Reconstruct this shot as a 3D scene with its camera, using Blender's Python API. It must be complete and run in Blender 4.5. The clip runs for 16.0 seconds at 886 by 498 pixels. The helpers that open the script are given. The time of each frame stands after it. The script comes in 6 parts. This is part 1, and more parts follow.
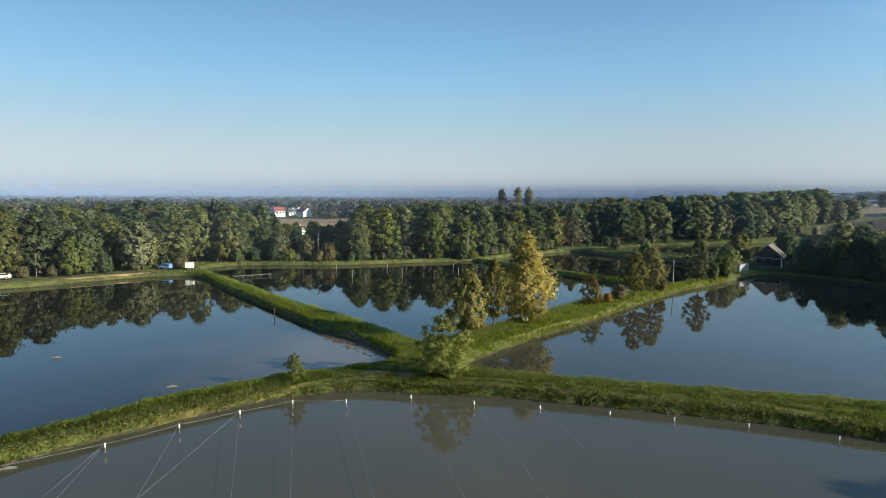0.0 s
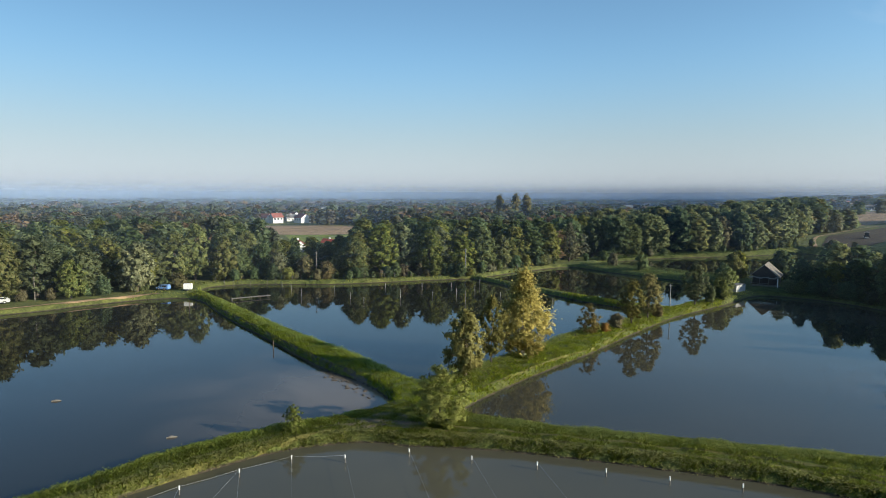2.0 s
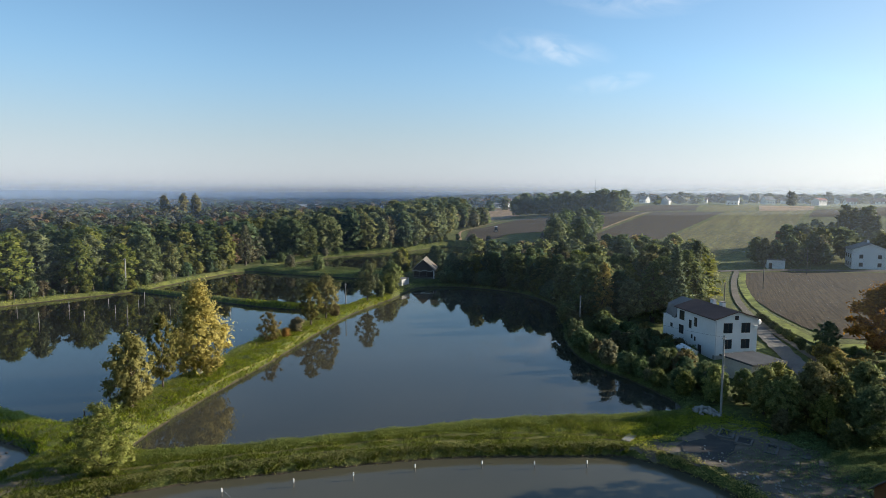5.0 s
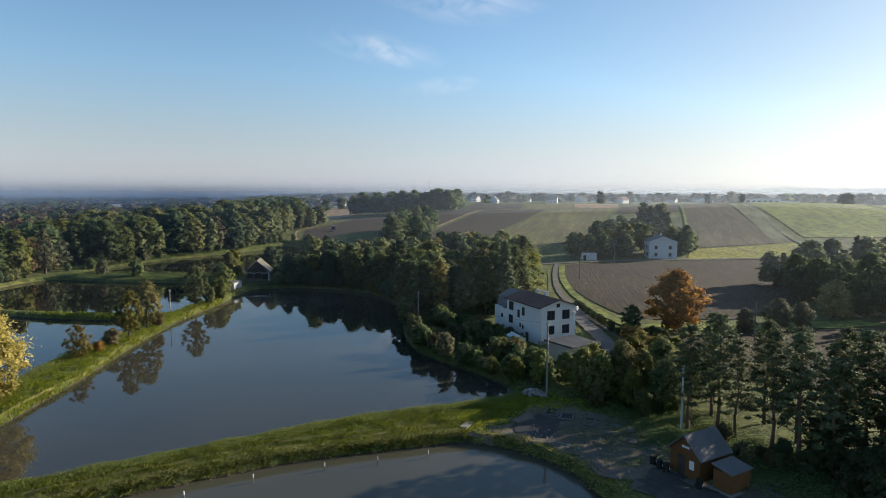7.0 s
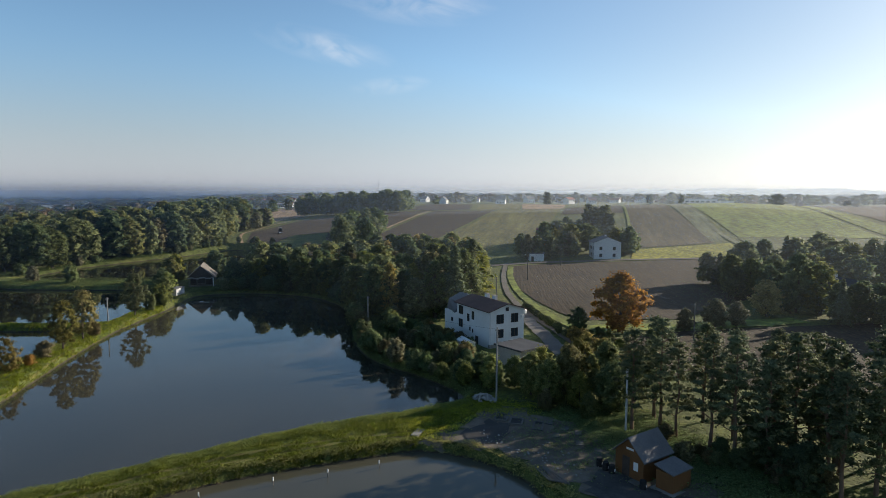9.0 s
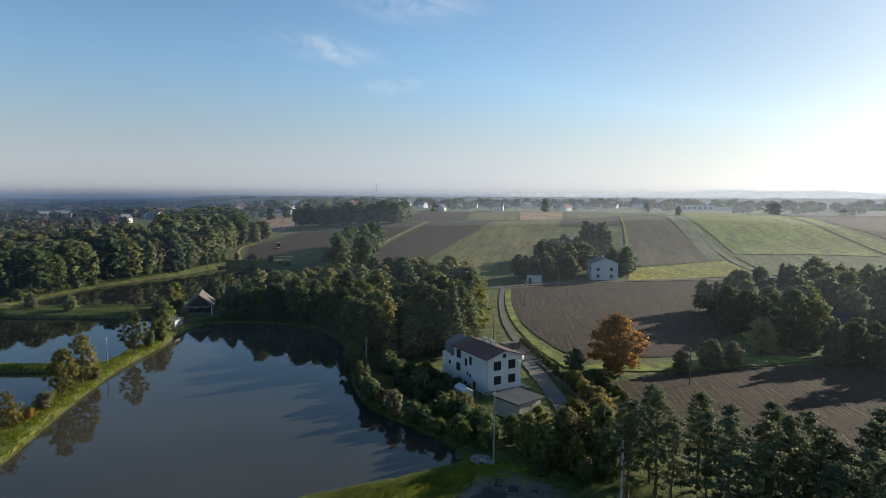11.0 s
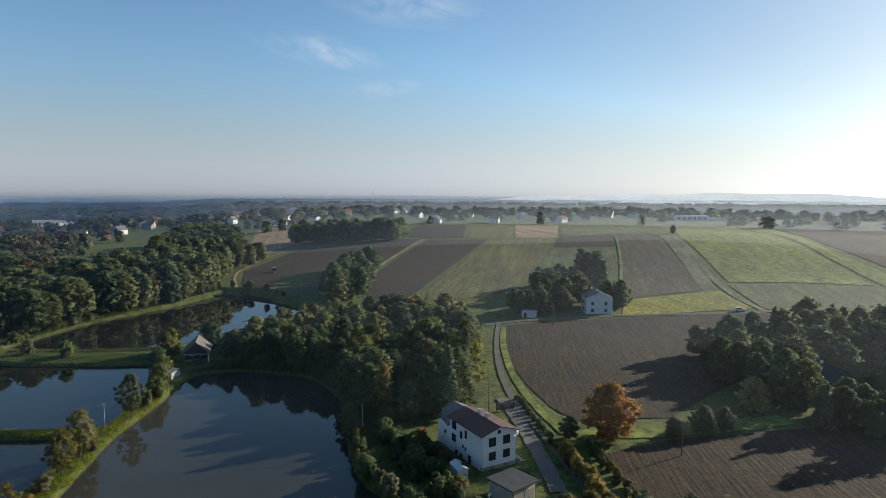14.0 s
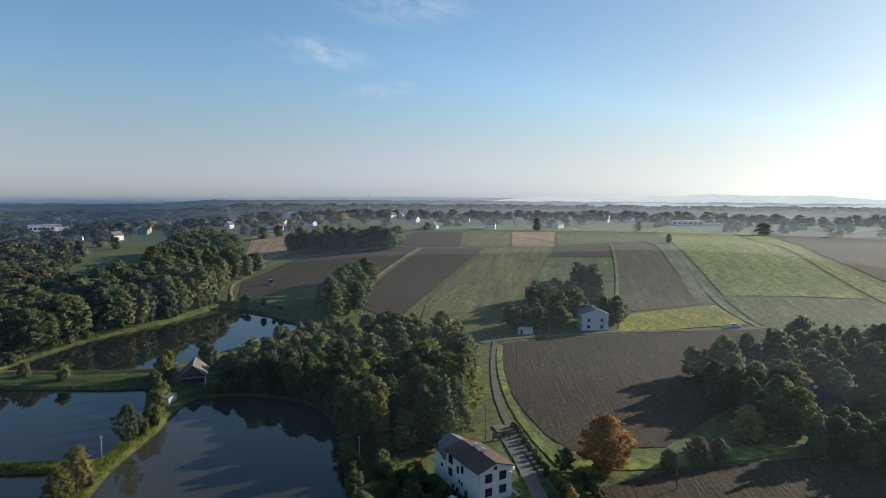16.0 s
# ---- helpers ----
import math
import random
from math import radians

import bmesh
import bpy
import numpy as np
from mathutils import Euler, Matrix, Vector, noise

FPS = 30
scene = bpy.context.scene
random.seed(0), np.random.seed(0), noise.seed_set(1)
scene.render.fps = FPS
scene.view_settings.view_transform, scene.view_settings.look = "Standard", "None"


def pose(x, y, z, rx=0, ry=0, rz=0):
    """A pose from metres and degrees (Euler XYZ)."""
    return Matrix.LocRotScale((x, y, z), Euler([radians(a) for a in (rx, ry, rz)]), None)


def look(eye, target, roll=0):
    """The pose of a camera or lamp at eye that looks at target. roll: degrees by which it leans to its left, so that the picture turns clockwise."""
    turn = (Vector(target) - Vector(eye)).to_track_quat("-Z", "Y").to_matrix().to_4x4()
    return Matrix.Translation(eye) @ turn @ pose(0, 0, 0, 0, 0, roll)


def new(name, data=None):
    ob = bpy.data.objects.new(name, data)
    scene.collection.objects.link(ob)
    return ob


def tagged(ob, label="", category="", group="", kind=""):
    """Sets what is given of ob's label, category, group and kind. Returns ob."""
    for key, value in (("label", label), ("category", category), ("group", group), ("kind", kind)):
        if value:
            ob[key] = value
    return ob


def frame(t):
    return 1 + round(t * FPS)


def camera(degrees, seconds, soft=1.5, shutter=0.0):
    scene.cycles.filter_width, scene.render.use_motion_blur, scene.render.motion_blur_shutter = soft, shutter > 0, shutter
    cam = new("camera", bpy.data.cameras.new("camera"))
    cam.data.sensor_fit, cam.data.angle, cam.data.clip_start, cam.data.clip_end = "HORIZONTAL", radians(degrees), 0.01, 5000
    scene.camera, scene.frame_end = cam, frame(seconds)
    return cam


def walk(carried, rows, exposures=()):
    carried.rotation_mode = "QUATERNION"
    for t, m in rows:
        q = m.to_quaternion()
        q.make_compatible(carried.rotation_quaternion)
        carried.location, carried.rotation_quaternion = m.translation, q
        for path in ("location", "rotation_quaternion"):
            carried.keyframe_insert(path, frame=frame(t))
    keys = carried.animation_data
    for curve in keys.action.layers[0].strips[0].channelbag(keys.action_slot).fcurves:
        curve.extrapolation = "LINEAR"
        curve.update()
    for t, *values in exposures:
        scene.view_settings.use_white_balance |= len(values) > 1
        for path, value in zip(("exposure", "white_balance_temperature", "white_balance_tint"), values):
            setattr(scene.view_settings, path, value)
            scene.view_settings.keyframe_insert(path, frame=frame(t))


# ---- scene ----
cam = camera(72.6, 16.0, soft=0.8)
# seconds, height above the water, heading to the right of the first view
ROWS = [
    (0.0, 19.90, 0.0), (0.5, 20.50, 0.04), (1.0, 21.79, 0.06), (1.5, 23.66, 0.15), (2.0, 25.26, 0.19),
    (2.5, 26.18, 0.24), (3.0, 26.62, 0.31), (3.5, 26.66, 6.89), (4.0, 26.50, 16.42), (4.5, 26.51, 24.02),
    (5.0, 26.50, 30.30), (5.5, 26.45, 35.40), (6.0, 26.40, 39.50), (6.5, 26.35, 42.90), (7.0, 26.30, 45.65),
    (7.5, 26.28, 47.89), (8.0, 26.33, 49.69), (8.5, 26.40, 50.39), (9.0, 27.22, 50.45), (9.2, 27.85, 50.47),
    (10.0, 31.00, 50.55), (10.75, 34.30, 50.62), (11.5, 37.69, 50.70), (12.0, 39.95, 50.75), (12.5, 42.47, 50.84),
    (13.0, 44.49, 50.89), (13.5, 46.87, 50.98), (14.0, 49.22, 51.05), (14.5, 51.17, 51.11), (15.0, 53.37, 51.19),
    (15.5, 55.11, 51.27), (16.0, 55.90, 51.37),
]
PITCH, LEAN = -5.06, -0.24
walk(cam, [(t, pose(0, 0, z, 90 + PITCH, LEAN, -yaw)) for t, z, yaw in ROWS],
     exposures=[(0.0, 0.76, 6650, 4), (3.0, 0.76, 6650, 4), (5.0, 0.86, 6850, 8), (7.5, 0.66, 6900, 10), (9.0, 0.60, 6850, 10), (12.0, 0.50, 6750, 9), (16.0, 0.45, 6600, 7)])

# ---------------------------------------------------------------- light
SUN_AZ, SUN_EL = 112.0, 17.5
world = bpy.data.worlds.new("world")
scene.world = world
world.use_nodes = True
wn = world.node_tree.nodes
sky = wn.new("ShaderNodeTexSky")
sky.sky_type = "NISHITA"
sky.sun_disc = False
sky.sun_elevation = radians(SUN_EL)
sky.sun_rotation = radians(SUN_AZ)
sky.altitude = 200
sky.air_density, sky.dust_density, sky.ozone_density = 0.80, 0.5, 2.4
# the air near the horizon is thick with pale haze all round
wl = world.node_tree.links
tcw, sep, mr = wn.new("ShaderNodeTexCoord"), wn.new("ShaderNodeSeparateXYZ"), wn.new("ShaderNodeMapRange")
wl.new(tcw.outputs["Generated"], sep.inputs[0])
wl.new(sep.outputs["Z"], mr.inputs[0])
mr.interpolation_type = "SMOOTHERSTEP"
mr.inputs[1].default_value, mr.inputs[2].default_value = -0.02, 0.26
mr.inputs[3].default_value, mr.inputs[4].default_value = 0.95, 0.0
sunward = wn.new("ShaderNodeVectorMath")
sunward.operation = "DOT_PRODUCT"
sunward.inputs[1].default_value = (math.sin(radians(SUN_AZ)), math.cos(radians(SUN_AZ)), 0)
wl.new(tcw.outputs["Generated"], sunward.inputs[0])
# fine dust scatters forwards: the sky is paler towards the sun, deeper away from it
forward, pale = wn.new("ShaderNodeMapRange"), wn.new("ShaderNodeMapRange")
for node, lo, hi, v0, v1 in ((forward, -0.95, -0.25, 0.62, 0.86), (pale, 0.35, 1.0, 0.0, 1.0)):
    node.interpolation_type = "SMOOTHSTEP"
    wl.new(sunward.outputs["Value"], node.inputs[0])
    for i, v in enumerate((lo, hi, v0, v1)):
        node.inputs[1 + i].default_value = v
deep = wn.new("ShaderNodeHueSaturation")
deep.inputs["Saturation"].default_value = 1.06
wl.new(sky.outputs[0], deep.inputs["Color"])


def sky_mix(mode, fac, a, b):
    """Mixes two sky colours; any of them a value or a link."""
    mx = wn.new("ShaderNodeMix")
    mx.data_type, mx.blend_type = "RGBA", mode
    for slot, v in ((0, fac), (6, a), (7, b)):
        if isinstance(v, (float, tuple)):
            mx.inputs[slot].default_value = v
        else:
            wl.new(v, mx.inputs[slot])
    return mx.outputs[2]


grey = wn.new("ShaderNodeRGBToBW")
wl.new(sky.outputs[0], grey.inputs[0])
haze_tint = sky_mix("MIX", pale.outputs[0], (0.555, 0.605, 0.71, 1), (0.54, 0.545, 0.54, 1))
low_haze = sky_mix("MULTIPLY", 1.0, grey.outputs[0], haze_tint)
clear = sky_mix("MULTIPLY", 1.0, deep.outputs[0], (0.97, 1.0, 0.94, 1))
glow_up, glow, veil = wn.new("ShaderNodeMapRange"), wn.new("ShaderNodeMath"), wn.new("ShaderNodeMath")
wl.new(sep.outputs["Z"], glow_up.inputs[0])
for i, v in enumerate((0.0, 0.6, 0.75, 0.0)):
    glow_up.inputs[1 + i].default_value = v
glow.operation, veil.operation = "MULTIPLY", "MAXIMUM"
wl.new(glow_up.outputs[0], glow.inputs[0])
wl.new(pale.outputs[0], glow.inputs[1])
wl.new(glow.outputs[0], veil.inputs[0])
wl.new(mr.outputs[0], veil.inputs[1])
dome = sky_mix("MIX", veil.outputs[0], clear, low_haze)
wl.new(sky_mix("MULTIPLY", 1.0, dome, forward.outputs[0]), wn["Background"].inputs[0])
wn["Background"].inputs[1].default_value = 0.15
sun_data = bpy.data.lights.new("sun", "SUN")
sun_data.energy, sun_data.angle, sun_data.color = 5.0, radians(0.6), (1.0, 0.90, 0.76)
sun = new("sun", sun_data)
sun_way = Vector((math.sin(radians(SUN_AZ)) * math.cos(radians(SUN_EL)), math.cos(radians(SUN_AZ)) * math.cos(radians(SUN_EL)), math.sin(radians(SUN_EL))))
sun.matrix_world = look(sun_way * 500, (0, 0, 0))


# ---------------------------------------------------------------- materials
def material(name, rough=0.85, metal=0.0):
    m = bpy.data.materials.new(name)
    m.use_nodes = True
    b = m.node_tree.nodes["Principled BSDF"]
    b.inputs["Roughness"].default_value, b.inputs["Metallic"].default_value = rough, metal
    b.inputs["Specular IOR Level"].default_value = 0.3
    return m, m.node_tree.nodes, m.node_tree.links, b


def noise_ramp(nodes, links, scale, stops, coords="Object", detail=4.0, stretch=(1, 1, 1), turn=0.0, distort=0.0):
    """Colours laid out by noise of the given scale. stops: (position, colour)."""
    tc = nodes.new("ShaderNodeTexCoord")
    mp, mt = nodes.new("ShaderNodeMapping"), nodes.new("ShaderNodeMapping")
    mp.inputs["Scale"].default_value = stretch
    mt.inputs["Rotation"].default_value = (0, 0, radians(turn))
    nz = nodes.new("ShaderNodeTexNoise")
    nz.inputs["Scale"].default_value, nz.inputs["Detail"].default_value = scale, detail
    nz.inputs["Distortion"].default_value = distort
    rp = nodes.new("ShaderNodeValToRGB")
    links.new(tc.outputs[coords], mt.inputs[0])
    links.new(mt.outputs[0], mp.inputs[0])
    links.new(mp.outputs[0], nz.inputs["Vector"])
    links.new(nz.outputs["Fac"], rp.inputs[0])
    while len(rp.color_ramp.elements) < len(stops):
        rp.color_ramp.elements.new(0.5)
    for e, (p, c) in zip(rp.color_ramp.elements, stops):
        e.position, e.color = p, (*c, 1)
    return rp.outputs[0], nz.outputs["Fac"]


def blend(nodes, links, a, b, fac, mode="MIX"):
    mx = nodes.new("ShaderNodeMix")
    mx.data_type, mx.blend_type = "RGBA", mode
    if isinstance(fac, float):
        mx.inputs[0].default_value = fac
    else:
        links.new(fac, mx.inputs[0])
    for slot, v in ((6, a), (7, b)):
        if isinstance(v, tuple):
            mx.inputs[slot].default_value = (*v, 1)
        else:
            links.new(v, mx.inputs[slot])
    return mx.outputs[2]


def add_bump(nodes, links, b, height, strength, dist):
    bp = nodes.new("ShaderNodeBump")
    bp.inputs["Strength"].default_value, bp.inputs["Distance"].default_value = strength, dist
    links.new(height, bp.inputs["Height"])
    links.new(bp.outputs[0], b.inputs["Normal"])


def two_scale(name, fine, coarse, c1, c2, c3, c4, rough=0.9, bump=0.3, dist=0.05, mix=0.5, stretch=(1, 1, 1), turn=0.0, streak=0.0, streak_scale=0.28):
    """A matte surface with colour varied at two scales: grain c1-c2, patches c3-c4."""
    m, n, l, b = material(name, rough)
    a, h = noise_ramp(n, l, fine, [(0.3, c1), (0.7, c2)], stretch=stretch, turn=turn)
    c, _ = noise_ramp(n, l, coarse, [(0.35, c3), (0.65, c4)], detail=3)
    col = blend(n, l, a, c, mix)
    if streak:
        lo, hi = 1 - 0.35 * streak, 1 + 0.3 * streak
        wide, _ = noise_ramp(n, l, streak_scale, [(0.3, (lo, lo, lo * 0.96)), (0.7, (hi, hi, hi))], stretch=(1, 0.03, 1), turn=turn, detail=5)
        spots, _ = noise_ramp(n, l, 0.05, [(0.3, (0.86, 0.88, 0.86)), (0.7, (1.12, 1.1, 1.06))], detail=6)
        col = blend(n, l, blend(n, l, col, wide, 1.0, "MULTIPLY"), spots, 1.0, "MULTIPLY")
        clods, _ = noise_ramp(n, l, streak_scale * 2.4, [(0.34, (0.55, 0.56, 0.55)), (0.5, (1.0, 1.0, 1.0)), (0.68, (1.5, 1.48, 1.4))], detail=7)
        col = blend(n, l, col, clods, 1.0, "MULTIPLY")
    l.new(col, b.inputs["Base Color"])
    add_bump(n, l, b, h, bump, dist)
    return m


def leaf_material(name, dark, mid, light, glow=0.4):
    """Foliage: colour differs from tree to tree and from leaf to leaf; some light passes through."""
    m, n, l, b = material(name, 0.7)
    b.inputs["Specular IOR Level"].default_value = 0.15
    geo, info = n.new("ShaderNodeNewGeometry"), n.new("ShaderNodeObjectInfo")
    rp = n.new("ShaderNodeValToRGB")
    rp.color_ramp.elements.new(0.5)
    for e, (p, c) in zip(rp.color_ramp.elements, ((0.0, dark), (0.55, mid), (1.0, light))):
        e.position, e.color = p, (*c, 1)
    l.new(geo.outputs["Random Per Island"], rp.inputs[0])
    hsv = n.new("ShaderNodeHueSaturation")
    for slot, lo, hi, k in (("Hue", 0.485, 0.52, 7.3), ("Value", 0.75, 1.25, 3.1), ("Saturation", 0.8, 1.05, 5.7)):
        mul, fr, mr = n.new("ShaderNodeMath"), n.new("ShaderNodeMath"), n.new("ShaderNodeMapRange")
        mul.operation, fr.operation = "MULTIPLY", "FRACT"
        mul.inputs[1].default_value = k
        l.new(info.outputs["Random"], mul.inputs[0])
        l.new(mul.outputs[0], fr.inputs[0])
        l.new(fr.outputs[0], mr.inputs[0])
        mr.inputs[3].default_value, mr.inputs[4].default_value = lo, hi
        l.new(mr.outputs[0], hsv.inputs[slot])
    l.new(rp.outputs[0], hsv.inputs["Color"])
    l.new(hsv.outputs[0], b.inputs["Base Color"])
    tr, mx = n.new("ShaderNodeBsdfTranslucent"), n.new("ShaderNodeMixShader")
    l.new(hsv.outputs[0], tr.inputs[0])
    mx.inputs[0].default_value = glow
    l.new(b.outputs[0], mx.inputs[1])
    l.new(tr.outputs[0], mx.inputs[2])
    l.new(mx.outputs[0], n["Material Output"].inputs[0])
    return m


def grass_material():
    """Rough turf: blades, tussocks and dry patches, with wet dark earth at the water's edge."""
    m, n, l, b = material("grass", 0.95)
    fine, h = noise_ramp(n, l, 2.2, [(0.3, (0.035, 0.052, 0.012)), (0.7, (0.125, 0.155, 0.032))], detail=8)
    wide, _ = noise_ramp(n, l, 0.07, [(0.35, (0.064, 0.083, 0.022)), (0.65, (0.125, 0.118, 0.042))], detail=5)
    tussock, _ = noise_ramp(n, l, 0.55, [(0.32, (0.55, 0.6, 0.5)), (0.5, (1.0, 1.0, 1.0)), (0.7, (1.45, 1.38, 1.2))], detail=6)
    turf = blend(n, l, blend(n, l, fine, wide, 0.5), tussock, 1.0, "MULTIPLY")
    tc, sp, wet = n.new("ShaderNodeTexCoord"), n.new("ShaderNodeSeparateXYZ"), n.new("ShaderNodeMapRange")
    l.new(tc.outputs["Object"], sp.inputs[0])
    l.new(sp.outputs["Z"], wet.inputs[0])
    wet.inputs[1].default_value, wet.inputs[2].default_value, wet.inputs[3].default_value, wet.inputs[4].default_value = 0.08, 0.24, 1.0, 0.0
    earth, _ = noise_ramp(n, l, 1.4, [(0.3, (0.022, 0.018, 0.013)), (0.7, (0.07, 0.055, 0.038))], detail=6)
    l.new(blend(n, l, turf, earth, wet.outputs[0]), b.inputs["Base Color"])
    add_bump(n, l, b, h, 0.7, 0.25)
    return m


M_GRASS = grass_material()
M_BLADE = leaf_material("grass_blades", (0.198, 0.257, 0.024), (0.336, 0.396, 0.042), (0.524, 0.504, 0.078), 0.5)
M_MUD = two_scale("mud", 1.5, 0.12, (0.075, 0.062, 0.048), (0.18, 0.15, 0.118), (0.09, 0.076, 0.06), (0.19, 0.16, 0.125), 0.9, 0.5, 0.1)
M_SOIL = two_scale("ploughed_soil", 1.6, 0.03, (0.015, 0.011, 0.006), (0.057, 0.039, 0.021), (0.028, 0.018, 0.010), (0.044, 0.030, 0.016), 0.95, 0.8, 0.2, 0.35, stretch=(1, 0.06, 1), turn=55, streak=0.5, streak_scale=0.5)
M_LANE = two_scale("gravel_lane", 2.5, 0.2, (0.080, 0.072, 0.062), (0.150, 0.137, 0.118), (0.085, 0.08, 0.062), (0.140, 0.128, 0.108), 0.9, 0.4, 0.05)
M_SOIL2 = two_scale("harrowed_soil", 0.9, 0.03, (0.049, 0.039, 0.020), (0.087, 0.072, 0.037), (0.054, 0.044, 0.024), (0.081, 0.067, 0.037), 0.95, 0.6, 0.2, stretch=(1, 0.06, 1), turn=63, streak=1.0, streak_scale=0.3)
M_GREENDULL = two_scale("dull_crop", 0.9, 0.03, (0.061, 0.079, 0.025), (0.109, 0.123, 0.043), (0.065, 0.087, 0.029), (0.109, 0.116, 0.043), 0.95, 0.5, 0.2, stretch=(1, 0.06, 1), turn=63, streak=1.0, streak_scale=0.3)
M_LANE2 = two_scale("grey_paving", 2.5, 0.2, (0.10, 0.095, 0.088), (0.17, 0.162, 0.15), (0.105, 0.10, 0.092), (0.16, 0.152, 0.14), 0.9, 0.3, 0.03)
M_LANE3 = two_scale("dark_gravel", 2.5, 0.25, (0.035, 0.034, 0.034), (0.085, 0.08, 0.075), (0.04, 0.038, 0.037), (0.09, 0.083, 0.076), 0.9, 0.4, 0.05)
M_MUDDARK = two_scale("wet_mud", 1.5, 0.15, (0.045, 0.038, 0.032), (0.11, 0.092, 0.075), (0.055, 0.047, 0.04), (0.12, 0.10, 0.083), 0.7, 0.4, 0.06)
M_STUBBLE = two_scale("stubble", 1.2, 0.03, (0.089, 0.083, 0.024), (0.152, 0.132, 0.043), (0.083, 0.089, 0.024), (0.127, 0.115, 0.037), 0.95, 0.5, 0.2, stretch=(1, 0.06, 1), turn=63, streak=1.0, streak_scale=0.3)
M_MEADOW = two_scale("meadow", 0.8, 0.02, (0.103, 0.146, 0.023), (0.179, 0.209, 0.039), (0.113, 0.156, 0.027), (0.188, 0.200, 0.047), 0.95, 0.4, 0.2, stretch=(1, 0.06, 1), turn=65, streak=0.8, streak_scale=0.16)
M_YELLOW = two_scale("mustard_field", 1.0, 0.05, (0.165, 0.171, 0.020), (0.272, 0.251, 0.034), (0.182, 0.187, 0.027), (0.248, 0.227, 0.034), 0.95, 0.4, 0.2, stretch=(1, 0.06, 1), turn=40, streak=0.8, streak_scale=0.3)
M_PALE = two_scale("cut_grass", 1.0, 0.05, (0.102, 0.120, 0.060), (0.156, 0.168, 0.096), (0.114, 0.132, 0.066), (0.150, 0.156, 0.090), 0.95, 0.4, 0.2, stretch=(1, 0.06, 1), turn=65, streak=1.0, streak_scale=0.4)
M_TAN = two_scale("dry_field", 1.0, 0.03, (0.229, 0.152, 0.091), (0.317, 0.216, 0.137), (0.220, 0.152, 0.091), (0.299, 0.208, 0.129), 0.95, 0.4, 0.2, stretch=(1, 0.06, 1), turn=40, streak=0.8, streak_scale=0.3)
M_BARK = two_scale("bark", 6.0, 0.7, (0.05, 0.04, 0.03), (0.13, 0.105, 0.08), (0.06, 0.05, 0.04), (0.12, 0.10, 0.08), 0.95, 0.6, 0.05, stretch=(1, 1, 0.2))
M_BIRCH = two_scale("birch_bark", 3.0, 0.8, (0.55, 0.53, 0.48), (0.7, 0.68, 0.62), (0.15, 0.13, 0.11), (0.7, 0.68, 0.62), 0.8, 0.3, 0.02)
M_PINEBARK = two_scale("pine_bark", 5.0, 0.5, (0.12, 0.075, 0.05), (0.24, 0.15, 0.10), (0.11, 0.08, 0.06), (0.26, 0.15, 0.09), 0.95, 0.6, 0.05)
L_ALDER = leaf_material("alder_leaves", (0.087, 0.114, 0.048), (0.142, 0.176, 0.068), (0.225, 0.256, 0.100), 0.54)
L_OLIVE = leaf_material("turning_leaves", (0.113, 0.135, 0.038), (0.193, 0.218, 0.060), (0.311, 0.299, 0.085), 0.54)
L_DARK = leaf_material("dark_leaves", (0.062, 0.100, 0.047), (0.100, 0.147, 0.063), (0.159, 0.206, 0.086), 0.54)
L_YELLOW = leaf_material("yellow_leaves", (0.196, 0.156, 0.034), (0.345, 0.272, 0.056), (0.506, 0.377, 0.090), 0.42)
L_ORANGE = leaf_material("orange_leaves", (0.209, 0.094, 0.021), (0.341, 0.156, 0.035), (0.473, 0.234, 0.053), 0.58)
L_LIME = leaf_material("light_leaves", (0.107, 0.132, 0.022), (0.175, 0.199, 0.035), (0.265, 0.262, 0.053), 0.42)
# Far foliage: the haze over distant woods is mixed into this dulled colour.
L_FAR = leaf_material("hazed_leaves", (0.076, 0.084, 0.056), (0.112, 0.121, 0.078), (0.157, 0.164, 0.101), 0.4)
L_FARBROWN = leaf_material("dull_brown_leaves", (0.073, 0.062, 0.039), (0.112, 0.093, 0.058), (0.157, 0.129, 0.078), 0.3)
L_FAROLIVE = leaf_material("dull_olive_leaves", (0.095, 0.095, 0.050), (0.140, 0.137, 0.069), (0.190, 0.179, 0.090), 0.35)
L_FARRUST = leaf_material("rusty_leaves", (0.12, 0.075, 0.04), (0.17, 0.105, 0.055), (0.22, 0.14, 0.075), 0.35)
L_GREY = leaf_material("greyish_leaves", (0.094, 0.099, 0.048), (0.173, 0.176, 0.086), (0.266, 0.259, 0.134))
L_NEEDLE = leaf_material("needles", (0.076, 0.095, 0.046), (0.128, 0.152, 0.073), (0.195, 0.217, 0.104), 0.32)
L_BRONZE = leaf_material("bronze_leaves", (0.112, 0.100, 0.028), (0.178, 0.151, 0.044), (0.256, 0.210, 0.060), 0.42)
L_HEDGE = leaf_material("golden_hedge_leaves", (0.234, 0.181, 0.048), (0.383, 0.287, 0.075), (0.531, 0.403, 0.106), 0.42)
L_BROWN = leaf_material("brown_leaves", (0.104, 0.095, 0.044), (0.171, 0.152, 0.068), (0.256, 0.220, 0.095), 0.42)


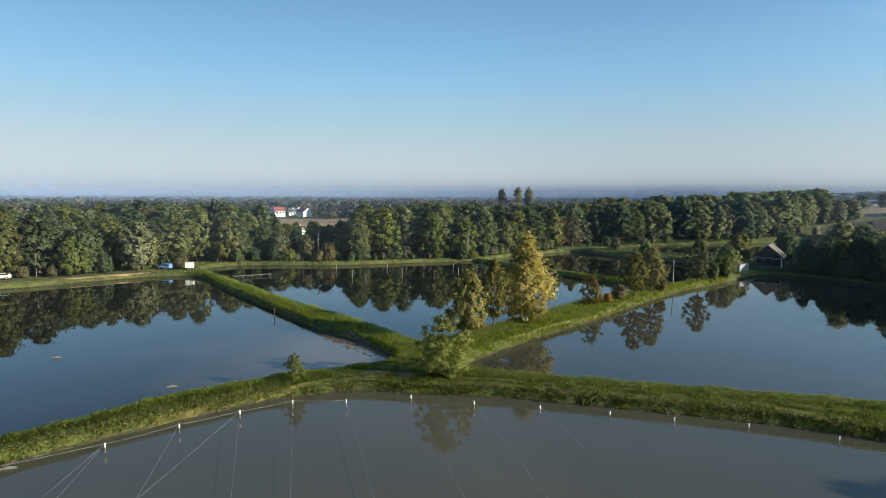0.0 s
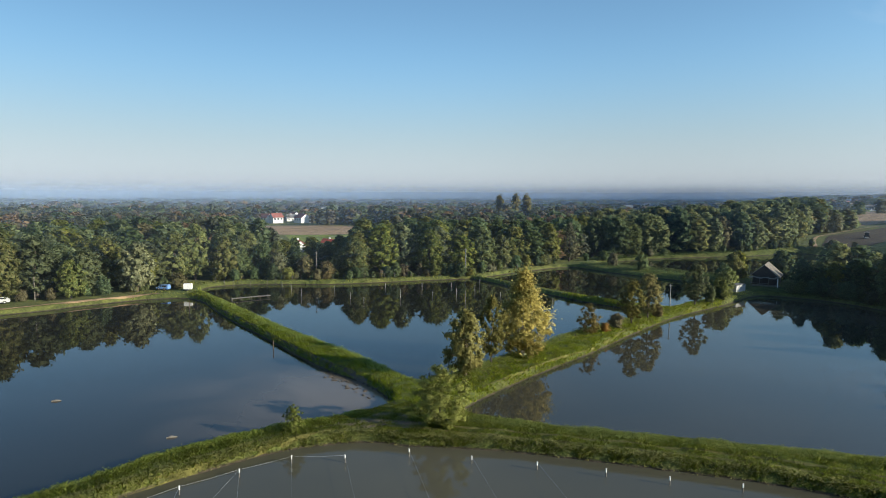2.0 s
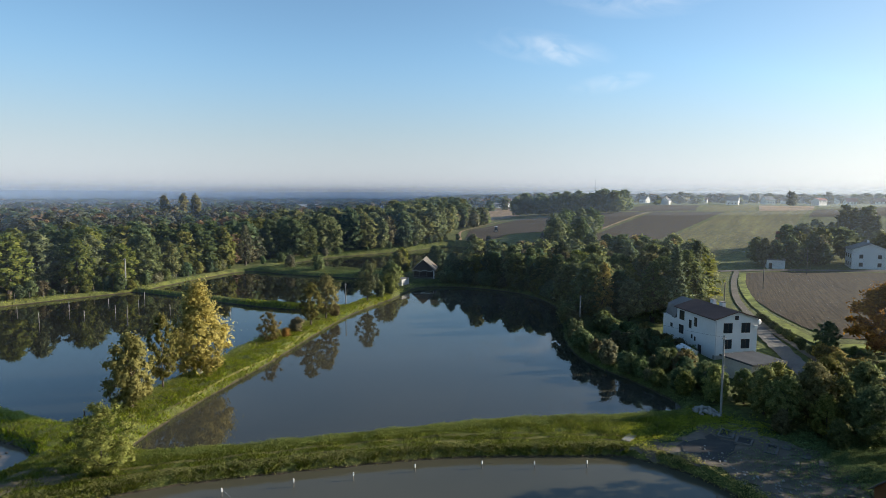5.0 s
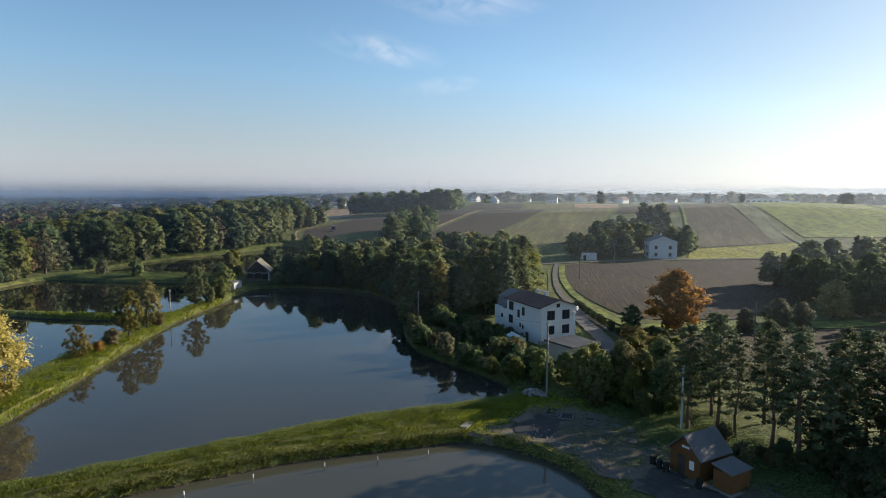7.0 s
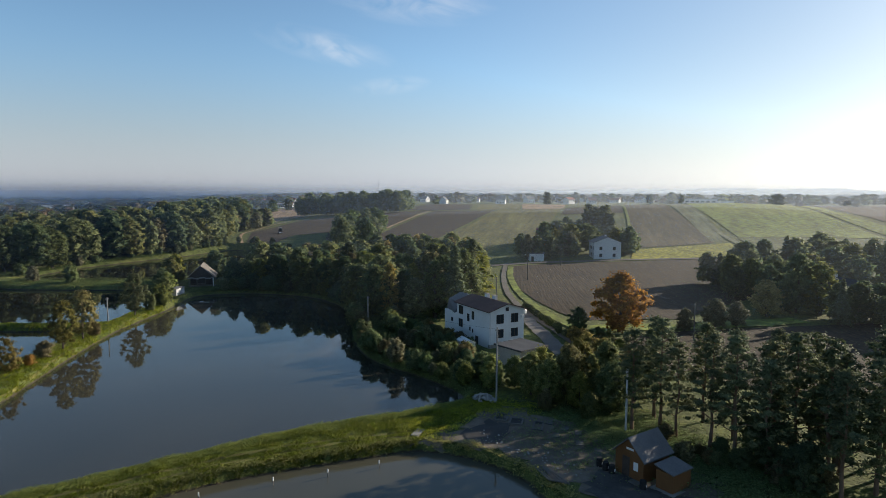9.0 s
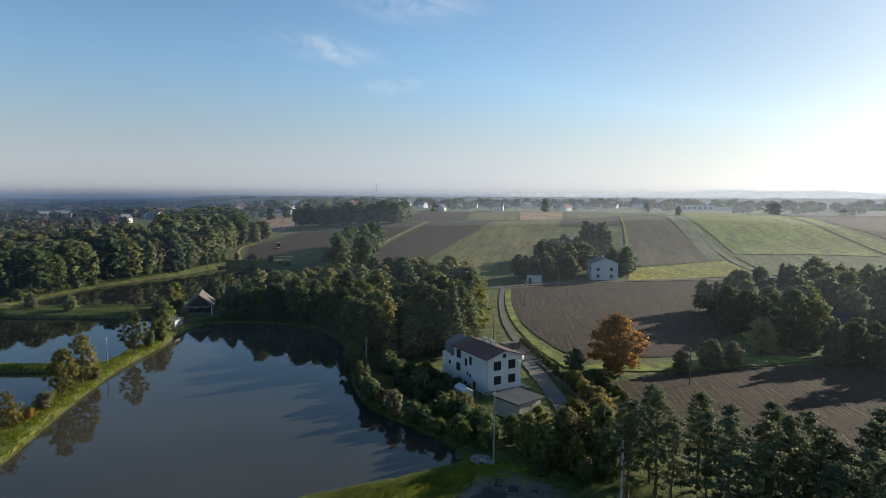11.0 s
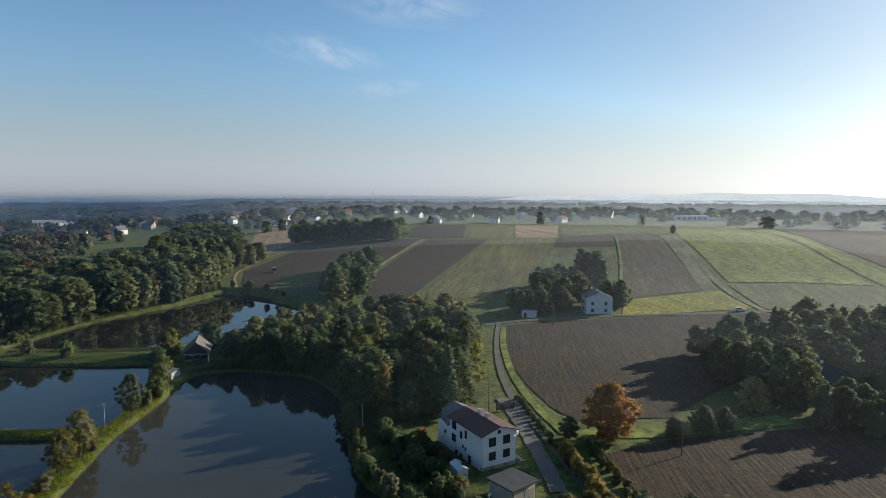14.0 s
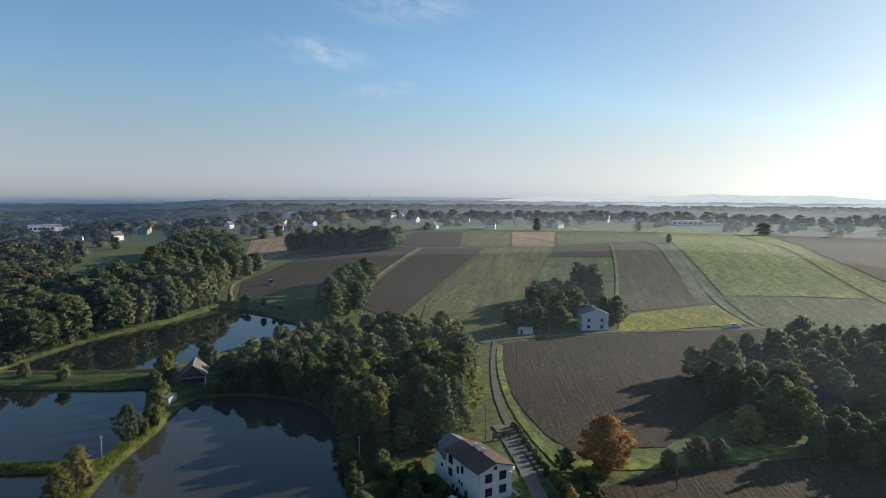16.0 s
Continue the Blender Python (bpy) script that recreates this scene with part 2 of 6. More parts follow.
def water_material(name, low, high, silt=None):
    """Still pond water, more or less clouded with silt. silt: a corner, the reach of the silt and its colour."""
    m, n, l, b = material(name, 0.02)
    c, _ = noise_ramp(n, l, 0.035, [(0.3, low), (0.7, high)], detail=3)
    if silt:
        tc, far_off, wob, sh = n.new("ShaderNodeTexCoord"), n.new("ShaderNodeVectorMath"), n.new("ShaderNodeMath"), n.new("ShaderNodeMapRange")
        far_off.operation, wob.operation = "DISTANCE", "MULTIPLY_ADD"
        far_off.inputs[1].default_value = (*silt[0], 0)
        l.new(tc.outputs["Object"], far_off.inputs[0])
        _, cloud = noise_ramp(n, l, 0.09, [(0, (0, 0, 0)), (1, (1, 1, 1))], detail=6, distort=0.8)
        l.new(cloud, wob.inputs[0])
        wob.inputs[1].default_value = silt[1] * 1.2
        l.new(far_off.outputs["Value"], wob.inputs[2])
        l.new(wob.outputs[0], sh.inputs[0])
        sh.interpolation_type = "SMOOTHSTEP"
        sh.inputs[1].default_value, sh.inputs[2].default_value, sh.inputs[3].default_value, sh.inputs[4].default_value = silt[1] * 0.6, silt[1] * 1.9, 1.0, 0.0
        c = blend(n, l, c, silt[2], sh.outputs[0])
    l.new(c, b.inputs["Base Color"])
    b.inputs["IOR"].default_value = 1.33
    b.inputs["Specular IOR Level"].default_value = 0.5
    _, h = noise_ramp(n, l, 0.6, [(0, (0, 0, 0)), (1, (1, 1, 1))], detail=3)
    add_bump(n, l, b, h, 0.04, 0.1)
    return m


M_WATER = {
    "net_pond": water_material("silty_water", (0.058, 0.057, 0.042), (0.085, 0.080, 0.058)),
    "gull_pond": water_material("shallow_water", (0.012, 0.014, 0.014), (0.026, 0.026, 0.024), ((-10, 74), 22.0, (0.125, 0.104, 0.085))),
    "carp_pond": water_material("clouded_water", (0.032, 0.033, 0.027), (0.052, 0.050, 0.039)),
}
M_CLEAR = water_material("clear_water", (0.010, 0.012, 0.011), (0.020, 0.021, 0.017))
M_PLASTER = two_scale("white_plaster", 3.0, 0.3, (0.602, 0.602, 0.593), (0.688, 0.688, 0.679), (0.568, 0.568, 0.550), (0.688, 0.688, 0.679), 0.85, 0.1, 0.01)
M_PLINTH = two_scale("grey_plinth", 4.0, 0.5, (0.25, 0.23, 0.20), (0.36, 0.33, 0.29), (0.24, 0.22, 0.19), (0.34, 0.31, 0.28), 0.9, 0.2, 0.02)
M_ROOFBROWN = two_scale("brown_roofing", 6.0, 0.5, (0.085, 0.05, 0.042), (0.13, 0.08, 0.068), (0.085, 0.052, 0.045), (0.125, 0.08, 0.07), 0.85, 0.3, 0.02, stretch=(1, 6, 1))
M_ROOFGREY = two_scale("grey_roofing", 6.0, 0.5, (0.10, 0.10, 0.105), (0.18, 0.175, 0.175), (0.11, 0.11, 0.11), (0.18, 0.17, 0.165), 0.7, 0.3, 0.02)
M_ROOFDARK = two_scale("dark_slate", 6.0, 0.5, (0.045, 0.047, 0.052), (0.075, 0.078, 0.085), (0.045, 0.047, 0.05), (0.08, 0.08, 0.085), 0.75, 0.3, 0.02)
M_ROOFRED = two_scale("red_tiles", 6.0, 0.5, (0.38, 0.07, 0.045), (0.5, 0.11, 0.07), (0.36, 0.07, 0.05), (0.48, 0.11, 0.07), 0.7, 0.3, 0.02)
M_WOODGREY = two_scale("weathered_wood", 5.0, 0.6, (0.098, 0.086, 0.075), (0.195, 0.180, 0.158), (0.105, 0.098, 0.086), (0.188, 0.173, 0.150), 0.9, 0.3, 0.02, stretch=(1, 1, 0.15))
M_WOODBROWN = two_scale("stained_wood", 5.0, 0.6, (0.130, 0.055, 0.019), (0.215, 0.098, 0.036), (0.137, 0.058, 0.019), (0.195, 0.091, 0.033), 0.7, 0.3, 0.02, stretch=(1, 1, 6))
M_CONCRETE = two_scale("concrete", 4.0, 0.4, (0.211, 0.205, 0.192), (0.310, 0.304, 0.285), (0.198, 0.192, 0.180), (0.298, 0.291, 0.273), 0.9, 0.2, 0.01)
M_WHITE = two_scale("white_paint", 3.0, 0.4, (0.666, 0.666, 0.657), (0.738, 0.738, 0.729), (0.630, 0.630, 0.612), (0.738, 0.738, 0.729), 0.5, 0.05, 0.01)
M_BLUE = two_scale("blue_paint", 3.0, 0.4, (0.10, 0.20, 0.42), (0.14, 0.26, 0.50), (0.10, 0.20, 0.42), (0.14, 0.26, 0.5), 0.35, 0.05, 0.01)
M_METAL = two_scale("grey_metal", 3.0, 0.4, (0.40, 0.41, 0.42), (0.52, 0.53, 0.54), (0.38, 0.39, 0.4), (0.5, 0.51, 0.52), 0.5, 0.05, 0.01)
M_RUBBER = two_scale("black_rubber", 3.0, 0.4, (0.015, 0.015, 0.015), (0.03, 0.03, 0.03), (0.015, 0.015, 0.015), (0.03, 0.03, 0.03), 0.8, 0.1, 0.01)
M_TAR = two_scale("dark_sludge", 2.0, 0.3, (0.015, 0.015, 0.016), (0.04, 0.038, 0.036), (0.02, 0.02, 0.02), (0.05, 0.047, 0.043), 0.7, 0.3, 0.05)
M_GLASS, _n, _l, _b = material("window_glass", 0.06)
_b.inputs["Base Color"].default_value = (0.03, 0.035, 0.04, 1)
_b.inputs["Specular IOR Level"].default_value = 0.5
M_FRAME = two_scale("dark_frame", 4.0, 0.5, (0.05, 0.035, 0.028), (0.09, 0.065, 0.05), (0.05, 0.035, 0.03), (0.08, 0.06, 0.05), 0.6, 0.1, 0.01)

M_TAN2 = two_scale("bare_earth", 1.5, 0.12, (0.12, 0.092, 0.062), (0.22, 0.175, 0.125), (0.12, 0.10, 0.06), (0.21, 0.17, 0.12), 0.95, 0.4, 0.05)
M_STRAW = leaf_material("straw_grass", (0.20, 0.22, 0.05), (0.33, 0.325, 0.09), (0.45, 0.405, 0.14), 0.42)
M_DIMWEED = leaf_material("rank_weeds", (0.063, 0.095, 0.028), (0.127, 0.174, 0.048), (0.206, 0.238, 0.079), 0.2)
M_PLINTH2 = two_scale("beige_render", 4.0, 0.5, (0.42, 0.37, 0.32), (0.54, 0.48, 0.42), (0.40, 0.36, 0.31), (0.52, 0.47, 0.41), 0.9, 0.15, 0.01)
M_CREAM = two_scale("cream_render", 4.0, 0.5, (0.55, 0.48, 0.36), (0.66, 0.58, 0.45), (0.52, 0.46, 0.35), (0.64, 0.57, 0.44), 0.9, 0.15, 0.01)
M_ROOFRED2 = two_scale("dull_red_tiles", 6.0, 0.5, (0.20, 0.07, 0.055), (0.28, 0.10, 0.08), (0.19, 0.07, 0.055), (0.27, 0.10, 0.08), 0.8, 0.3, 0.02)
M_CORD = two_scale("grey_cord", 3.0, 0.4, (0.240, 0.252, 0.264), (0.300, 0.312, 0.324), (0.240, 0.252, 0.264), (0.300, 0.312, 0.324), 0.6, 0.05, 0.01)


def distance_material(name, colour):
    """Far land as a plain backdrop that glows, with haze painted into its colour."""
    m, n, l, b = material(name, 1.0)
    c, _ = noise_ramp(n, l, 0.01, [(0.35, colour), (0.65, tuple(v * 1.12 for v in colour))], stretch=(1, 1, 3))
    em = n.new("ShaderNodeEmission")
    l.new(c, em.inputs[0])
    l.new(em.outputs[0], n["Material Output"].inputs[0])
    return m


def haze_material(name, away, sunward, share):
    """See-through tint standing in for haze; dissolves upwards, painted brighter towards the eastern sun."""
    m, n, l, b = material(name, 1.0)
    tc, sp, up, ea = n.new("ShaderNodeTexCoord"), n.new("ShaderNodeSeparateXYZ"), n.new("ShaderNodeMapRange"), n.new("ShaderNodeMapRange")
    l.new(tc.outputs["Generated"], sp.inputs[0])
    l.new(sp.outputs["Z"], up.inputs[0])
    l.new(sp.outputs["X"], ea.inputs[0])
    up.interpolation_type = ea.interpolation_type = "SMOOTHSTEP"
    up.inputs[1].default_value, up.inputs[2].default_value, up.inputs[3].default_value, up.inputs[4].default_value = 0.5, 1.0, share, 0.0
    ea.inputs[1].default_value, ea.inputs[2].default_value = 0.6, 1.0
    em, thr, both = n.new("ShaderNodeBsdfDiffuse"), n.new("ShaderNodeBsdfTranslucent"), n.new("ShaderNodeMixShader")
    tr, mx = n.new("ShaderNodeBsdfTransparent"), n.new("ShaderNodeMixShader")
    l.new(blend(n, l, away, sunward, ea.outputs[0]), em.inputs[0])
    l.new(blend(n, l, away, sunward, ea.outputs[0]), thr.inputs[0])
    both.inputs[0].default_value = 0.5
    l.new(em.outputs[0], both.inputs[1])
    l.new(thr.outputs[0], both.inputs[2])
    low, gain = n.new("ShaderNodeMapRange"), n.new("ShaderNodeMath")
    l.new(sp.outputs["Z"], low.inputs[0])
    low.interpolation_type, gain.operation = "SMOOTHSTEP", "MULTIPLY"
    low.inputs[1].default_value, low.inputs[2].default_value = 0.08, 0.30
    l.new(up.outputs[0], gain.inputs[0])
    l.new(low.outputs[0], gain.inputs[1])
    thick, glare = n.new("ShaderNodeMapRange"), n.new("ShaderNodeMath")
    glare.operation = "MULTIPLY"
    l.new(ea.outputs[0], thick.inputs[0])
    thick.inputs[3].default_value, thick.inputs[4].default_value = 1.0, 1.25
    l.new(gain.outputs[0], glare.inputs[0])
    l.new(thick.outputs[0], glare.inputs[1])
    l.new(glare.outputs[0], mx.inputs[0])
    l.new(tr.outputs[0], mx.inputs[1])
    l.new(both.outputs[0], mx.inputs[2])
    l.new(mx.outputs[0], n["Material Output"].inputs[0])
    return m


# Share of haze colour laid over the view by each added curtain.
M_HAZES = [haze_material("haze_curtain", (0.33, 0.45, 0.66), (0.52, 0.60, 0.71), share) for share in (0.016, 0.024, 0.036, 0.065, 0.17, 0.35, 0.50)]
# Each colour holds the haze of its distance and glows of itself.
M_FARBLUE = distance_material("far_blue_haze_glow", (0.19, 0.235, 0.315))
M_FARWOOD = distance_material("far_wood_haze_glow", (0.15, 0.19, 0.25))
M_FARPALE = distance_material("far_pale_haze_glow", (0.46, 0.505, 0.54))
M_FARPALE2 = distance_material("near_pale_haze_glow", (0.38, 0.42, 0.45))


# ---------------------------------------------------------------- helpers for meshes
def mesh_object(name, verts, faces, mat, parent=None, smooth=False):
    me = bpy.data.meshes.new(name)
    me.from_pydata([tuple(v) for v in verts], [], faces)
    me.materials.append(mat)
    if smooth:
        me.shade_smooth()
    me.update()
    ob = new(name, me)
    ob.parent = parent
    return ob


def fast_mesh(name, v, f, mat, normals=None):
    """A mesh of quads from arrays."""
    me = bpy.data.meshes.new(name)
    n, k = f.shape
    me.vertices.add(len(v))
    me.vertices.foreach_set("co", np.ascontiguousarray(v, np.float32).ravel())
    me.loops.add(n * k)
    me.loops.foreach_set("vertex_index", np.ascontiguousarray(f, np.int32).ravel())
    me.polygons.add(n)
    me.polygons.foreach_set("loop_start", np.arange(0, n * k, k, dtype=np.int32))
    me.materials.append(mat)
    me.update(calc_edges=True)
    if normals is not None:
        me.normals_split_custom_set_from_vertices(np.asarray(normals, np.float32))
    return me


def part(name, bm, mat, parent, label=""):
    me = bpy.data.meshes.new(name)
    bm.normal_update()
    bm.to_mesh(me)
    bm.free()
    me.materials.append(mat)
    ob = new(name, me)
    ob.parent = parent
    if label:
        ob["label"] = label
    return ob


def box(bm, x0, y0, z0, x1, y1, z1, m=None):
    vs = [bm.verts.new((x, y, z)) for x in (x0, x1) for y in (y0, y1) for z in (z0, z1)]
    for f in ((0, 1, 3, 2), (4, 6, 7, 5), (0, 4, 5, 1), (2, 3, 7, 6), (0, 2, 6, 4), (1, 5, 7, 3)):
        bm.faces.new([vs[i] for i in f])
    if m is not None:
        bmesh.ops.transform(bm, matrix=m, verts=vs)
    return vs


def boxed(name, x0, y0, z0, x1, y1, z1, mat, parent, label="", bevel=0.0):
    bm = bmesh.new()
    box(bm, x0, y0, z0, x1, y1, z1)
    if bevel:
        bmesh.ops.bevel(bm, geom=bm.edges[:], offset=bevel, segments=2, affect="EDGES")
    return part(name, bm, mat, parent, label)


def tube(bm, points, radii, sides=7):
    """A tapered tube through the points."""
    rings = []
    pts = [Vector(p) for p in points]
    for i, p in enumerate(pts):
        d = (pts[min(i + 1, len(pts) - 1)] - pts[max(i - 1, 0)]).normalized()
        a = d.orthogonal().normalized()
        b = d.cross(a)
        rings.append([bm.verts.new(p + radii[i] * (math.cos(2 * math.pi * k / sides) * a + math.sin(2 * math.pi * k / sides) * b)) for k in range(sides)])
    for r, s in zip(rings, rings[1:]):
        for k in range(sides):
            bm.faces.new((r[k], r[(k + 1) % sides], s[(k + 1) % sides], s[k]))
    bm.faces.new(rings[-1])
    bm.faces.new(rings[0][::-1])


def empty(name, x, y, z, turn=0.0, label="", category="", group="", kind=""):
    ob = new(name)
    ob.matrix_basis = pose(x, y, z, 0, 0, turn)
    return tagged(ob, label, category, group, kind)


# ---------------------------------------------------------------- the lie of the land
def smooth_loop(points, step=2.0):
    """A closed smooth outline through the points."""
    n, out = len(points), []
    for i in range(n):
        p0, p1, p2, p3 = (np.array(points[(i + k) % n], float) for k in (-1, 0, 1, 2))
        m = max(2, int(np.hypot(*(p2 - p1)) / step))
        for k in range(m):
            t = k / m
            out.append(0.5 * (2 * p1 + (p2 - p0) * t + (2 * p0 - 5 * p1 + 4 * p2 - p3) * t * t + (3 * p1 - p0 - 3 * p2 + p3) * t ** 3))
    return np.array(out)


PONDS = {
    "net_pond": [(-60, 12), (-32, 43), (-24, 51), (-16, 57.5), (-8, 60), (-3, 59), (6, 58), (17, 55), (30, 50.8), (41, 45), (46.5, 41.5), (48.5, 36), (48, 29), (45, 23), (36, -8), (0, -25), (-50, -12)],
    "gull_pond": [(-35, 45.8), (-26, 55.8), (-18, 62), (-12, 65), (-7.5, 68.4), (-6, 72), (-10, 79), (-16, 85), (-23, 94), (-31, 105), (-45, 124), (-58, 143), (-68, 145), (-81, 135), (-92, 124), (-150, 82), (-120, 20), (-65, 22)],
    "carp_pond": [(2.5, 68), (5, 65.4), (12.5, 62.4), (23.5, 59.4), (33.5, 56.8), (41.5, 54.5), (51, 49.8), (56.5, 47.8), (61, 46.6), (64, 50), (66, 58), (68, 71), (74, 82), (84, 94), (95, 109), (100, 127), (95, 143), (88, 150), (80.5, 152), (66.4, 139), (58.6, 132.6), (48.6, 124), (35, 108.5), (24, 95), (15, 85), (9, 78), (4, 71.5)],
    "post_pond": [(-4.5, 80), (-11, 89), (-22, 102), (-34, 117), (-48, 136), (-61, 153), (-63, 163), (-53, 169), (-30, 170), (-11, 176), (7, 181.5), (11, 180), (24, 159), (35, 142), (42, 134), (44, 130), (36, 118), (23, 106), (15, 96), (9, 90), (1, 81), (-2, 79)],
    "reed_pond": [(13, 184.5), (28, 200), (46, 213), (56, 199), (70, 182), (80, 169), (70, 149), (57, 138), (50, 132.5), (45, 137), (34, 150), (24, 166), (16, 178)],
    "far_pond": [(62, 220), (74, 203), (84, 193), (93, 187), (118, 192), (139, 193), (160, 206), (166, 232), (168, 254), (160, 268), (130, 256), (107, 250), (89, 244), (67, 231), (59, 226)],
    "wood_pond": [(40, 400), (62, 392), (75, 402), (66, 422), (48, 425)],
}
SHORES = {k: smooth_loop(v) for k, v in PONDS.items()}


def signed_distance(poly, px, py):
    """Metres from the outline, negative inside."""
    px, py = px.ravel(), py.ravel()
    best, inside = np.full(px.shape, 1e9), np.zeros(px.shape, bool)
    for a, b in zip(poly, np.roll(poly, -1, 0)):
        ex, ey = b - a
        t = np.clip(((px - a[0]) * ex + (py - a[1]) * ey) / (ex * ex + ey * ey + 1e-9), 0, 1)
        best = np.minimum(best, np.hypot(px - a[0] - t * ex, py - a[1] - t * ey))
        cross = (a[1] > py) != (b[1] > py)
        inside ^= cross & (px < ex * (py - a[1]) / (ey if abs(ey) > 1e-9 else 1e-9) + a[0])
    return np.where(inside, -best, best)


def shore_distance(px, py):
    shape = px.shape
    px, py = px.ravel(), py.ravel()
    out = np.full(px.shape, 1e3)
    for poly in SHORES.values():
        lo, hi = poly.min(0) - 12, poly.max(0) + 12
        k = (px > lo[0]) & (px < hi[0]) & (py > lo[1]) & (py < hi[1])
        if k.any():
            out[k] = np.minimum(out[k], signed_distance(poly, px[k], py[k]))
    return out.reshape(shape)


def sstep(t):
    t = np.clip(t, 0, 1)
    return t * t * (3 - 2 * t)


def hills(x, y):
    """The wide relief: a flat valley, and a hill of fields to the east."""
    u = x + np.where(y < 300, 0.45 * y, 135 - 0.5 * (y - 300))
    h = 17 * sstep((u - 190) / 400) + 6.5 * np.exp(-((x - 430) ** 2 + (y - 110) ** 2) / 9800)
    r = np.hypot(x, y)
    return 1.0 + h + 0.25 * np.sin(x * 0.05) * np.sin(y * 0.043) * sstep((r - 250) / 100)


def ground_z(x, y):
    x, y = np.asarray(x, float), np.asarray(y, float)
    d = shore_distance(np.atleast_1d(x), np.atleast_1d(y)).reshape(x.shape)
    h = hills(x, y)
    bank = np.where(d > 0, np.minimum(d / 0.8, 1.0), np.maximum(d * 0.5, -0.9))
    bank = np.where(d > 0, sstep(bank) * h, bank)
    return bank + np.where((d > 0.8) & (np.hypot(x, y) < 140), 0.10 * np.sin(x * 0.9 + 1.3 * np.sin(y * 0.37)) * np.sin(y * 1.1 + x * 0.23), 0)


def gz(x, y):
    return float(ground_z(np.array([x]), np.array([y]))[0])


def spread(lo, hi, step, reach, grow=1.05):
    """Even steps from lo to hi, then ever longer ones out to reach on both sides."""
    mid = list(np.arange(lo, hi + 1e-6, step))
    for sign, end in ((-1, lo), (1, hi)):
        side, s, p = [], step, end
        while abs(p) < reach:
            s *= grow
            p += sign * s
            side.append(p)
        mid = side[::-1] + mid if sign < 0 else mid + side
    return np.array(mid)


GX, GY = spread(-100, 100, 0.9, 4700), spread(12, 200, 0.9, 4700)
xx, yy = np.meshgrid(GX, GY)
zz = ground_z(xx, yy)
nx, ny = len(GX), len(GY)
ii = (np.arange(ny - 1)[:, None] * nx + np.arange(nx - 1)[None, :]).ravel()
ground = mesh_object("ground", np.stack([xx.ravel(), yy.ravel(), zz.ravel()], 1).tolist(), np.stack([ii, ii + 1, ii + nx + 1, ii + nx], 1).tolist(), M_GRASS, smooth=True)
tagged(ground, "rough green grass on flat valley land and dikes", "ground", kind="structure")

for pond, poly in SHORES.items():
    ob = mesh_object("water_" + pond, [(x, y, 0.0) for x, y in poly], [list(range(len(poly)))], M_WATER.get(pond, M_CLEAR))
    tagged(ob, "calm murky fish pond reflecting sky and trees", "pond", kind="structure")


def drape(name, points, mat, label, category, lift=0.07, step=4.0, smooth=True, kind="structure", rag=0.0):
    """A sheet of another surface that lies on the land within an outline."""
    from mathutils.geometry import delaunay_2d_cdt
    loop = smooth_loop(points, step) if smooth else np.concatenate([np.linspace(a, b, max(2, int(np.hypot(*(np.subtract(b, a))) / step)), endpoint=False) for a, b in zip(points, points[1:] + points[:1])])
    if rag:
        loop = loop + rag * np.array([[noise.noise(Vector((p[0] * 0.9, p[1] * 0.9, k))) for k in (1.7, 7.3)] for p in loop])
    lo, hi = loop.min(0), loop.max(0)
    px, py = np.meshgrid(np.arange(lo[0], hi[0], step), np.arange(lo[1], hi[1], step))
    px, py = px.ravel(), py.ravel()
    k = signed_distance(loop, px, py) < -0.4 * step
    pts = [Vector(p) for p in loop] + [Vector(p) for p in zip(px[k], py[k])]
    n = len(loop)
    vs, _, fs, *_ = delaunay_2d_cdt(pts, [(i, (i + 1) % n) for i in range(n)], [], 1, 1e-4)
    ax, ay = np.array([v.x for v in vs]), np.array([v.y for v in vs])
    z = ground_z(ax, ay) + lift
    ob = mesh_object(name, np.stack([ax, ay, z], 1).tolist(), [list(f) for f in fs], mat, smooth=True)
    return tagged(ob, label, category, kind=kind)


def ribbon(name, line, width, mat, label, category, lift=0.08, step=2.0):
    """A lane or track of some width along a line."""
    line = [np.array(p, float) for p in line]
    pts = []
    for i in range(len(line) - 1):
        p0, p1, p2, p3 = line[max(i - 1, 0)], line[i], line[i + 1], line[min(i + 2, len(line) - 1)]
        m = max(2, int(np.hypot(*(p2 - p1)) / step))
        for k in range(m):
            t = k / m
            pts.append(0.5 * (2 * p1 + (p2 - p0) * t + (2 * p0 - 5 * p1 + 4 * p2 - p3) * t * t + (3 * p1 - p0 - 3 * p2 + p3) * t ** 3))
    pts.append(line[-1])
    pts = np.array(pts)
    d = np.gradient(pts, axis=0)
    d /= np.linalg.norm(d, axis=1)[:, None]
    nrm = np.stack([-d[:, 1], d[:, 0]], 1)
    across = np.linspace(-0.5, 0.5, 4)
    rag = 1 + 0.12 * np.sin(np.arange(len(pts)) * 1.7) * np.sin(np.arange(len(pts)) * 0.61)
    P = pts[:, None, :] + nrm[:, None, :] * (across[None, :, None] * width * rag[:, None, None])
    z = ground_z(P[..., 0], P[..., 1]) + lift
    v = np.concatenate([P, z[..., None]], 2).reshape(-1, 3)
    f = [(i * 4 + j, i * 4 + j + 1, i * 4 + j + 5, i * 4 + j + 4) for i in range(len(pts) - 1) for j in range(3)]
    ob = mesh_object(name, v.tolist(), f, mat, smooth=True)
    return tagged(ob, label, category, kind="structure")


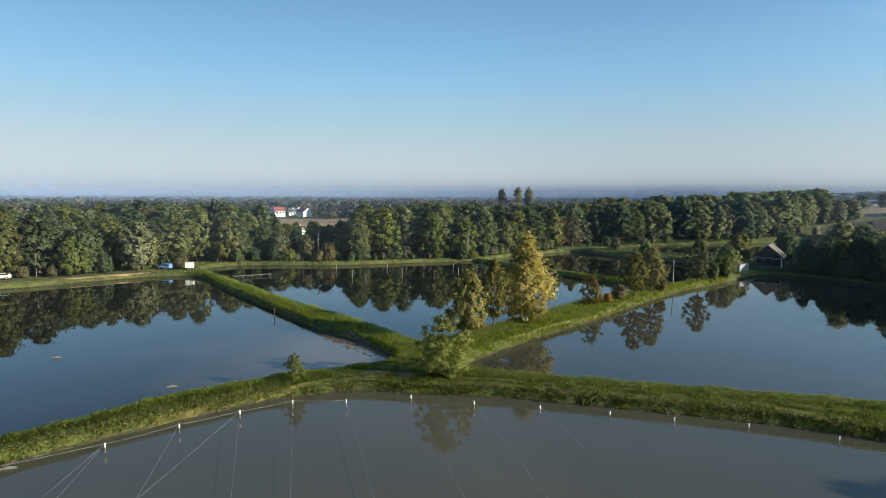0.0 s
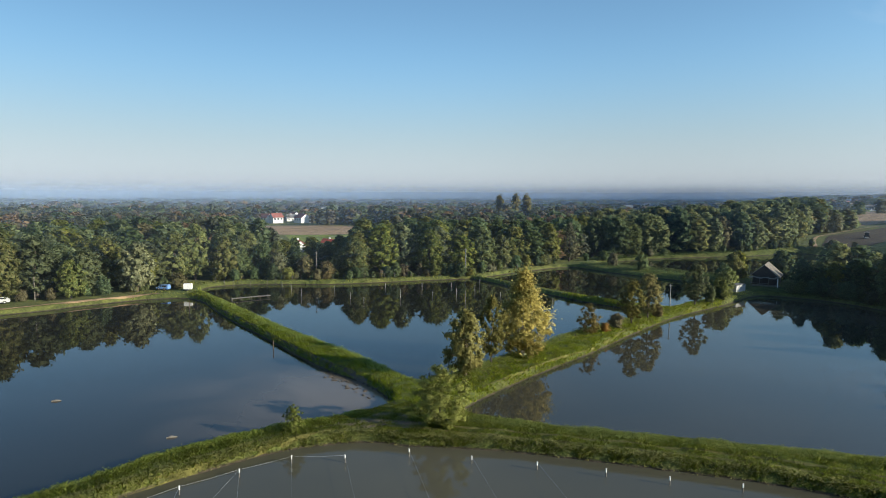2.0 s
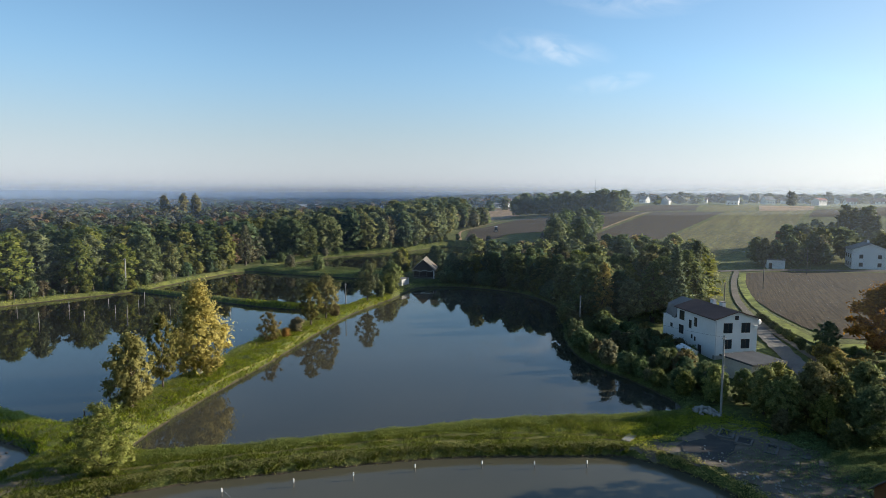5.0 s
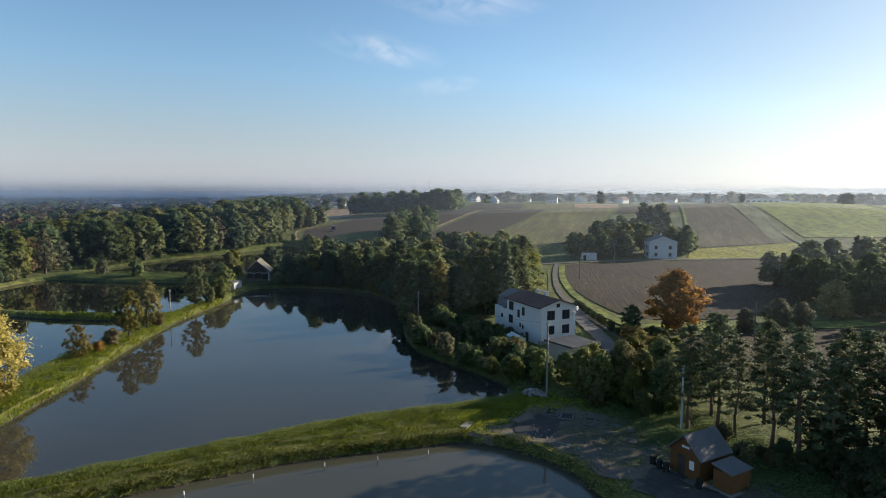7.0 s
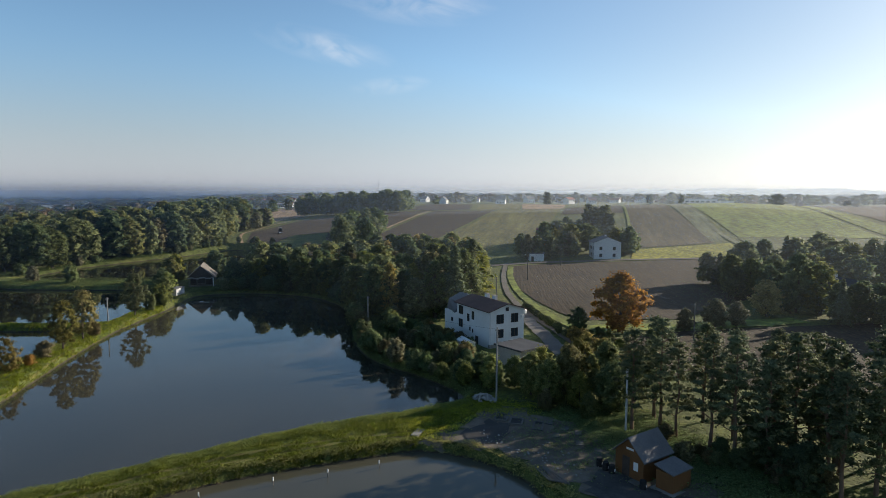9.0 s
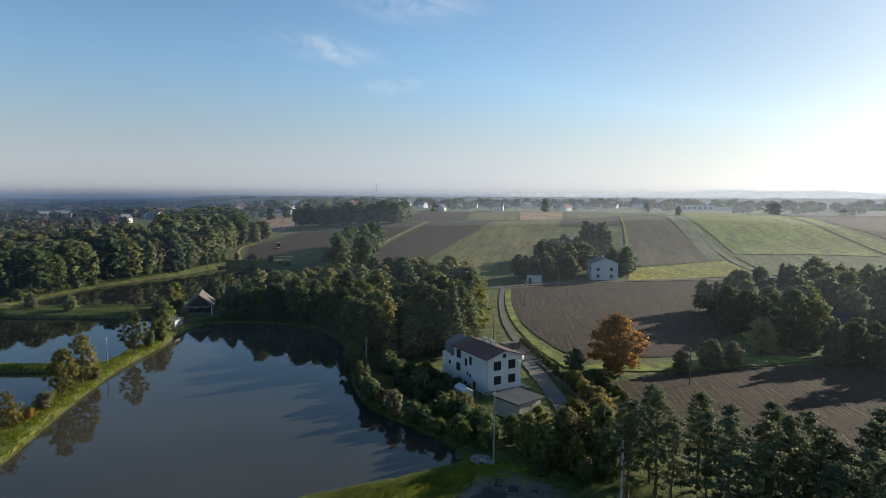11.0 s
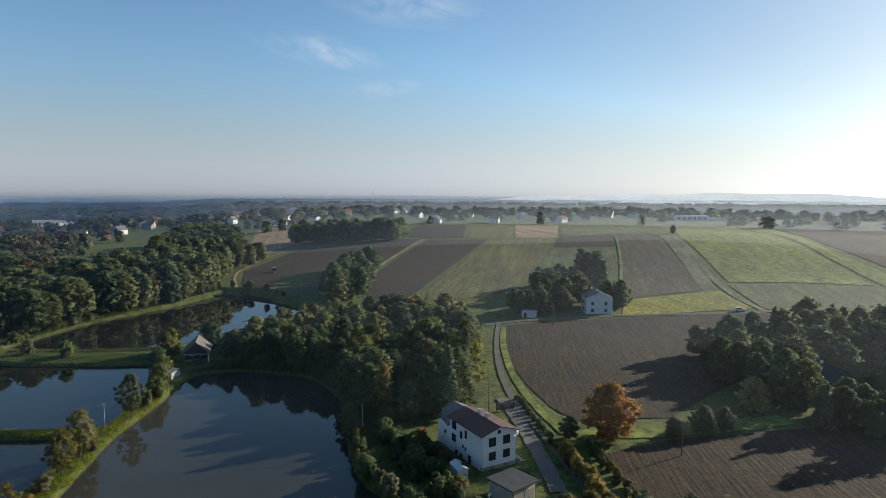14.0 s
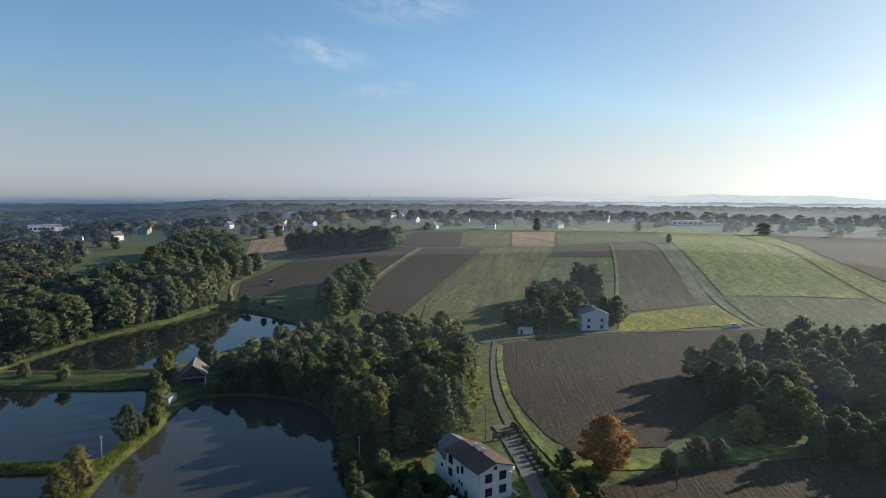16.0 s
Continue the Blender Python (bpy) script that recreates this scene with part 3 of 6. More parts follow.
FIELDS = [
    ("field_ploughed", M_SOIL, "bare brown ploughed field beside a farm lane", [(184, 119), (195, 113), (224, 88), (262, 50), (255, 35), (211, 30), (184, 34), (153, 39), (131, 41.5), (116, 57), (120, 65), (130, 77), (143, 90), (164, 106)]),
    ("field_lower", M_SOIL, "bare brown ploughed field beyond the pines", [(104, 45), (119, 37.5), (133, 26), (152, 10), (165, 0), (150, -25), (105, -10), (92, 14), (87, 28)]),
    ("field_mustard", M_YELLOW, "yellow-green flowering strip of field", [(251, 101), (271, 88), (292, 73), (267, 54), (243, 75), (226, 92)]),
    ("field_fallow", M_SOIL2, "brown harrowed field with a green tinge", [(433, 182), (439, 156), (289, 79), (273, 90), (255, 103), (323, 134)]),
    ("field_cut", M_PALE, "pale strip of cut grass between farm tracks", [(440, 154), (433, 138), (297, 76), (290, 80)]),
    ("field_meadow", M_MEADOW, "wide bright green sown field on the hill", [(428, 134), (636, 221), (690, 162), (517, 98), (396, 46), (343, 19), (328, 49), (311, 74)]),
    ("field_pasture", M_GREENDULL, "dull green pasture below the hill", [(306, 73), (325, 47), (340, 17), (331, 10), (268, 8), (262, 32), (270, 51)]),
    ("field_strip", M_MEADOW, "long green strip of field on the hill", [(692, 158), (637, 113), (441, 52), (368, 13), (339, 12), (399, 44), (519, 95)]),
    ("field_far_dark", M_SOIL, "far dark ploughed field over the hill", [(716, 136), (836, 34), (790, -60), (381, -30), (383, 12), (416, 31), (455, 53)]),
    ("field_dark_strip", M_SOIL, "dark brown ploughed strip of field", [(407, 217), (429, 184), (374, 158), (361, 196)]),
    ("field_pale_green", M_GREENDULL, "pale green strip of young crop", [(358, 195), (371, 158), (312, 130), (290, 168)]),
    ("field_stubble", M_STUBBLE, "yellowish stubble field on the slope", [(378, 257), (409, 221), (277, 162), (216, 149), (181, 157), (216, 183), (263, 207)]),
    ("field_brown", M_SOIL, "dark brown ploughed field on the slope", [(353, 300), (377, 260), (277, 216), (225, 193), (186, 174), (194, 206), (217, 226), (270, 257)]),
    ("field_far_stubble", M_STUBBLE, "far yellowish strip of stubble", [(379, 279), (512, 371), (539, 341), (395, 250)]),
    ("field_far_fallow", M_TAN, "far brownish strip of dry field", [(396, 248), (540, 339), (571, 305), (407, 218)]),
    ("field_far_green", M_GREENDULL, "far green strip of field", [(414, 219), (573, 303), (629, 243), (447, 166)]),
    ("field_tractor", M_SOIL, "freshly ploughed reddish brown field by a wood", [(166, 262), (197, 305), (274, 357), (307, 346), (355, 333), (357, 310), (267, 261), (193, 209), (186, 228), (218, 263), (200, 270), (178, 254)]),
    ("field_tan", M_TAN, "dry tan field behind the far wood", [(232, 362), (415, 616), (438, 572), (311, 406), (257, 371)]),
    ("field_far_brown", M_SOIL, "far brown ploughed field by the village", [(372, 355), (478, 416), (506, 377), (377, 284), (360, 307)]),
    ("field_west_tan", M_TAN, "dry tan field between woods", [(-112, 372), (-142, 476), (-58, 474), (-46, 378), (-82, 366)]),
    ("field_west_green", M_MEADOW, "bright green field between woods", [(-94, 362), (-50, 369), (-38, 290), (-66, 278)]),
]
for fname, fmat, flabel, fpoints in FIELDS:
    drape(fname, fpoints, fmat, flabel, "field", 0.14 if fpoints[0][0] < 240 else 0.2, 6.0, smooth=False)

TRACKS = [
    ("lane", [(184, 122), (164, 109.5), (138, 91), (119, 74.5), (107, 61), (98, 51), (88, 40)], 1.6, M_LANE, "pale gravel farm lane with a grassy middle"),
    ("lane_2", [(118, 77), (109, 67), (98.5, 56.5), (91, 49.5), (85.5, 44.5)], 3.0, M_LANE2, "grey paved drive beside the house"),
    ("road", [(180, 126), (195, 118), (214, 101.5), (227, 90), (258, 55), (266, 47), (265, 38), (256, 30), (240, 12)], 3.4, M_LANE, "narrow grey country road between fields"),
    ("track", [(428, 135), (334, 92), (288, 67), (266, 50)], 2.6, M_PALE, "worn pale grassy farm track up the hill"),
    ("track_2", [(440, 155), (560, 230), (650, 270)], 3.0, M_PALE, "pale grassy farm track"),
    ("track_3", [(353, 304), (270, 261), (217, 229)], 2.0, M_TAN, "dry grassy balk between ploughed fields"),
    ("track_4", [(166, 266), (197, 309), (274, 361), (360, 336)], 1.6, M_TAN, "dry grassy balk beside the wood"),
    ("track_5", [(378, 258), (280, 212), (225, 189)], 1.6, M_STUBBLE, "dry grassy balk on the slope"),
    ("track_6", [(433, 184), (376, 157), (323, 133), (258, 106)], 1.6, M_MEADOW, "green balk between fields"),
]
for tname, tline, twide, tmat, tlabel in TRACKS:
    ribbon(tname, tline, twide, tmat, tlabel, "track", 0.2 if tline[0][0] < 240 else 0.28)
ribbon("verge", [(182, 118.5), (162, 105.5), (141, 89.5), (127, 77), (115, 64), (108, 55)], 2.0, M_MEADOW, "bright grassy verge beside the lane", "verge", 0.19)
ribbon("verge_2", [(108, 52), (113, 49.5), (122, 40), (134, 30), (146, 22)], 5.5, M_MEADOW, "grassy strip between two ploughed fields", "verge", 0.19)
drape("yard", [(44.5, 43.8), (50, 40.5), (56.5, 41.2), (61.3, 40.6), (61.5, 34.6), (59.5, 25.2), (58, 15), (52, 13), (47.6, 20), (48.8, 27), (49.5, 34), (48, 39.5)], M_MUD, "dark trampled earth yard with rubble", "yard", 0.06, 0.8, rag=2.2)
drape("yard_sludge", [(51, 38.8), (56, 39), (57.5, 36.5), (54, 34.5), (51, 36)], M_TAR, "dark wet patch of trampled earth", "mud", 0.10, 0.6, rag=2.4)
drape("yard_cabin", [(49.5, 23.5), (53, 23.5), (52.5, 19.5), (51.5, 15), (48.5, 15.5), (47.8, 20)], M_LANE3, "dark gravel in front of the wooden cabin", "gravel", 0.10, 0.6, rag=2.0)
drape("bare_path", [(-11.5, 62.3), (-7, 64.8), (-3, 64), (-0.5, 62.4), (-4, 61.4), (-8, 61.4)], M_TAN2, "bare earth worn into the dike", "path", 0.05, 0.6, rag=1.6)
for side in (-0.75, 0.75):
    ribbon("wheel_track", [(-31, 44.9 + side), (-23, 53 + side), (-14, 60 + side), (-6, 62.6 + side), (4, 60.4 + side), (17, 57.2 + side), (31, 53.1 + side), (41, 48.4 + side), (48, 43.3 + side)], 0.5, M_STUBBLE, "worn wheel track along the dike", "track", 0.04, 1.2)
    ribbon("wheel_track", [(5.3 + side, 74), (10.5 + side, 80), (17 + side, 87.4), (26 + side, 97), (37 + side, 111.4), (50 + side, 126.4), (63 + side, 138.4)], 0.2, M_STUBBLE, "worn wheel track along the dike", "track", 0.04, 1.2)
ribbon("mud_shore", [(-7.6, 73), (-11.2, 79.6), (-17, 86), (-24, 95), (-32, 106), (-46, 125), (-58, 142)], 1.9, M_MUDDARK, "dark wet mud along the pond's edge", "mud", 0.05, 1.0)
drape("mud_flat", [(-8, 71.5), (-9, 76), (-14, 82.5), (-17.5, 82), (-14, 75.5), (-13, 70), (-10, 68.6)], M_MUDDARK, "flat grey mud in the pond's drained corner", "mud", 0.0, 0.8, rag=2.0)
ribbon("shore_wall", [(-140, 90.5), (-115, 109), (-92, 125.8), (-81, 136.6), (-69, 146.8)], 1.3, M_TAN, "pale earthen edge of the pond", "shore", 0.12, 2.0)

# ---------------------------------------------------------------- trees
rng = np.random.default_rng(7)


def leaf_cards(centers, normals, size, drop=0.0, inner=1.0):
    """One small leaf spray per centre, facing about along its normal."""
    n = len(centers)
    r = rng.normal(size=(n, 3))
    nn = normals + 0.75 * r
    nn *= np.where((nn * normals).sum(1) < 0, -1.0, 1.0)[:, None]
    nn /= np.linalg.norm(nn, axis=1)[:, None] + 1e-9
    a = np.cross(nn, rng.normal(size=(n, 3)))
    if drop:
        a = a / (np.linalg.norm(a, axis=1)[:, None] + 1e-9) * (1 - drop) + np.array([0, 0, -1.0]) * drop
        a -= nn * (a * nn).sum(1)[:, None]
    a /= np.linalg.norm(a, axis=1)[:, None] + 1e-9
    b = np.cross(nn, a)
    s = (size * rng.uniform(0.6, 1.4, n) * inner)[:, None]
    k = 1.8 if drop else 1.15
    w = rng.uniform(0.55, 1.0, n)[:, None]
    v = np.stack([centers - a * s * k - b * s * w * 0.3, centers + a * s * k * 0.55 - b * s * w, centers + a * s * k * 0.8 + b * s * w], 1).reshape(-1, 3)
    f = np.arange(3 * n).reshape(n, 3)
    soft = 1.0 * normals + 0.55 * nn
    soft /= np.linalg.norm(soft, axis=1)[:, None] + 1e-9
    return v, f, np.repeat(soft, 3, 0)


def clump_points(clumps, n):
    """Points and outward normals on the shells of ellipsoid clumps (x, y, z, rx, rz)."""
    c = np.array(clumps, float)
    w = c[:, 3] ** 1.4 * c[:, 4] ** 0.6
    k = rng.choice(len(c), n, p=w / w.sum())
    d = rng.normal(size=(n, 3))
    d /= np.linalg.norm(d, axis=1)[:, None]
    d[:, 2] = np.where((d[:, 2] < -0.3) & (rng.random(n) < 0.6), -d[:, 2], d[:, 2])
    core = rng.random(n) < 0.22
    rad = np.where(core, rng.uniform(0.1, 0.7, n), np.minimum(0.15 + np.abs(rng.normal(0, 0.72, n)), 2.0))[:, None]
    e = np.stack([c[k, 3], c[k, 3], c[k, 4]], 1)
    p = c[k, :3] + d * rad * e
    out = p - np.array([0, 0, c[:, 2].mean() - 0.1])
    out /= np.linalg.norm(out, axis=1)[:, None] + 1e-9
    d = d * 0.55 + 0.8 * out + np.array([0, 0, 0.15])
    return p, d / (np.linalg.norm(d, axis=1)[:, None] + 1e-9), np.where(core, 1.5, 0.86)


def crown_clumps(kind, seed):
    """Clumps of a crown for a tree 1 high, and its limbs as lines."""
    r = random.Random(seed)
    out, limbs = [], []
    if kind in ("broad", "round", "bush", "slim", "airy", "willow"):
        low, wide, count, cl = {"willow": (0.04, 0.46, 110, 0.062), "airy": (0.14, 0.30, 110, 0.040), "broad": (0.12, 0.30, 150, 0.048), "round": (0.10, 0.40, 120, 0.066), "bush": (0.05, 0.42, 72, 0.10), "slim": (0.10, 0.19, 100, 0.044)}[kind]
        for i in range(count):
            t = (i + r.random()) / count
            z = low + (0.95 - low) * t
            prof = math.sin(math.pi * min(1, (0.16 + 0.84 * t)) ** 1.05) ** 0.55 if kind != "slim" else (0.6 + 0.4 * math.sin(math.pi * t)) * (1 - t ** 2.2) ** 0.6
            rad = wide * prof * math.sqrt(r.random()) * 0.92
            a = i * 2.399 + r.uniform(-0.6, 0.6)
            lobe = 1.0 if kind == "slim" else 0.78 + (0.34 if kind in ("bush", "willow") else 0.15) * math.sin(2 * a + seed) * math.sin(3 * a + 1.7 * seed) + r.uniform(-0.06, 0.18)
            if kind in ("bush", "willow"):
                z *= 0.55 + 0.5 * lobe
            rad *= lobe * 1.1
            s = cl * r.uniform(0.7, 1.25)
            out.append((rad * math.cos(a), rad * math.sin(a), z, s, s * r.uniform(0.75, 1.05)))
            if i % (4 if kind in ("airy", "willow") else 10) == 0:
                limbs.append(((0, 0, max(0.08, z - 0.18)), out[-1][:3]))
    elif kind == "birch":
        for i in range(100):
            t = (i + r.random()) / 100
            z = 0.07 + 0.89 * t
            prof = (0.72 + 0.32 * math.sin(math.pi * min(1, t * 1.15))) * (1 - t ** 2.2) ** 0.75
            rad = 0.185 * prof * math.sqrt(r.random())
            a = i * 2.399
            out.append((rad * math.cos(a), rad * math.sin(a), z, 0.05 * r.uniform(0.7, 1.2), 0.085 * r.uniform(0.8, 1.3)))
            limbs.append(((0, 0, z - 0.02), (out[-1][0], out[-1][1], z + 0.05)))
    elif kind == "poplar":
        for i in range(24):
            t = (i + r.random()) / 24
            z = 0.10 + 0.87 * t
            rad = 0.07 * math.sin(math.pi * (0.15 + 0.8 * t)) * r.random()
            a = i * 2.399
            out.append((rad * math.cos(a), rad * math.sin(a), z, 0.045 * r.uniform(0.8, 1.2), 0.09))
    elif kind == "spruce":
        for i in range(70):
            t = i / 70
            z = 0.10 + 0.88 * t
            rad = 0.17 * (1 - t) ** 0.9 * r.uniform(0.3, 1.0)
            a = i * 2.399
            out.append((rad * math.cos(a), rad * math.sin(a), z - rad * 0.25, 0.03 + 0.055 * (1 - t), 0.03))
    elif kind == "pine":
        for i in range(64):
            t = (i + r.random()) / 64
            z = 0.24 + 0.72 * t
            rad = (0.21 * (1 - t) ** 0.55 + 0.015) * r.uniform(0.2, 1.0)
            a = i * 2.399 + r.uniform(-0.5, 0.5)
            out.append((rad * math.cos(a), rad * math.sin(a), z + 0.12 * rad, 0.042 * r.uniform(0.6, 1.3), 0.019 * r.uniform(0.8, 1.3)))
            limbs.append(((0, 0, z - 0.03), out[-1][:3]))
    return out, limbs


TREE_MESHES = {}


def tree_meshes(kind, variant, leaf, detail, height):
    """The trunk and crown of a kind of tree, 1 high; made once and shared."""
    key = (kind, variant, leaf.name, detail)
    if key in TREE_MESHES:
        return TREE_MESHES[key]
    clumps, limbs = crown_clumps(kind, variant * 17 + len(kind))
    count, size = {"near": (12500, 0.0148), "mid": (5200, 0.0225), "far": (900, 0.06)}[detail]
    if kind in ("birch",):
        count, size = int(count * 1.5), size * 0.55
    if kind in ("pine", "spruce", "slim", "poplar"):
        size *= 0.62
    if kind == "willow":
        count, size = int(count * 1.4), size * 0.9
    if kind == "airy":
        count = int(count * 0.75)
    if kind == "pine":
        count = int(count * 0.42)
    if kind == "bush":
        size *= 1.9
    if kind == "round":
        size *= 1.4
    p, d, inner = clump_points(clumps, count)
    v, f, nm = leaf_cards(p, d, size, 0.8 if kind == "birch" else 0.0, inner)
    crown = fast_mesh("crown", v, f, leaf, nm)
    bm = bmesh.new()
    r = random.Random(variant)
    bend = [(r.uniform(-0.012, 0.012), r.uniform(-0.012, 0.012)) for _ in range(4)]
    r0 = {"bush": 0.02, "pine": 0.0105, "birch": 0.013, "airy": 0.013, "willow": 0.012, "spruce": 0.015}.get(kind, 0.02)
    top = {"bush": 0.5, "willow": 0.6, "round": 0.7}.get(kind, 0.9)
    tube(bm, [(0, 0, -0.03)] + [(bend[i][0], bend[i][1], top * (i + 1) / 4) for i in range(4)], [r0 * 1.5, r0, r0 * 0.75, r0 * 0.5, r0 * 0.15], 7 if detail != "far" else 5)
    for a, b in (limbs[::4] if kind == "pine" else limbs[:10 if detail == "near" else 5]):
        m = [(a[k] + b[k]) / 2 + (0.02 if k == 2 else 0) for k in range(3)]
        tube(bm, [a, m, b], [r0 * 0.45, r0 * 0.3, r0 * 0.1], 5)
    trunk = bpy.data.meshes.new("trunk")
    bm.to_mesh(trunk)
    bm.free()
    trunk.materials.append({"birch": M_BIRCH, "pine": M_PINEBARK}.get(kind, M_BARK))
    TREE_MESHES[key] = (trunk, crown)
    return trunk, crown


def tree(kind, x, y, height, leaf, label, name="tree", detail="mid", variant=0, wide=1.0, group="", category="tree", sink=0.0):
    trunk, crown = tree_meshes(kind, variant, leaf, detail, height)
    top = new(name)
    top.matrix_basis = pose(x, y, gz(x, y) - sink, 0, 0, rng.uniform(0, 360)) @ Matrix.Diagonal((height * wide, height * wide, height, 1))
    tagged(top, label, category, group)
    for n, me in (("trunk", trunk), ("crown", crown)):
        ob = new(n, me)
        ob.parent = top
    return top


def scatter(outline, gap, seed, keep=None):
    """Uneven places within an outline, about gap apart."""
    poly = np.array(outline, float)
    r = np.random.default_rng(seed)
    lo, hi = poly.min(0), poly.max(0)
    px, py = np.meshgrid(np.arange(lo[0], hi[0], gap), np.arange(lo[1], hi[1], gap))
    px = (px + r.uniform(-0.42, 0.42, px.shape) * gap).ravel()
    py = (py + r.uniform(-0.42, 0.42, py.shape) * gap).ravel()
    k = (signed_distance(poly, px, py) < 0) & (shore_distance(px, py) > 1.5)
    return list(zip(px[k], py[k]))


CROWNS = {}


def crown_arrays(kind, variant, count, size):
    key = (kind, variant, count)
    if key not in CROWNS:
        clumps, _ = crown_clumps(kind, variant * 17 + len(kind))
        p, d, inner = clump_points(clumps, count)
        CROWNS[key] = leaf_cards(p, d, size, 0.0, inner)
    return CROWNS[key]


def woods(name, places, label):
    """Trees that nobody could count, as one mesh for each foliage. places: x, y, z, height, width, kind, leaf, count, size."""
    by_leaf = {}
    for x, y, z, h, wd, kind, leaf, count, size in places:
        v, f, nm = crown_arrays(kind, random.randrange(3), count, size)
        a = random.uniform(0, 6.283)
        c, s = math.cos(a), math.sin(a)
        q = np.stack([(v[:, 0] * c - v[:, 1] * s) * wd + x, (v[:, 0] * s + v[:, 1] * c) * wd + y, v[:, 2] * h + z], 1)
        by_leaf.setdefault(leaf.name, (leaf, [], [], []))
        by_leaf[leaf.name][3].append(np.stack([nm[:, 0] * c - nm[:, 1] * s, nm[:, 0] * s + nm[:, 1] * c, nm[:, 2]], 1))
        by_leaf[leaf.name][1].append(q)
        by_leaf[leaf.name][2].append(f)
    for leaf, vs, fs, ns in by_leaf.values():
        base = np.cumsum([0] + [len(v) for v in vs[:-1]])
        ob = new(name, fast_mesh(name, np.concatenate(vs), np.concatenate([f + b for f, b in zip(fs, base)]), leaf, np.concatenate(ns)))
        tagged(ob, label, "trees", kind="stuff")


def wood(outline, gap, seed, heights, mixture, group, near=1e9, low=None, bare=None):
    """A stand of trees; those nearer than near are things of their own. mixture: share, kind, leaf, label. low: lower the heights in places. bare: none there."""
    r = random.Random(seed)
    rest = []
    for x, y in scatter(outline, gap, seed):
        if bare and bare(x, y):
            continue
        q = r.random()
        for share, kind, leaf, label in mixture:
            q -= share
            if q <= 0:
                break
        h, wd = r.uniform(*heights), r.uniform(1.0, 1.45)
        if low and low(x, y):
            h *= 0.62
        if math.hypot(x, y) < near:
            tree(kind, x, y, h, leaf, label, "tree", "mid", r.randrange(3), wd, group)
        else:
            rest.append((x, y, float(hills(x, y)), h, h * wd, kind, leaf, 1600, 0.037))
    if rest:
        woods("woodland", rest, "dense mixed broadleaf wood in early autumn")


def mix(*rows):
    return rows


A_GREEN = ("broad", L_ALDER, "green alder with a dense uneven crown")
A_DARK = ("broad", L_DARK, "dark green broadleaf tree in a wood")
A_SLIM = ("slim", L_ALDER, "slim green alder in a wood")
A_OLIVE = ("broad", L_OLIVE, "broadleaf tree turning olive yellow")
A_GREY = ("slim", L_GREY, "slim tree with thin grey-green leaves")
A_YELLOW = ("slim", L_YELLOW, "slim tree with yellow autumn leaves")
A_GOLD = ("round", L_LIME, "rounded tree with golden green leaves")
A_SPRUCE = ("spruce", L_NEEDLE, "dark green spruce in a wood")
A_BROWN = ("broad", L_BROWN, "broadleaf tree with brownish leaves")
ALDERS = mix((0.38, *A_GREEN), (0.18, *A_DARK), (0.08, *A_SLIM), (0.32, *A_OLIVE), (0.04, *A_BROWN))
EAST = mix((0.24, *A_GREEN), (0.12, *A_DARK), (0.07, *A_GREY), (0.35, *A_OLIVE), (0.05, *A_YELLOW), (0.05, *A_GOLD), (0.09, *A_BROWN), (0.03, *A_SPRUCE))
FARM = mix((0.3, *A_DARK), (0.35, *A_GREEN), (0.17, *A_SPRUCE), (0.18, *A_OLIVE))

wood([(-190, 100), (-140, 103), (-115, 120), (-93, 135), (-78, 149), (-72, 168), (-95, 220), (-190, 220)], 7.6, 1, (10, 17), ALDERS, "trees of the west wood", 184)
wood([(-70, 166), (-52, 175), (-28, 176.5), (-10, 182), (8, 188), (26, 204), (42, 217), (58, 240), (70, 262), (0, 244), (-30, 224), (-72, 206)], 6.6, 2, (10.5, 16.5), ALDERS, "trees of the north wood", 207,
     low=lambda x, y: -0.315 < x / y < -0.15)
wood([(60, 230), (88, 240), (111, 247), (140, 263), (160, 276), (190, 310), (160, 345), (100, 320), (62, 270)], 8.0, 3, (13, 19), ALDERS, "trees behind the far pond", 252)
wood([(98, 136), (96, 112), (87, 97), (93, 84), (106, 83), (125, 92), (150, 108), (172, 124), (172, 142), (168, 166), (156, 182), (140, 184), (122, 181), (106, 174), (98, 156), (99, 148)], 6.2, 4, (8.5, 13), EAST, "trees of the east wood", 182, low=lambda x, y: y > 158)
wood([(190, 56), (167, 46), (162, 35), (150, 25), (143, 14), (150, -6), (255, -10), (245, 36), (215, 32)], 6.8, 5, (8, 14), FARM, "trees round the hidden farm", 178, bare=lambda x, y: (160 < x < 184 and 2 < y < 24) or math.hypot(x - 146, y - 27) < 9)
for x, y, h in ((153, 15, 7), (156, 9, 8), (151, 8, 6), (158, 3, 8), (154, 25, 7), (160, 28, 8), (152, 2, 7), (157, 20, 5.5), (162, -1, 8), (147, 6, 5)):
    tree("round", x, y, h, L_DARK if h > 6 else L_ALDER, "dark tree before the hidden farmhouse", "tree", "mid", int(h * 2) % 3, 1.15, "trees before the farmhouse")
wood([(172, 198), (186, 196), (200, 208), (232, 234), (246, 250), (232, 252), (200, 232), (182, 218)], 7.5, 6, (11, 16), mix((0.5, *A_DARK), (0.35, *A_GREEN), (0.15, *A_OLIVE)), "trees between the fields", 0)

# woods and hedges farther off
far = []
rr = random.Random(11)


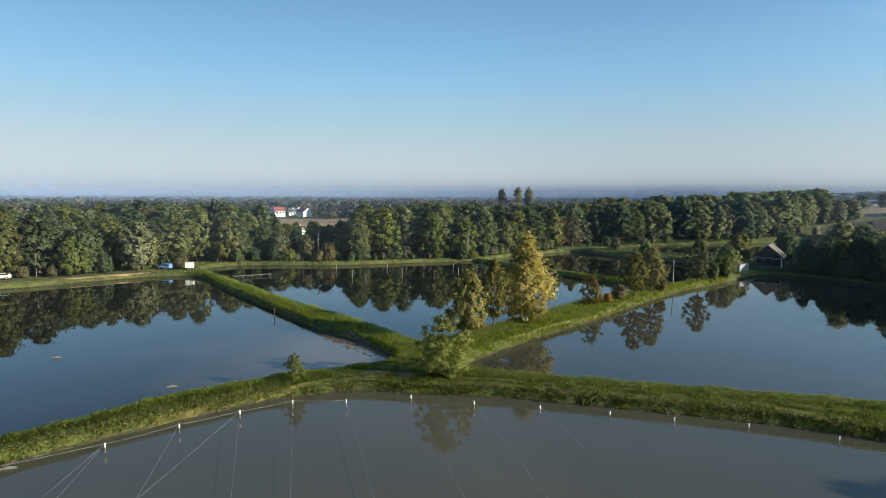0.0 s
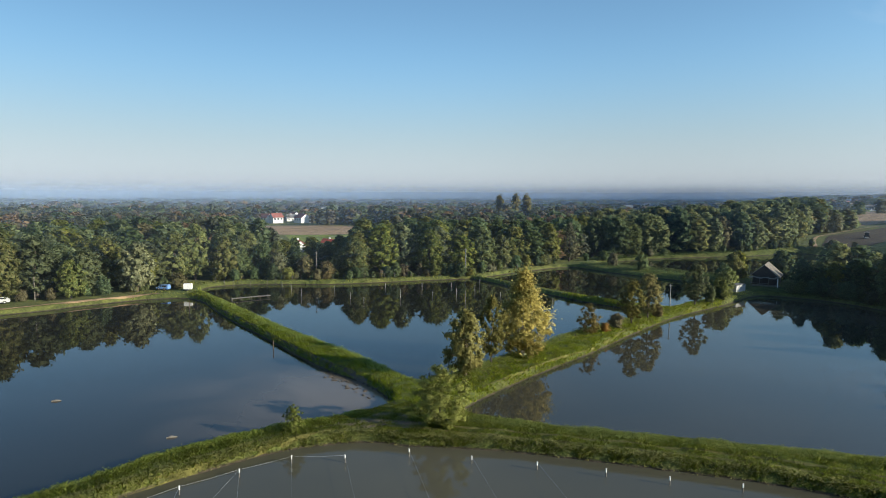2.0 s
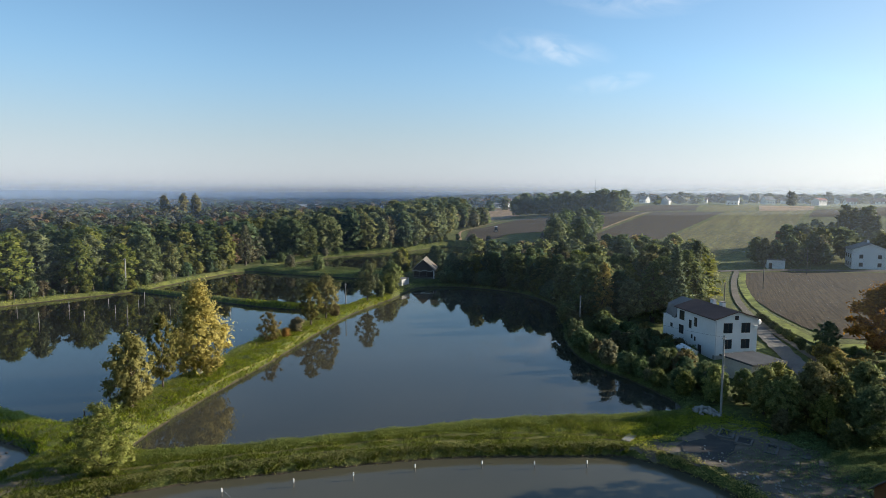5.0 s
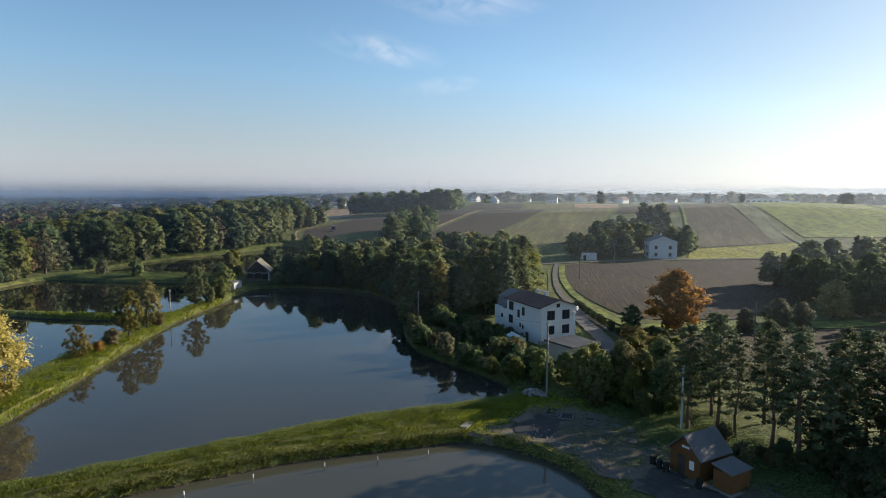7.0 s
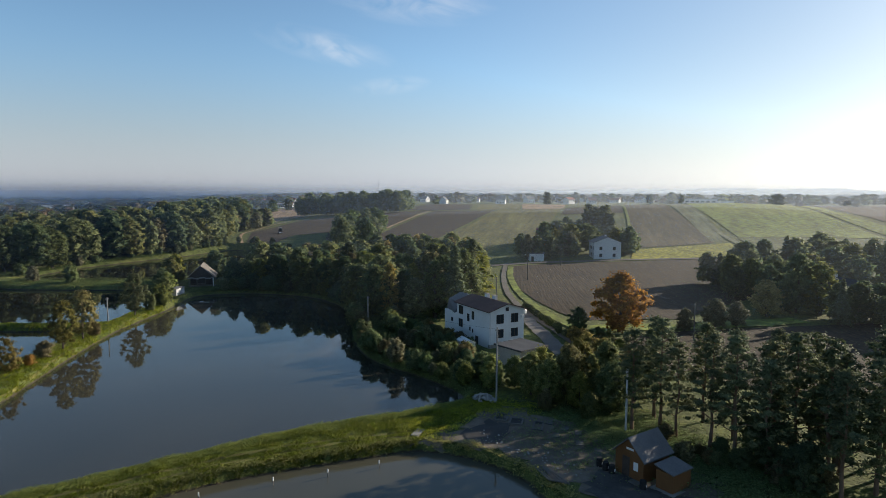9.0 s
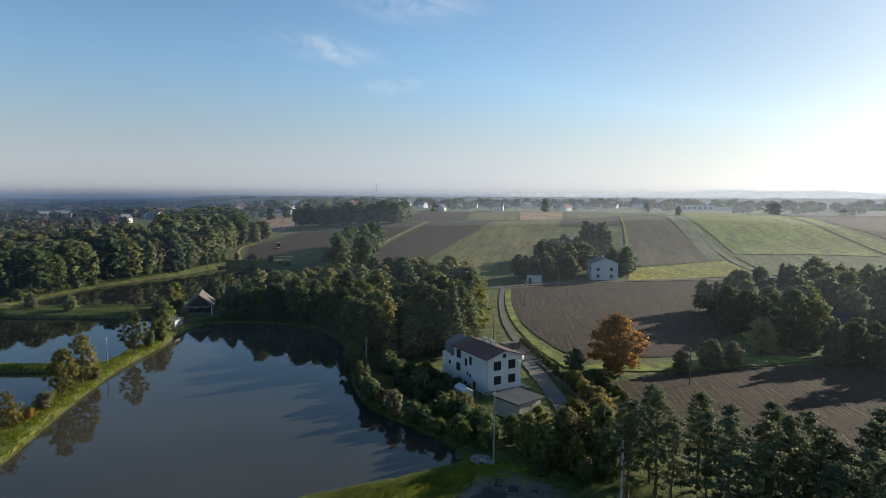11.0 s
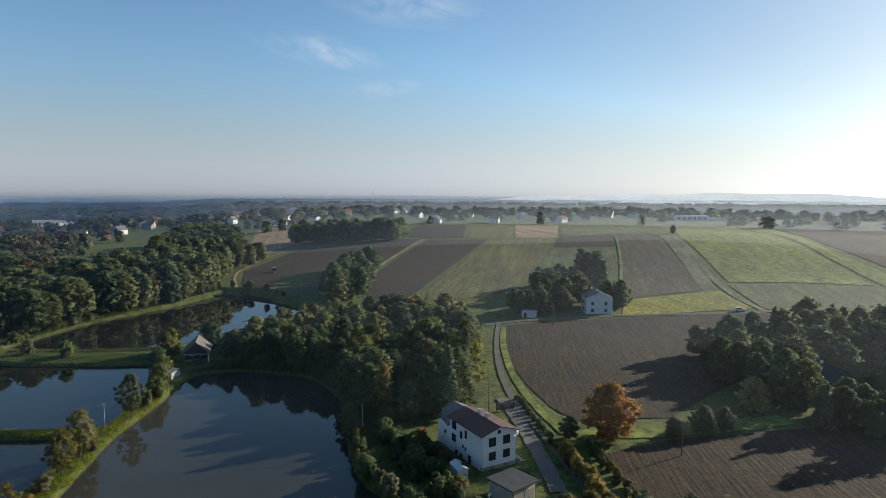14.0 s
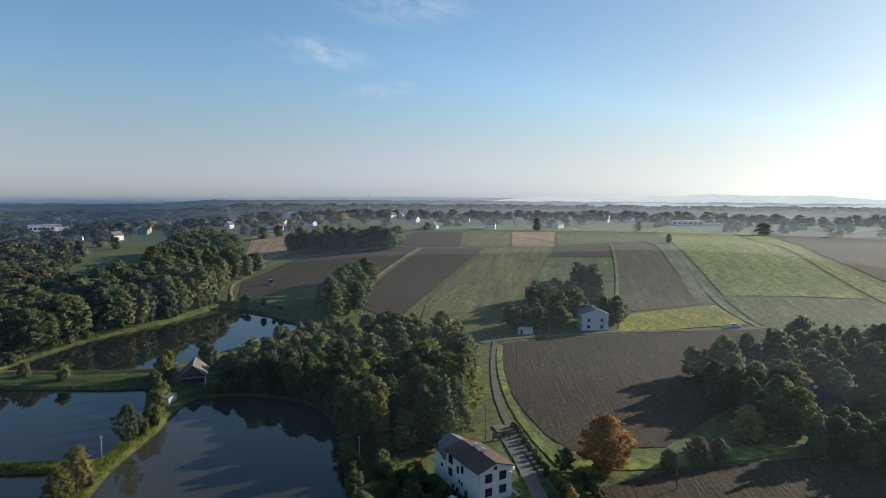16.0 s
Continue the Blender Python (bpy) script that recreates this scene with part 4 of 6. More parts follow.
def stand(x0, y0, x1, y1, deep, n, h0, h1, leaves, kind="broad"):
    for _ in range(n):
        t, d = rr.random(), rr.uniform(-0.5, 0.5) * deep
        lx, ly = x1 - x0, y1 - y0
        ln = math.hypot(lx, ly)
        x, y = x0 + lx * t - ly / ln * d, y0 + ly * t + lx / ln * d
        h = rr.uniform(h0, h1)
        far.append((x, y, float(hills(np.array(x), np.array(y))), h, h * rr.uniform(1.0, 1.5), kind, rr.choice(leaves), 600, 0.056))


MIXED = [L_FAR, L_FAR, L_ALDER, L_FARBROWN, L_FAROLIVE, L_FAR, L_FARRUST, L_DARK]
stand(312, 404, 350, 328, 24, 46, 13, 19, [L_DARK, L_DARK, L_ALDER])
stand(180, 336, 300, 524, 56, 160, 13, 20, [L_ALDER, L_DARK, L_OLIVE, L_ALDER])
stand(205, 322, 226, 340, 16, 14, 9, 13, [L_ALDER, L_GREY])
stand(224, 118, 268, 142, 22, 26, 8, 13, [L_DARK, L_ALDER, L_OLIVE])
stand(265, 118, 282, 138, 14, 14, 12, 17, [L_NEEDLE], "spruce")
stand(200, 128, 222, 112, 12, 16, 7, 11, [L_ALDER, L_GREY, L_DARK])
stand(232, 96, 246, 104, 8, 10, 7, 12, [L_DARK, L_OLIVE])
stand(-110, 230, -75, 212, 50, 60, 11, 16, MIXED)
stand(60, 512, 76, 514, 6, 4, 22, 25, [L_BRONZE], "poplar")
stand(51, 520, 53, 521, 2, 1, 24, 25, [L_BRONZE], "poplar")


HILL_HOUSES = ((573, 382), (539, 437), (729, 472), (705, 422), (743, 432), (808, 444), (853, 427), (499, 672), (776, 707), (768, 642), (697, 909), (594, 932), (679, 944), (280, 753), (323, 745), (379, 805), (740, 690), (790, 600), (720, 560), (640, 560), (886, 209), (860, 330), (660, 720), (480, 760), (930, 400), (403, 848))
VALLEY_HOUSES = ((-240, 536), (-222, 542), (-207, 636), (-150, 519), (-136, 521), (-121, 523), (-145, 591), (-74, 812), (-41, 703), (-13, 776), (-221, 466), (-211, 930), (-148, 944), (-243, 689), (-100, 560), (-176, 660), (-300, 720), (-20, 900), (60, 860), (150, 930), (-330, 800), (-90, 1000))
TOWN_HOUSES = ((549, 1500), (358, 1014), (382, 1035), (632, 1310), (590, 918), (446, 620), (463, 624), (682, 888), (652, 881), (517, 634), (845, 917), (834, 780), (755, 691), (881, 773), (826, 693), (764, 609), (790, 435), (873, 437), (650, 335), (711, 336), (836, 361), (863, 340), (890, 330), (708, 517), (1002, 704), (1093, 723), (900, 560), (960, 620), (930, 500), (700, 1000), (780, 860), (420, 900), (500, 980), (560, 820), (640, 760), (980, 520))
CLEARINGS = [(math.atan2(x, y), math.hypot(x, y), 8.0) for x, y in VALLEY_HOUSES + TOWN_HOUSES] + [(math.atan2(x, y), math.hypot(x, y), 9.0) for x, y in HILL_HOUSES] + [(math.atan2(x, y), math.hypot(x, y), 30.0) for x, y in ((318, 1002), (350, 1060))]


def clearing(az, q):
    """Gardens and yards before the houses, where no trees stand."""
    return any(-18 < hq - q < (25 + 0.045 * hq if half == 8.0 else 130) and abs(az - ha) * hq < half for ha, hq, half in CLEARINGS)


def open_land(x, y):
    """Where no far trees stand: fields, and the hill's fields in particular."""
    if -0.33 < x / max(y, 1) < -0.08 and 225 < y < 480:
        return True
    u = x + (0.45 * y if y < 300 else 135 - 0.5 * (y - 300))
    if u > 215 and math.hypot(x, y) < 960 and rr.random() < 0.86:
        return True
    return u > 215 and math.hypot(x, y) < 660


r = 235.0
while r < 3300:
    s = max(9.5, r * 0.021)
    for k in range(int(radians(138) * r / s)):
        az = radians(-46) + (k + rr.random()) * s / r
        q = r + rr.uniform(-0.5, 0.5) * s
        x, y = q * math.sin(az), q * math.cos(az)
        if clearing(az, q) or open_land(x, y) or shore_distance(np.array([x]), np.array([y]))[0] < 6:
            continue
        if -0.36 < x / max(y, 1) < -0.1 and 480 < q < 900 and rr.random() < 0.28:
            continue
        dens = noise.noise(Vector((x / 170, y / 170, 3.0))) + (0.42 if q < 430 else 0.40) - (0.25 if math.degrees(az) > 58 else 0)
        if dens < 0 and rr.random() < 0.9:
            continue
        h = rr.uniform(8, 14.5) if q < 1200 else rr.uniform(9, 15)
        wd = h * rr.uniform(1.1, 1.6) * (1 if q < 700 else s / 14)
        count, size = (640, 0.055) if q < 330 else (380, 0.072) if q < 450 else (160, 0.108) if q < 700 else (80, 0.15) if q < 1200 else (44, 0.20)
        far.append((x, y, float(hills(np.array(x), np.array(y))) - 0.5, h, wd, rr.choice(("broad", "broad", "round")), rr.choice(MIXED), count, size))
    r += s * (0.9 if r < 700 else 1.3)
woods("woodland", far, "distant mixed woods and hedges in early autumn")

# ---------------------------------------------------------------- trees and shrubs that stand alone
tree("willow", -15, 60.2, 2.7, L_LIME, "small olive-green shrub on the grassy dike", "shrub", "near", 0, 1.0, category="shrub")
tree("willow", 0, 61.8, 6.0, L_LIME, "bushy yellow-green willow at the dikes' crossing", "tree", "near", 1, 1.2)
tree("round", 3.4, 79.5, 9.0, L_BRONZE, "bronze-olive autumn alder on the grassy dike", "tree", "near", 0, 0.85)
tree("airy", 7.4, 85.6, 10.0, L_BRONZE, "slender sparse alder on the grassy dike", "tree", "near", 0, 0.75)
tree("birch", 12.6, 90.6, 13.0, L_YELLOW, "yellow weeping birch on the grassy dike", "tree", "near", 0, 1.75)
tree("willow", 26.6, 105, 5.0, L_BRONZE, "brownish thin shrub on the dike", "shrub", "near", 1, 0.95, category="shrub")
tree("bush", 29.5, 106.5, 1.6, L_ORANGE, "low orange shrub on the dike", "shrub", "near", 2, 1.3, category="shrub")
tree("bush", 32.5, 110, 2.6, L_BROWN, "low brownish shrub on the dike", "shrub", "near", 2, 1.3, category="shrub")
tree("airy", 36.5, 113.5, 8.5, L_BRONZE, "sparse brownish young tree on the dike", "tree", "near", 1, 1.15)
tree("airy", 41.5, 119, 9.2, L_BRONZE, "sparse olive young tree on the dike", "tree", "near", 2, 1.1)
tree("bush", 44, 120.5, 2.4, L_BROWN, "low brownish shrub on the dike", "shrub", "mid", 0, 1.3, category="shrub")
tree("airy", 57, 133.5, 9.5, L_ALDER, "green young alder on the dike", "tree", "near", 0, 1.1)
for x, y, h, leaf in ((62, 137, 3.5, L_ALDER), (66, 141, 5, L_OLIVE), (70, 147, 6, L_ALDER), (72, 152, 5.5, L_OLIVE), (76, 158, 6.5, L_OLIVE), (79, 167, 7, L_DARK), (84, 172, 8, L_OLIVE), (87, 175, 8.5, L_LIME), (98, 172, 9, L_DARK), (95.5, 158, 8, L_DARK), (70, 151, 4, L_GREY), (66, 196, 5, L_ALDER), (60, 208, 4.5, L_GREY)):
    tree("bush" if h < 6 else "round", x, y, h, leaf, "leafy bush near the boathouse", "shrub", "mid", int(h) % 3, 1.0, "bushes by the boathouse", "shrub")
for x, y, h, leaf, kind in ((-86, 139, 9, L_OLIVE, "round"), (-99, 128, 11, L_OLIVE, "round"), (-76, 150, 12, L_GREY, "round"), (7, 187, 7, L_YELLOW, "slim"), (-62, 172, 12, L_OLIVE, "round"), (-40, 175, 6, L_BROWN, "bush"), (-48, 176, 7, L_GREY, "bush"), (-33, 174, 5, L_BROWN, "bush"), (48, 224, 15, L_GREY, "slim"), (-58, 174, 9, L_ALDER, "round")):
    tree(kind, x, y, h, leaf, "autumn tree at the wood's edge by the pond", "tree", "mid", int(h) % 3, 1.0, "trees at the wood's edge")
# along the carp pond's eastern bank
r2 = random.Random(5)
def fringe(pond, keep, step, lo, hi, h0, h1, leaves, label, group, skip=0.0):
    """Shrubs along a stretch of a pond's shore."""
    mid, last = SHORES[pond].mean(0), None
    for k, p in enumerate(SHORES[pond]):
        if not keep(*p) or (last is not None and np.hypot(*(p - last)) < step):
            continue
        last = p
        if r2.random() < skip:
            continue
        out = (p - mid) / np.hypot(*(p - mid))
        x, y = p + out * r2.uniform(lo, hi)
        while shore_distance(np.array([x]), np.array([y]))[0] < 0.5:
            x, y = x + out[0] * 0.4, y + out[1] * 0.4
        tree("bush", float(x), float(y), r2.uniform(h0, h1), r2.choice(leaves), label, "shrub", "mid", k % 3, r2.uniform(1.0, 1.35), group, "shrub")


fringe("carp_pond", lambda x, y: x > 63.5 and 51 < y < 96 and y - x < 58, 1.5, 0.7, 2.6, 1.3, 3.4, (L_ALDER, L_DARK, L_BROWN, L_GREY, L_OLIVE), "tangled shrub on the pond's bank", "shrubs on the eastern bank")
fringe("carp_pond", lambda x, y: x > 80 and y >= 96 and y - x < 63, 1.7, 0.6, 2.0, 2.0, 4.4, (L_DARK, L_ALDER, L_DARK, L_OLIVE), "dark shrub leaning over the pond's shaded shore", "shrubs on the shaded shore")
fringe("far_pond", lambda x, y: y > 224 and x < 170, 2.2, 0.8, 4.5, 1.0, 3.6, (L_GREY, L_ALDER, L_DARK, L_OLIVE), "olive shrub on the far pond's bank", "shrubs on the far bank", 0.3)
fringe("post_pond", lambda x, y: y > 166 and x < 8, 2.0, 2.0, 6.0, 1.4, 4.2, (L_DARK, L_ALDER, L_BROWN, L_OLIVE), "undergrowth at the wood's edge by the pond", "undergrowth of the north wood")
fringe("reed_pond", lambda x, y: y - x > 166 and x < 44, 2.0, 2.0, 5.5, 1.4, 4.2, (L_DARK, L_ALDER, L_GREY, L_OLIVE), "undergrowth at the wood's edge by the reed pond", "undergrowth of the north wood")
fringe("gull_pond", lambda x, y: y > 100 and x < -68, 2.2, 9.0, 13.0, 1.4, 4.5, (L_DARK, L_ALDER, L_BROWN), "dark undergrowth at the western wood's edge", "undergrowth of the west wood")
for i in range(34):
    t = i / 33
    x, y = 66 + 24 * t ** 1.2 + r2.uniform(2, 5), 52 + 44 * t + r2.uniform(-2.0, 2.0)
    while shore_distance(np.array([x]), np.array([y]))[0] < 0.6:
        x += 0.8
    tree("bush", x, y, r2.uniform(1.6, 3.4), r2.choice((L_ALDER, L_DARK, L_DARK, L_GREY, L_OLIVE)), "tangled shrub on the slope below the house", "shrub", "mid", i % 3, r2.uniform(1.0, 1.4), "shrubs below the house", "shrub")
for i in range(26):
    t = i / 25
    x, y = 66 + 13 * t + r2.uniform(1.5, 5), 49 + 27 * t + r2.uniform(-2, 2)
    tree("bush", x + 1, y, r2.uniform(2.4, 3.8) * (1 - 0.3 * t), r2.choice((L_ALDER, L_DARK, L_DARK, L_BROWN, L_GREY)), "tall dark shrub in the garden hedge", "shrub", "mid", i % 3, r2.uniform(0.9, 1.2), "garden hedge", "shrub")
# the thicket between the yard and the house
for x, y, h in ((66, 46, 5), (69, 44, 4.6), (71, 41, 6), (67.5, 40.5, 6), (66, 37, 6), (69.5, 36, 7.5), (73, 36.5, 7.5), (76.5, 39, 5.5), (72, 32, 8), (66.5, 33, 5), (68, 29.5, 6.5), (77, 35, 7), (74, 29, 7), (80, 40, 3.6), (64, 30.5, 3.5), (63.5, 36, 3), (72, 44.5, 3.5)):
    tree("round", x, y, h * 0.95, r2.choice((L_ALDER, L_BRONZE, L_OLIVE, L_BRONZE, L_BROWN, L_OLIVE)), "olive leafy tree in the thicket by the yard", "tree", "near", int(h * 3) % 3, 0.95, "thicket by the yard")
# pines round the cabin
for x, y, h in ((64.5, 25.5, 12), (67, 23.3, 13), (70, 25, 12.5), (65.2, 20.8, 11), (64.6, 17.2, 12.5), (63.4, 14.6, 13), (72, 20, 12), (69, 16, 12.5), (66, 9.8, 13.5), (63.5, 6.8, 14), (70, 9, 13), (74, 13, 12), (68, 3, 14), (61, 2, 13), (73, 3, 14), (76, 27, 10), (79, 22, 10), (66, 6, 12), (71.5, 12, 12), (64, 3, 12.5), (62.5, 11.5, 11.5), (67.5, 12.2, 12), (60.6, 5.2, 12)):
    tree("pine", x, y, h, L_NEEDLE, "tall pine with a bare reddish trunk", "tree", "near", int(h * 7) % 3, 1.15, "pines round the cabin")
for x, y, h in ((69, 6.5, 11), (63, 10.5, 5), (66, 13, 4.5), (60.5, 8, 4.5), (74, 8, 10), (70, 0, 12)):
    tree("round" if h < 8 else "slim", x, y, h, L_DARK, "dark leafy tree among the pines", "tree", "near", int(h) % 3, 1.2, "trees among the pines")
for i in range(14):
    tree("bush", r2.uniform(59, 64), r2.uniform(14, 28) if i % 2 else r2.uniform(6, 14), r2.uniform(1.0, 2.2), r2.choice((L_DARK, L_ALDER, L_BROWN)), "low undergrowth beneath the pines", "shrub", "mid", i % 3, 1.3, "undergrowth by the cabin", "shrub")
# trees that overhang the carp pond's shaded corner
for i in range(17):
    t = i / 16
    x, y = np.interp(t, (0, 0.3, 0.6, 1), (96.5, 104.5, 101.5, 91)) + r2.uniform(-0.6, 0.6), np.interp(t, (0, 0.3, 0.6, 1), (151.5, 136, 112, 96)) + r2.uniform(-1, 1)
    tree("round", float(x), float(y), r2.uniform(6.5, 10.5), r2.choice((L_DARK, L_ALDER, L_DARK, L_OLIVE)), "dark tree overhanging the pond's shaded shore", "tree", "mid", i % 3, 0.95, "trees on the shaded shore")
# by the lane
tree("round", 110.8, 46.9, 11.6, L_ORANGE, "orange-brown autumn maple beside the ploughed field", "tree", "near", 2, 1.3)
tree("round", 106.5, 53.5, 4.6, L_DARK, "small dark round tree by the lane", "tree", "near", 0, 1.2)
for x, y, h, leaf in ((120, 37.5, 4.4, L_GREY), (126, 33.5, 6.0, L_GREY), (130, 30.5, 5.2, L_GREY)):
    tree("round", x, y, h, leaf, "grey-green fruit tree on a grassy strip", "tree", "near", int(h) % 3, 1.15, "fruit trees")
tree("round", 146.5, 28.5, 8.0, L_YELLOW, "rounded yellow-green bush before the wood", "shrub", "near", 1, 1.2, category="shrub")
for i in range(30):
    t = i / 29
    tree("bush", 99.5 - 17 * t + r2.uniform(-0.5, 0.5), 51 - 18.5 * t + r2.uniform(-0.5, 0.5), r2.uniform(1.9, 2.9), r2.choice((L_HEDGE, L_HEDGE, L_YELLOW, L_BRONZE)), "yellowing hedge shrub beside the lane", "shrub", "mid", i % 3, r2.uniform(0.95, 1.3), "hedge beside the lane", "shrub")
# shrubs close under the house's long wall
for i in range(16):
    t = i / 15
    tree("bush", 80.6 + 5.0 * t + r2.uniform(-1.2, 0.4), 60.0 + 14 * t + r2.uniform(-0.5, 0.5), r2.uniform(1.5, 2.6), r2.choice((L_BROWN, L_ALDER, L_DARK, L_BRONZE)), "brownish shrub beneath the white house's wall", "shrub", "mid", i % 3, r2.uniform(1.0, 1.3), "shrubs by the house", "shrub")
for i in range(12):
    t = i / 11
    tree("bush", 106 - 17 * t + r2.uniform(-0.6, 0.6), 49.5 - 17 * t + r2.uniform(-0.6, 0.6), r2.uniform(1.2, 2.2), r2.choice((L_BROWN, L_ALDER, L_OLIVE)), "weedy shrub at the field's edge", "shrub", "mid", i % 3, 1.4, "shrubs at the field's edge", "shrub")
for i in range(16):
    t = i / 15
    tree("bush", 119.5 - 20 * t + r2.uniform(-0.3, 0.3), 73.5 - 21.5 * t + r2.uniform(-0.3, 0.3), r2.uniform(1.2, 1.6), L_ALDER, "clipped green hedge shrub beside the drive", "shrub", "mid", i % 3, 1.3, "hedge beside the drive", "shrub")
for i, (x, y) in enumerate(((98, 83), (101, 80), (105, 80.5), (109, 81.5), (113, 85), (118, 88), (122, 90))):
    tree("spruce" if i % 2 else "slim", x, y, 13 + (i * 7 % 4), L_NEEDLE if i % 2 else L_ALDER, "tall dark tree behind the house", "tree", "mid", i % 3, 1.3, "tall trees behind the house")
tree("slim", 217, 125, 6, L_ORANGE, "small orange autumn tree by a shed", "tree", "mid", 1, 1.6)
tree("round", 451, 147, 6.5, L_DARK, "lone bush on the hill's crest", "tree", "mid", 1, 1.0)
tree("slim", 640, 240, 13, L_DARK, "lone tree on the skyline", "tree", "mid", 1, 1.3)

# ---------------------------------------------------------------- grass, weeds and reeds
rg = np.random.default_rng(3)


RX, RY = np.arange(-110, 111, 0.5), np.arange(8, 202, 0.5)
RD = shore_distance(*np.meshgrid(RX, RY))
RZ = ground_z(*np.meshgrid(RX, RY))


def raster(table, x, y):
    """A value of the half-metre tables of shore distance or height."""
    u, v = np.clip((x - RX[0]) / 0.5, 0, len(RX) - 2.01), np.clip((y - RY[0]) / 0.5, 0, len(RY) - 2.01)
    i, j = u.astype(int), v.astype(int)
    u, v = u - i, v - j
    return (table[j, i] * (1 - u) + table[j, i + 1] * u) * (1 - v) + (table[j + 1, i] * (1 - u) + table[j + 1, i + 1] * u) * v


def tufts(name, n, area, inner, outer, h0, h1, mat, label, seed, lean=0.5, width=0.3, keep=None):
    """Grass tufts within an area, at a distance from the shore between inner and outer; patchy, as turf is."""
    g = np.random.default_rng(seed)
    x, y = g.uniform(area[0], area[2], n), g.uniform(area[1], area[3], n)
    d = raster(RD, x, y)
    k = (d > inner) & (d < outer)
    k &= ~((x > 49.5) & (x < 61) & (y > 14) & (y < 40))
    if keep:
        k &= keep(x, y)
    x, y, d = x[k], y[k], d[k]
    z = raster(RZ, x, y)
    m = len(x)
    patch = 0.75 + 0.35 * np.sin(x * 1.1 + 2 * np.sin(y * 0.7)) * np.sin(y * 1.3 + 1.5 * np.sin(x * 0.6)) + 0.25 * (d < 0.7)
    a, h = g.uniform(0, 6.283, m), g.uniform(h0, h1, m) * patch
    dx, dy = np.cos(a) * width * h, np.sin(a) * width * h
    lx, ly = g.normal(0, lean, m) * h, g.normal(0, lean, m) * h
    v = np.stack([np.stack([x - dx, y - dy, z - 0.05], 1), np.stack([x + dx, y + dy, z - 0.05], 1), np.stack([x + lx, y + ly, z + h], 1)], 1).reshape(-1, 3)
    up = np.repeat(np.stack([g.normal(0, 0.35, m), g.normal(0, 0.35, m), np.ones(m)], 1), 3, 0)
    ob = new(name, fast_mesh(name, v, np.arange(3 * m).reshape(m, 3), mat, up / np.linalg.norm(up, axis=1)[:, None]))
    tagged(ob, label, "grass", kind="stuff")


def wheel_free(x, y):
    """Off the two ruts along the near dike."""
    mid = np.interp(x, (-31, -23, -14, -6, 4, 17, 31, 41, 48), (44.9, 53, 60, 62.6, 60.4, 57.2, 53.1, 48.4, 43.3))
    return np.abs(np.abs(y - mid) - 0.75) > 0.22


tufts("grass", 520000, (-36, 42, 63, 69), 0.05, 9, 0.10, 0.34, M_BLADE, "lush green grass on the near dike", 1, 0.8, 0.2, wheel_free)
tufts("grass", 620000, (-62, 69, 66, 150), 0.05, 7, 0.14, 0.42, M_BLADE, "green grass on the dikes", 3, 0.8, 0.2)
tufts("grass", 150000, (-36, 42, 63, 69), 0.05, 9, 0.12, 0.42, M_STRAW, "paler grass mixed into the near dike's turf", 4, 0.8, 0.14)
tufts("grass", 130000, (-62, 69, 66, 150), 0.05, 7, 0.15, 0.5, M_STRAW, "paler grass mixed into the dikes' turf", 6, 0.8, 0.14)
tufts("grass", 90000, (-75, 100, 80, 190), 0.1, 7, 0.15, 0.4, M_BLADE, "short green grass on the far dikes", 2)
tufts("grass", 60000, (62, 6, 84, 32), 1.0, 60, 0.15, 0.4, M_BLADE, "bright grass beneath the pines", 7, 0.7, 0.25)


def weeds(name, line, half, n, h0, h1, mat, label, seed):
    """Taller weeds along a line."""
    g = np.random.default_rng(seed)
    p = np.array(line, float)
    seg = np.hypot(*np.diff(p, axis=0).T)
    t = g.uniform(0, seg.sum(), n)
    at = np.concatenate([[0], np.cumsum(seg)])
    x, y = np.interp(t, at, p[:, 0]) + g.normal(0, half, n), np.interp(t, at, p[:, 1]) + g.normal(0, half, n)
    keep = shore_distance(x, y) > 0.05
    x, y = x[keep], y[keep]
    m = len(x)
    swell = 0.6 + 0.4 * np.sin(x * 0.8 + 2 * np.sin(y * 0.5)) * np.sin(y * 0.9)
    h = g.uniform(h0, h1, m) * swell
    z = ground_z(x, y)
    q = 9
    c = np.repeat(np.stack([x, y, z], 1), q, 0) + np.stack([g.normal(0, 0.22, m * q), g.normal(0, 0.22, m * q), g.uniform(0.1, 1.0, m * q) * np.repeat(h, q)], 1)
    v, f, nm = leaf_cards(c, np.tile([0, 0, 1.0], (m * q, 1)), 0.07)
    nm = nm * 0.35 + np.array([0, 0, 0.8])
    nm /= np.linalg.norm(nm, axis=1)[:, None]
    ob = new(name, fast_mesh(name, v, f, mat, nm))
    tagged(ob, label, "weeds", kind="stuff")


weeds("weeds", [(4, 64.4), (12, 61.4), (23, 58.4), (33, 55.8), (41, 53.5), (51, 48.8), (60, 45.4)], 0.6, 6200, 0.25, 0.6, M_BLADE, "tall green weeds along the pond's edge", 1)
weeds("weeds", [(-34, 46), (-25.5, 55.2), (-17, 61.6), (-9, 66)], 0.45, 1800, 0.25, 0.55, M_BLADE, "green weeds along the pond's edge", 2)
weeds("weeds", [(6, 58.6), (17, 55.7), (30, 51.5), (41, 45.8), (47, 42.2)], 0.3, 1700, 0.1, 0.3, M_STRAW, "pale grass hanging over the water's edge", 3)
weeds("weeds", [(-32.6, 43.5), (-24.6, 51.5), (-16.4, 58.1), (-8, 60.6), (-3, 59.6), (6, 58.6)], 0.3, 1700, 0.1, 0.3, M_STRAW, "pale grass hanging over the water's edge", 4)
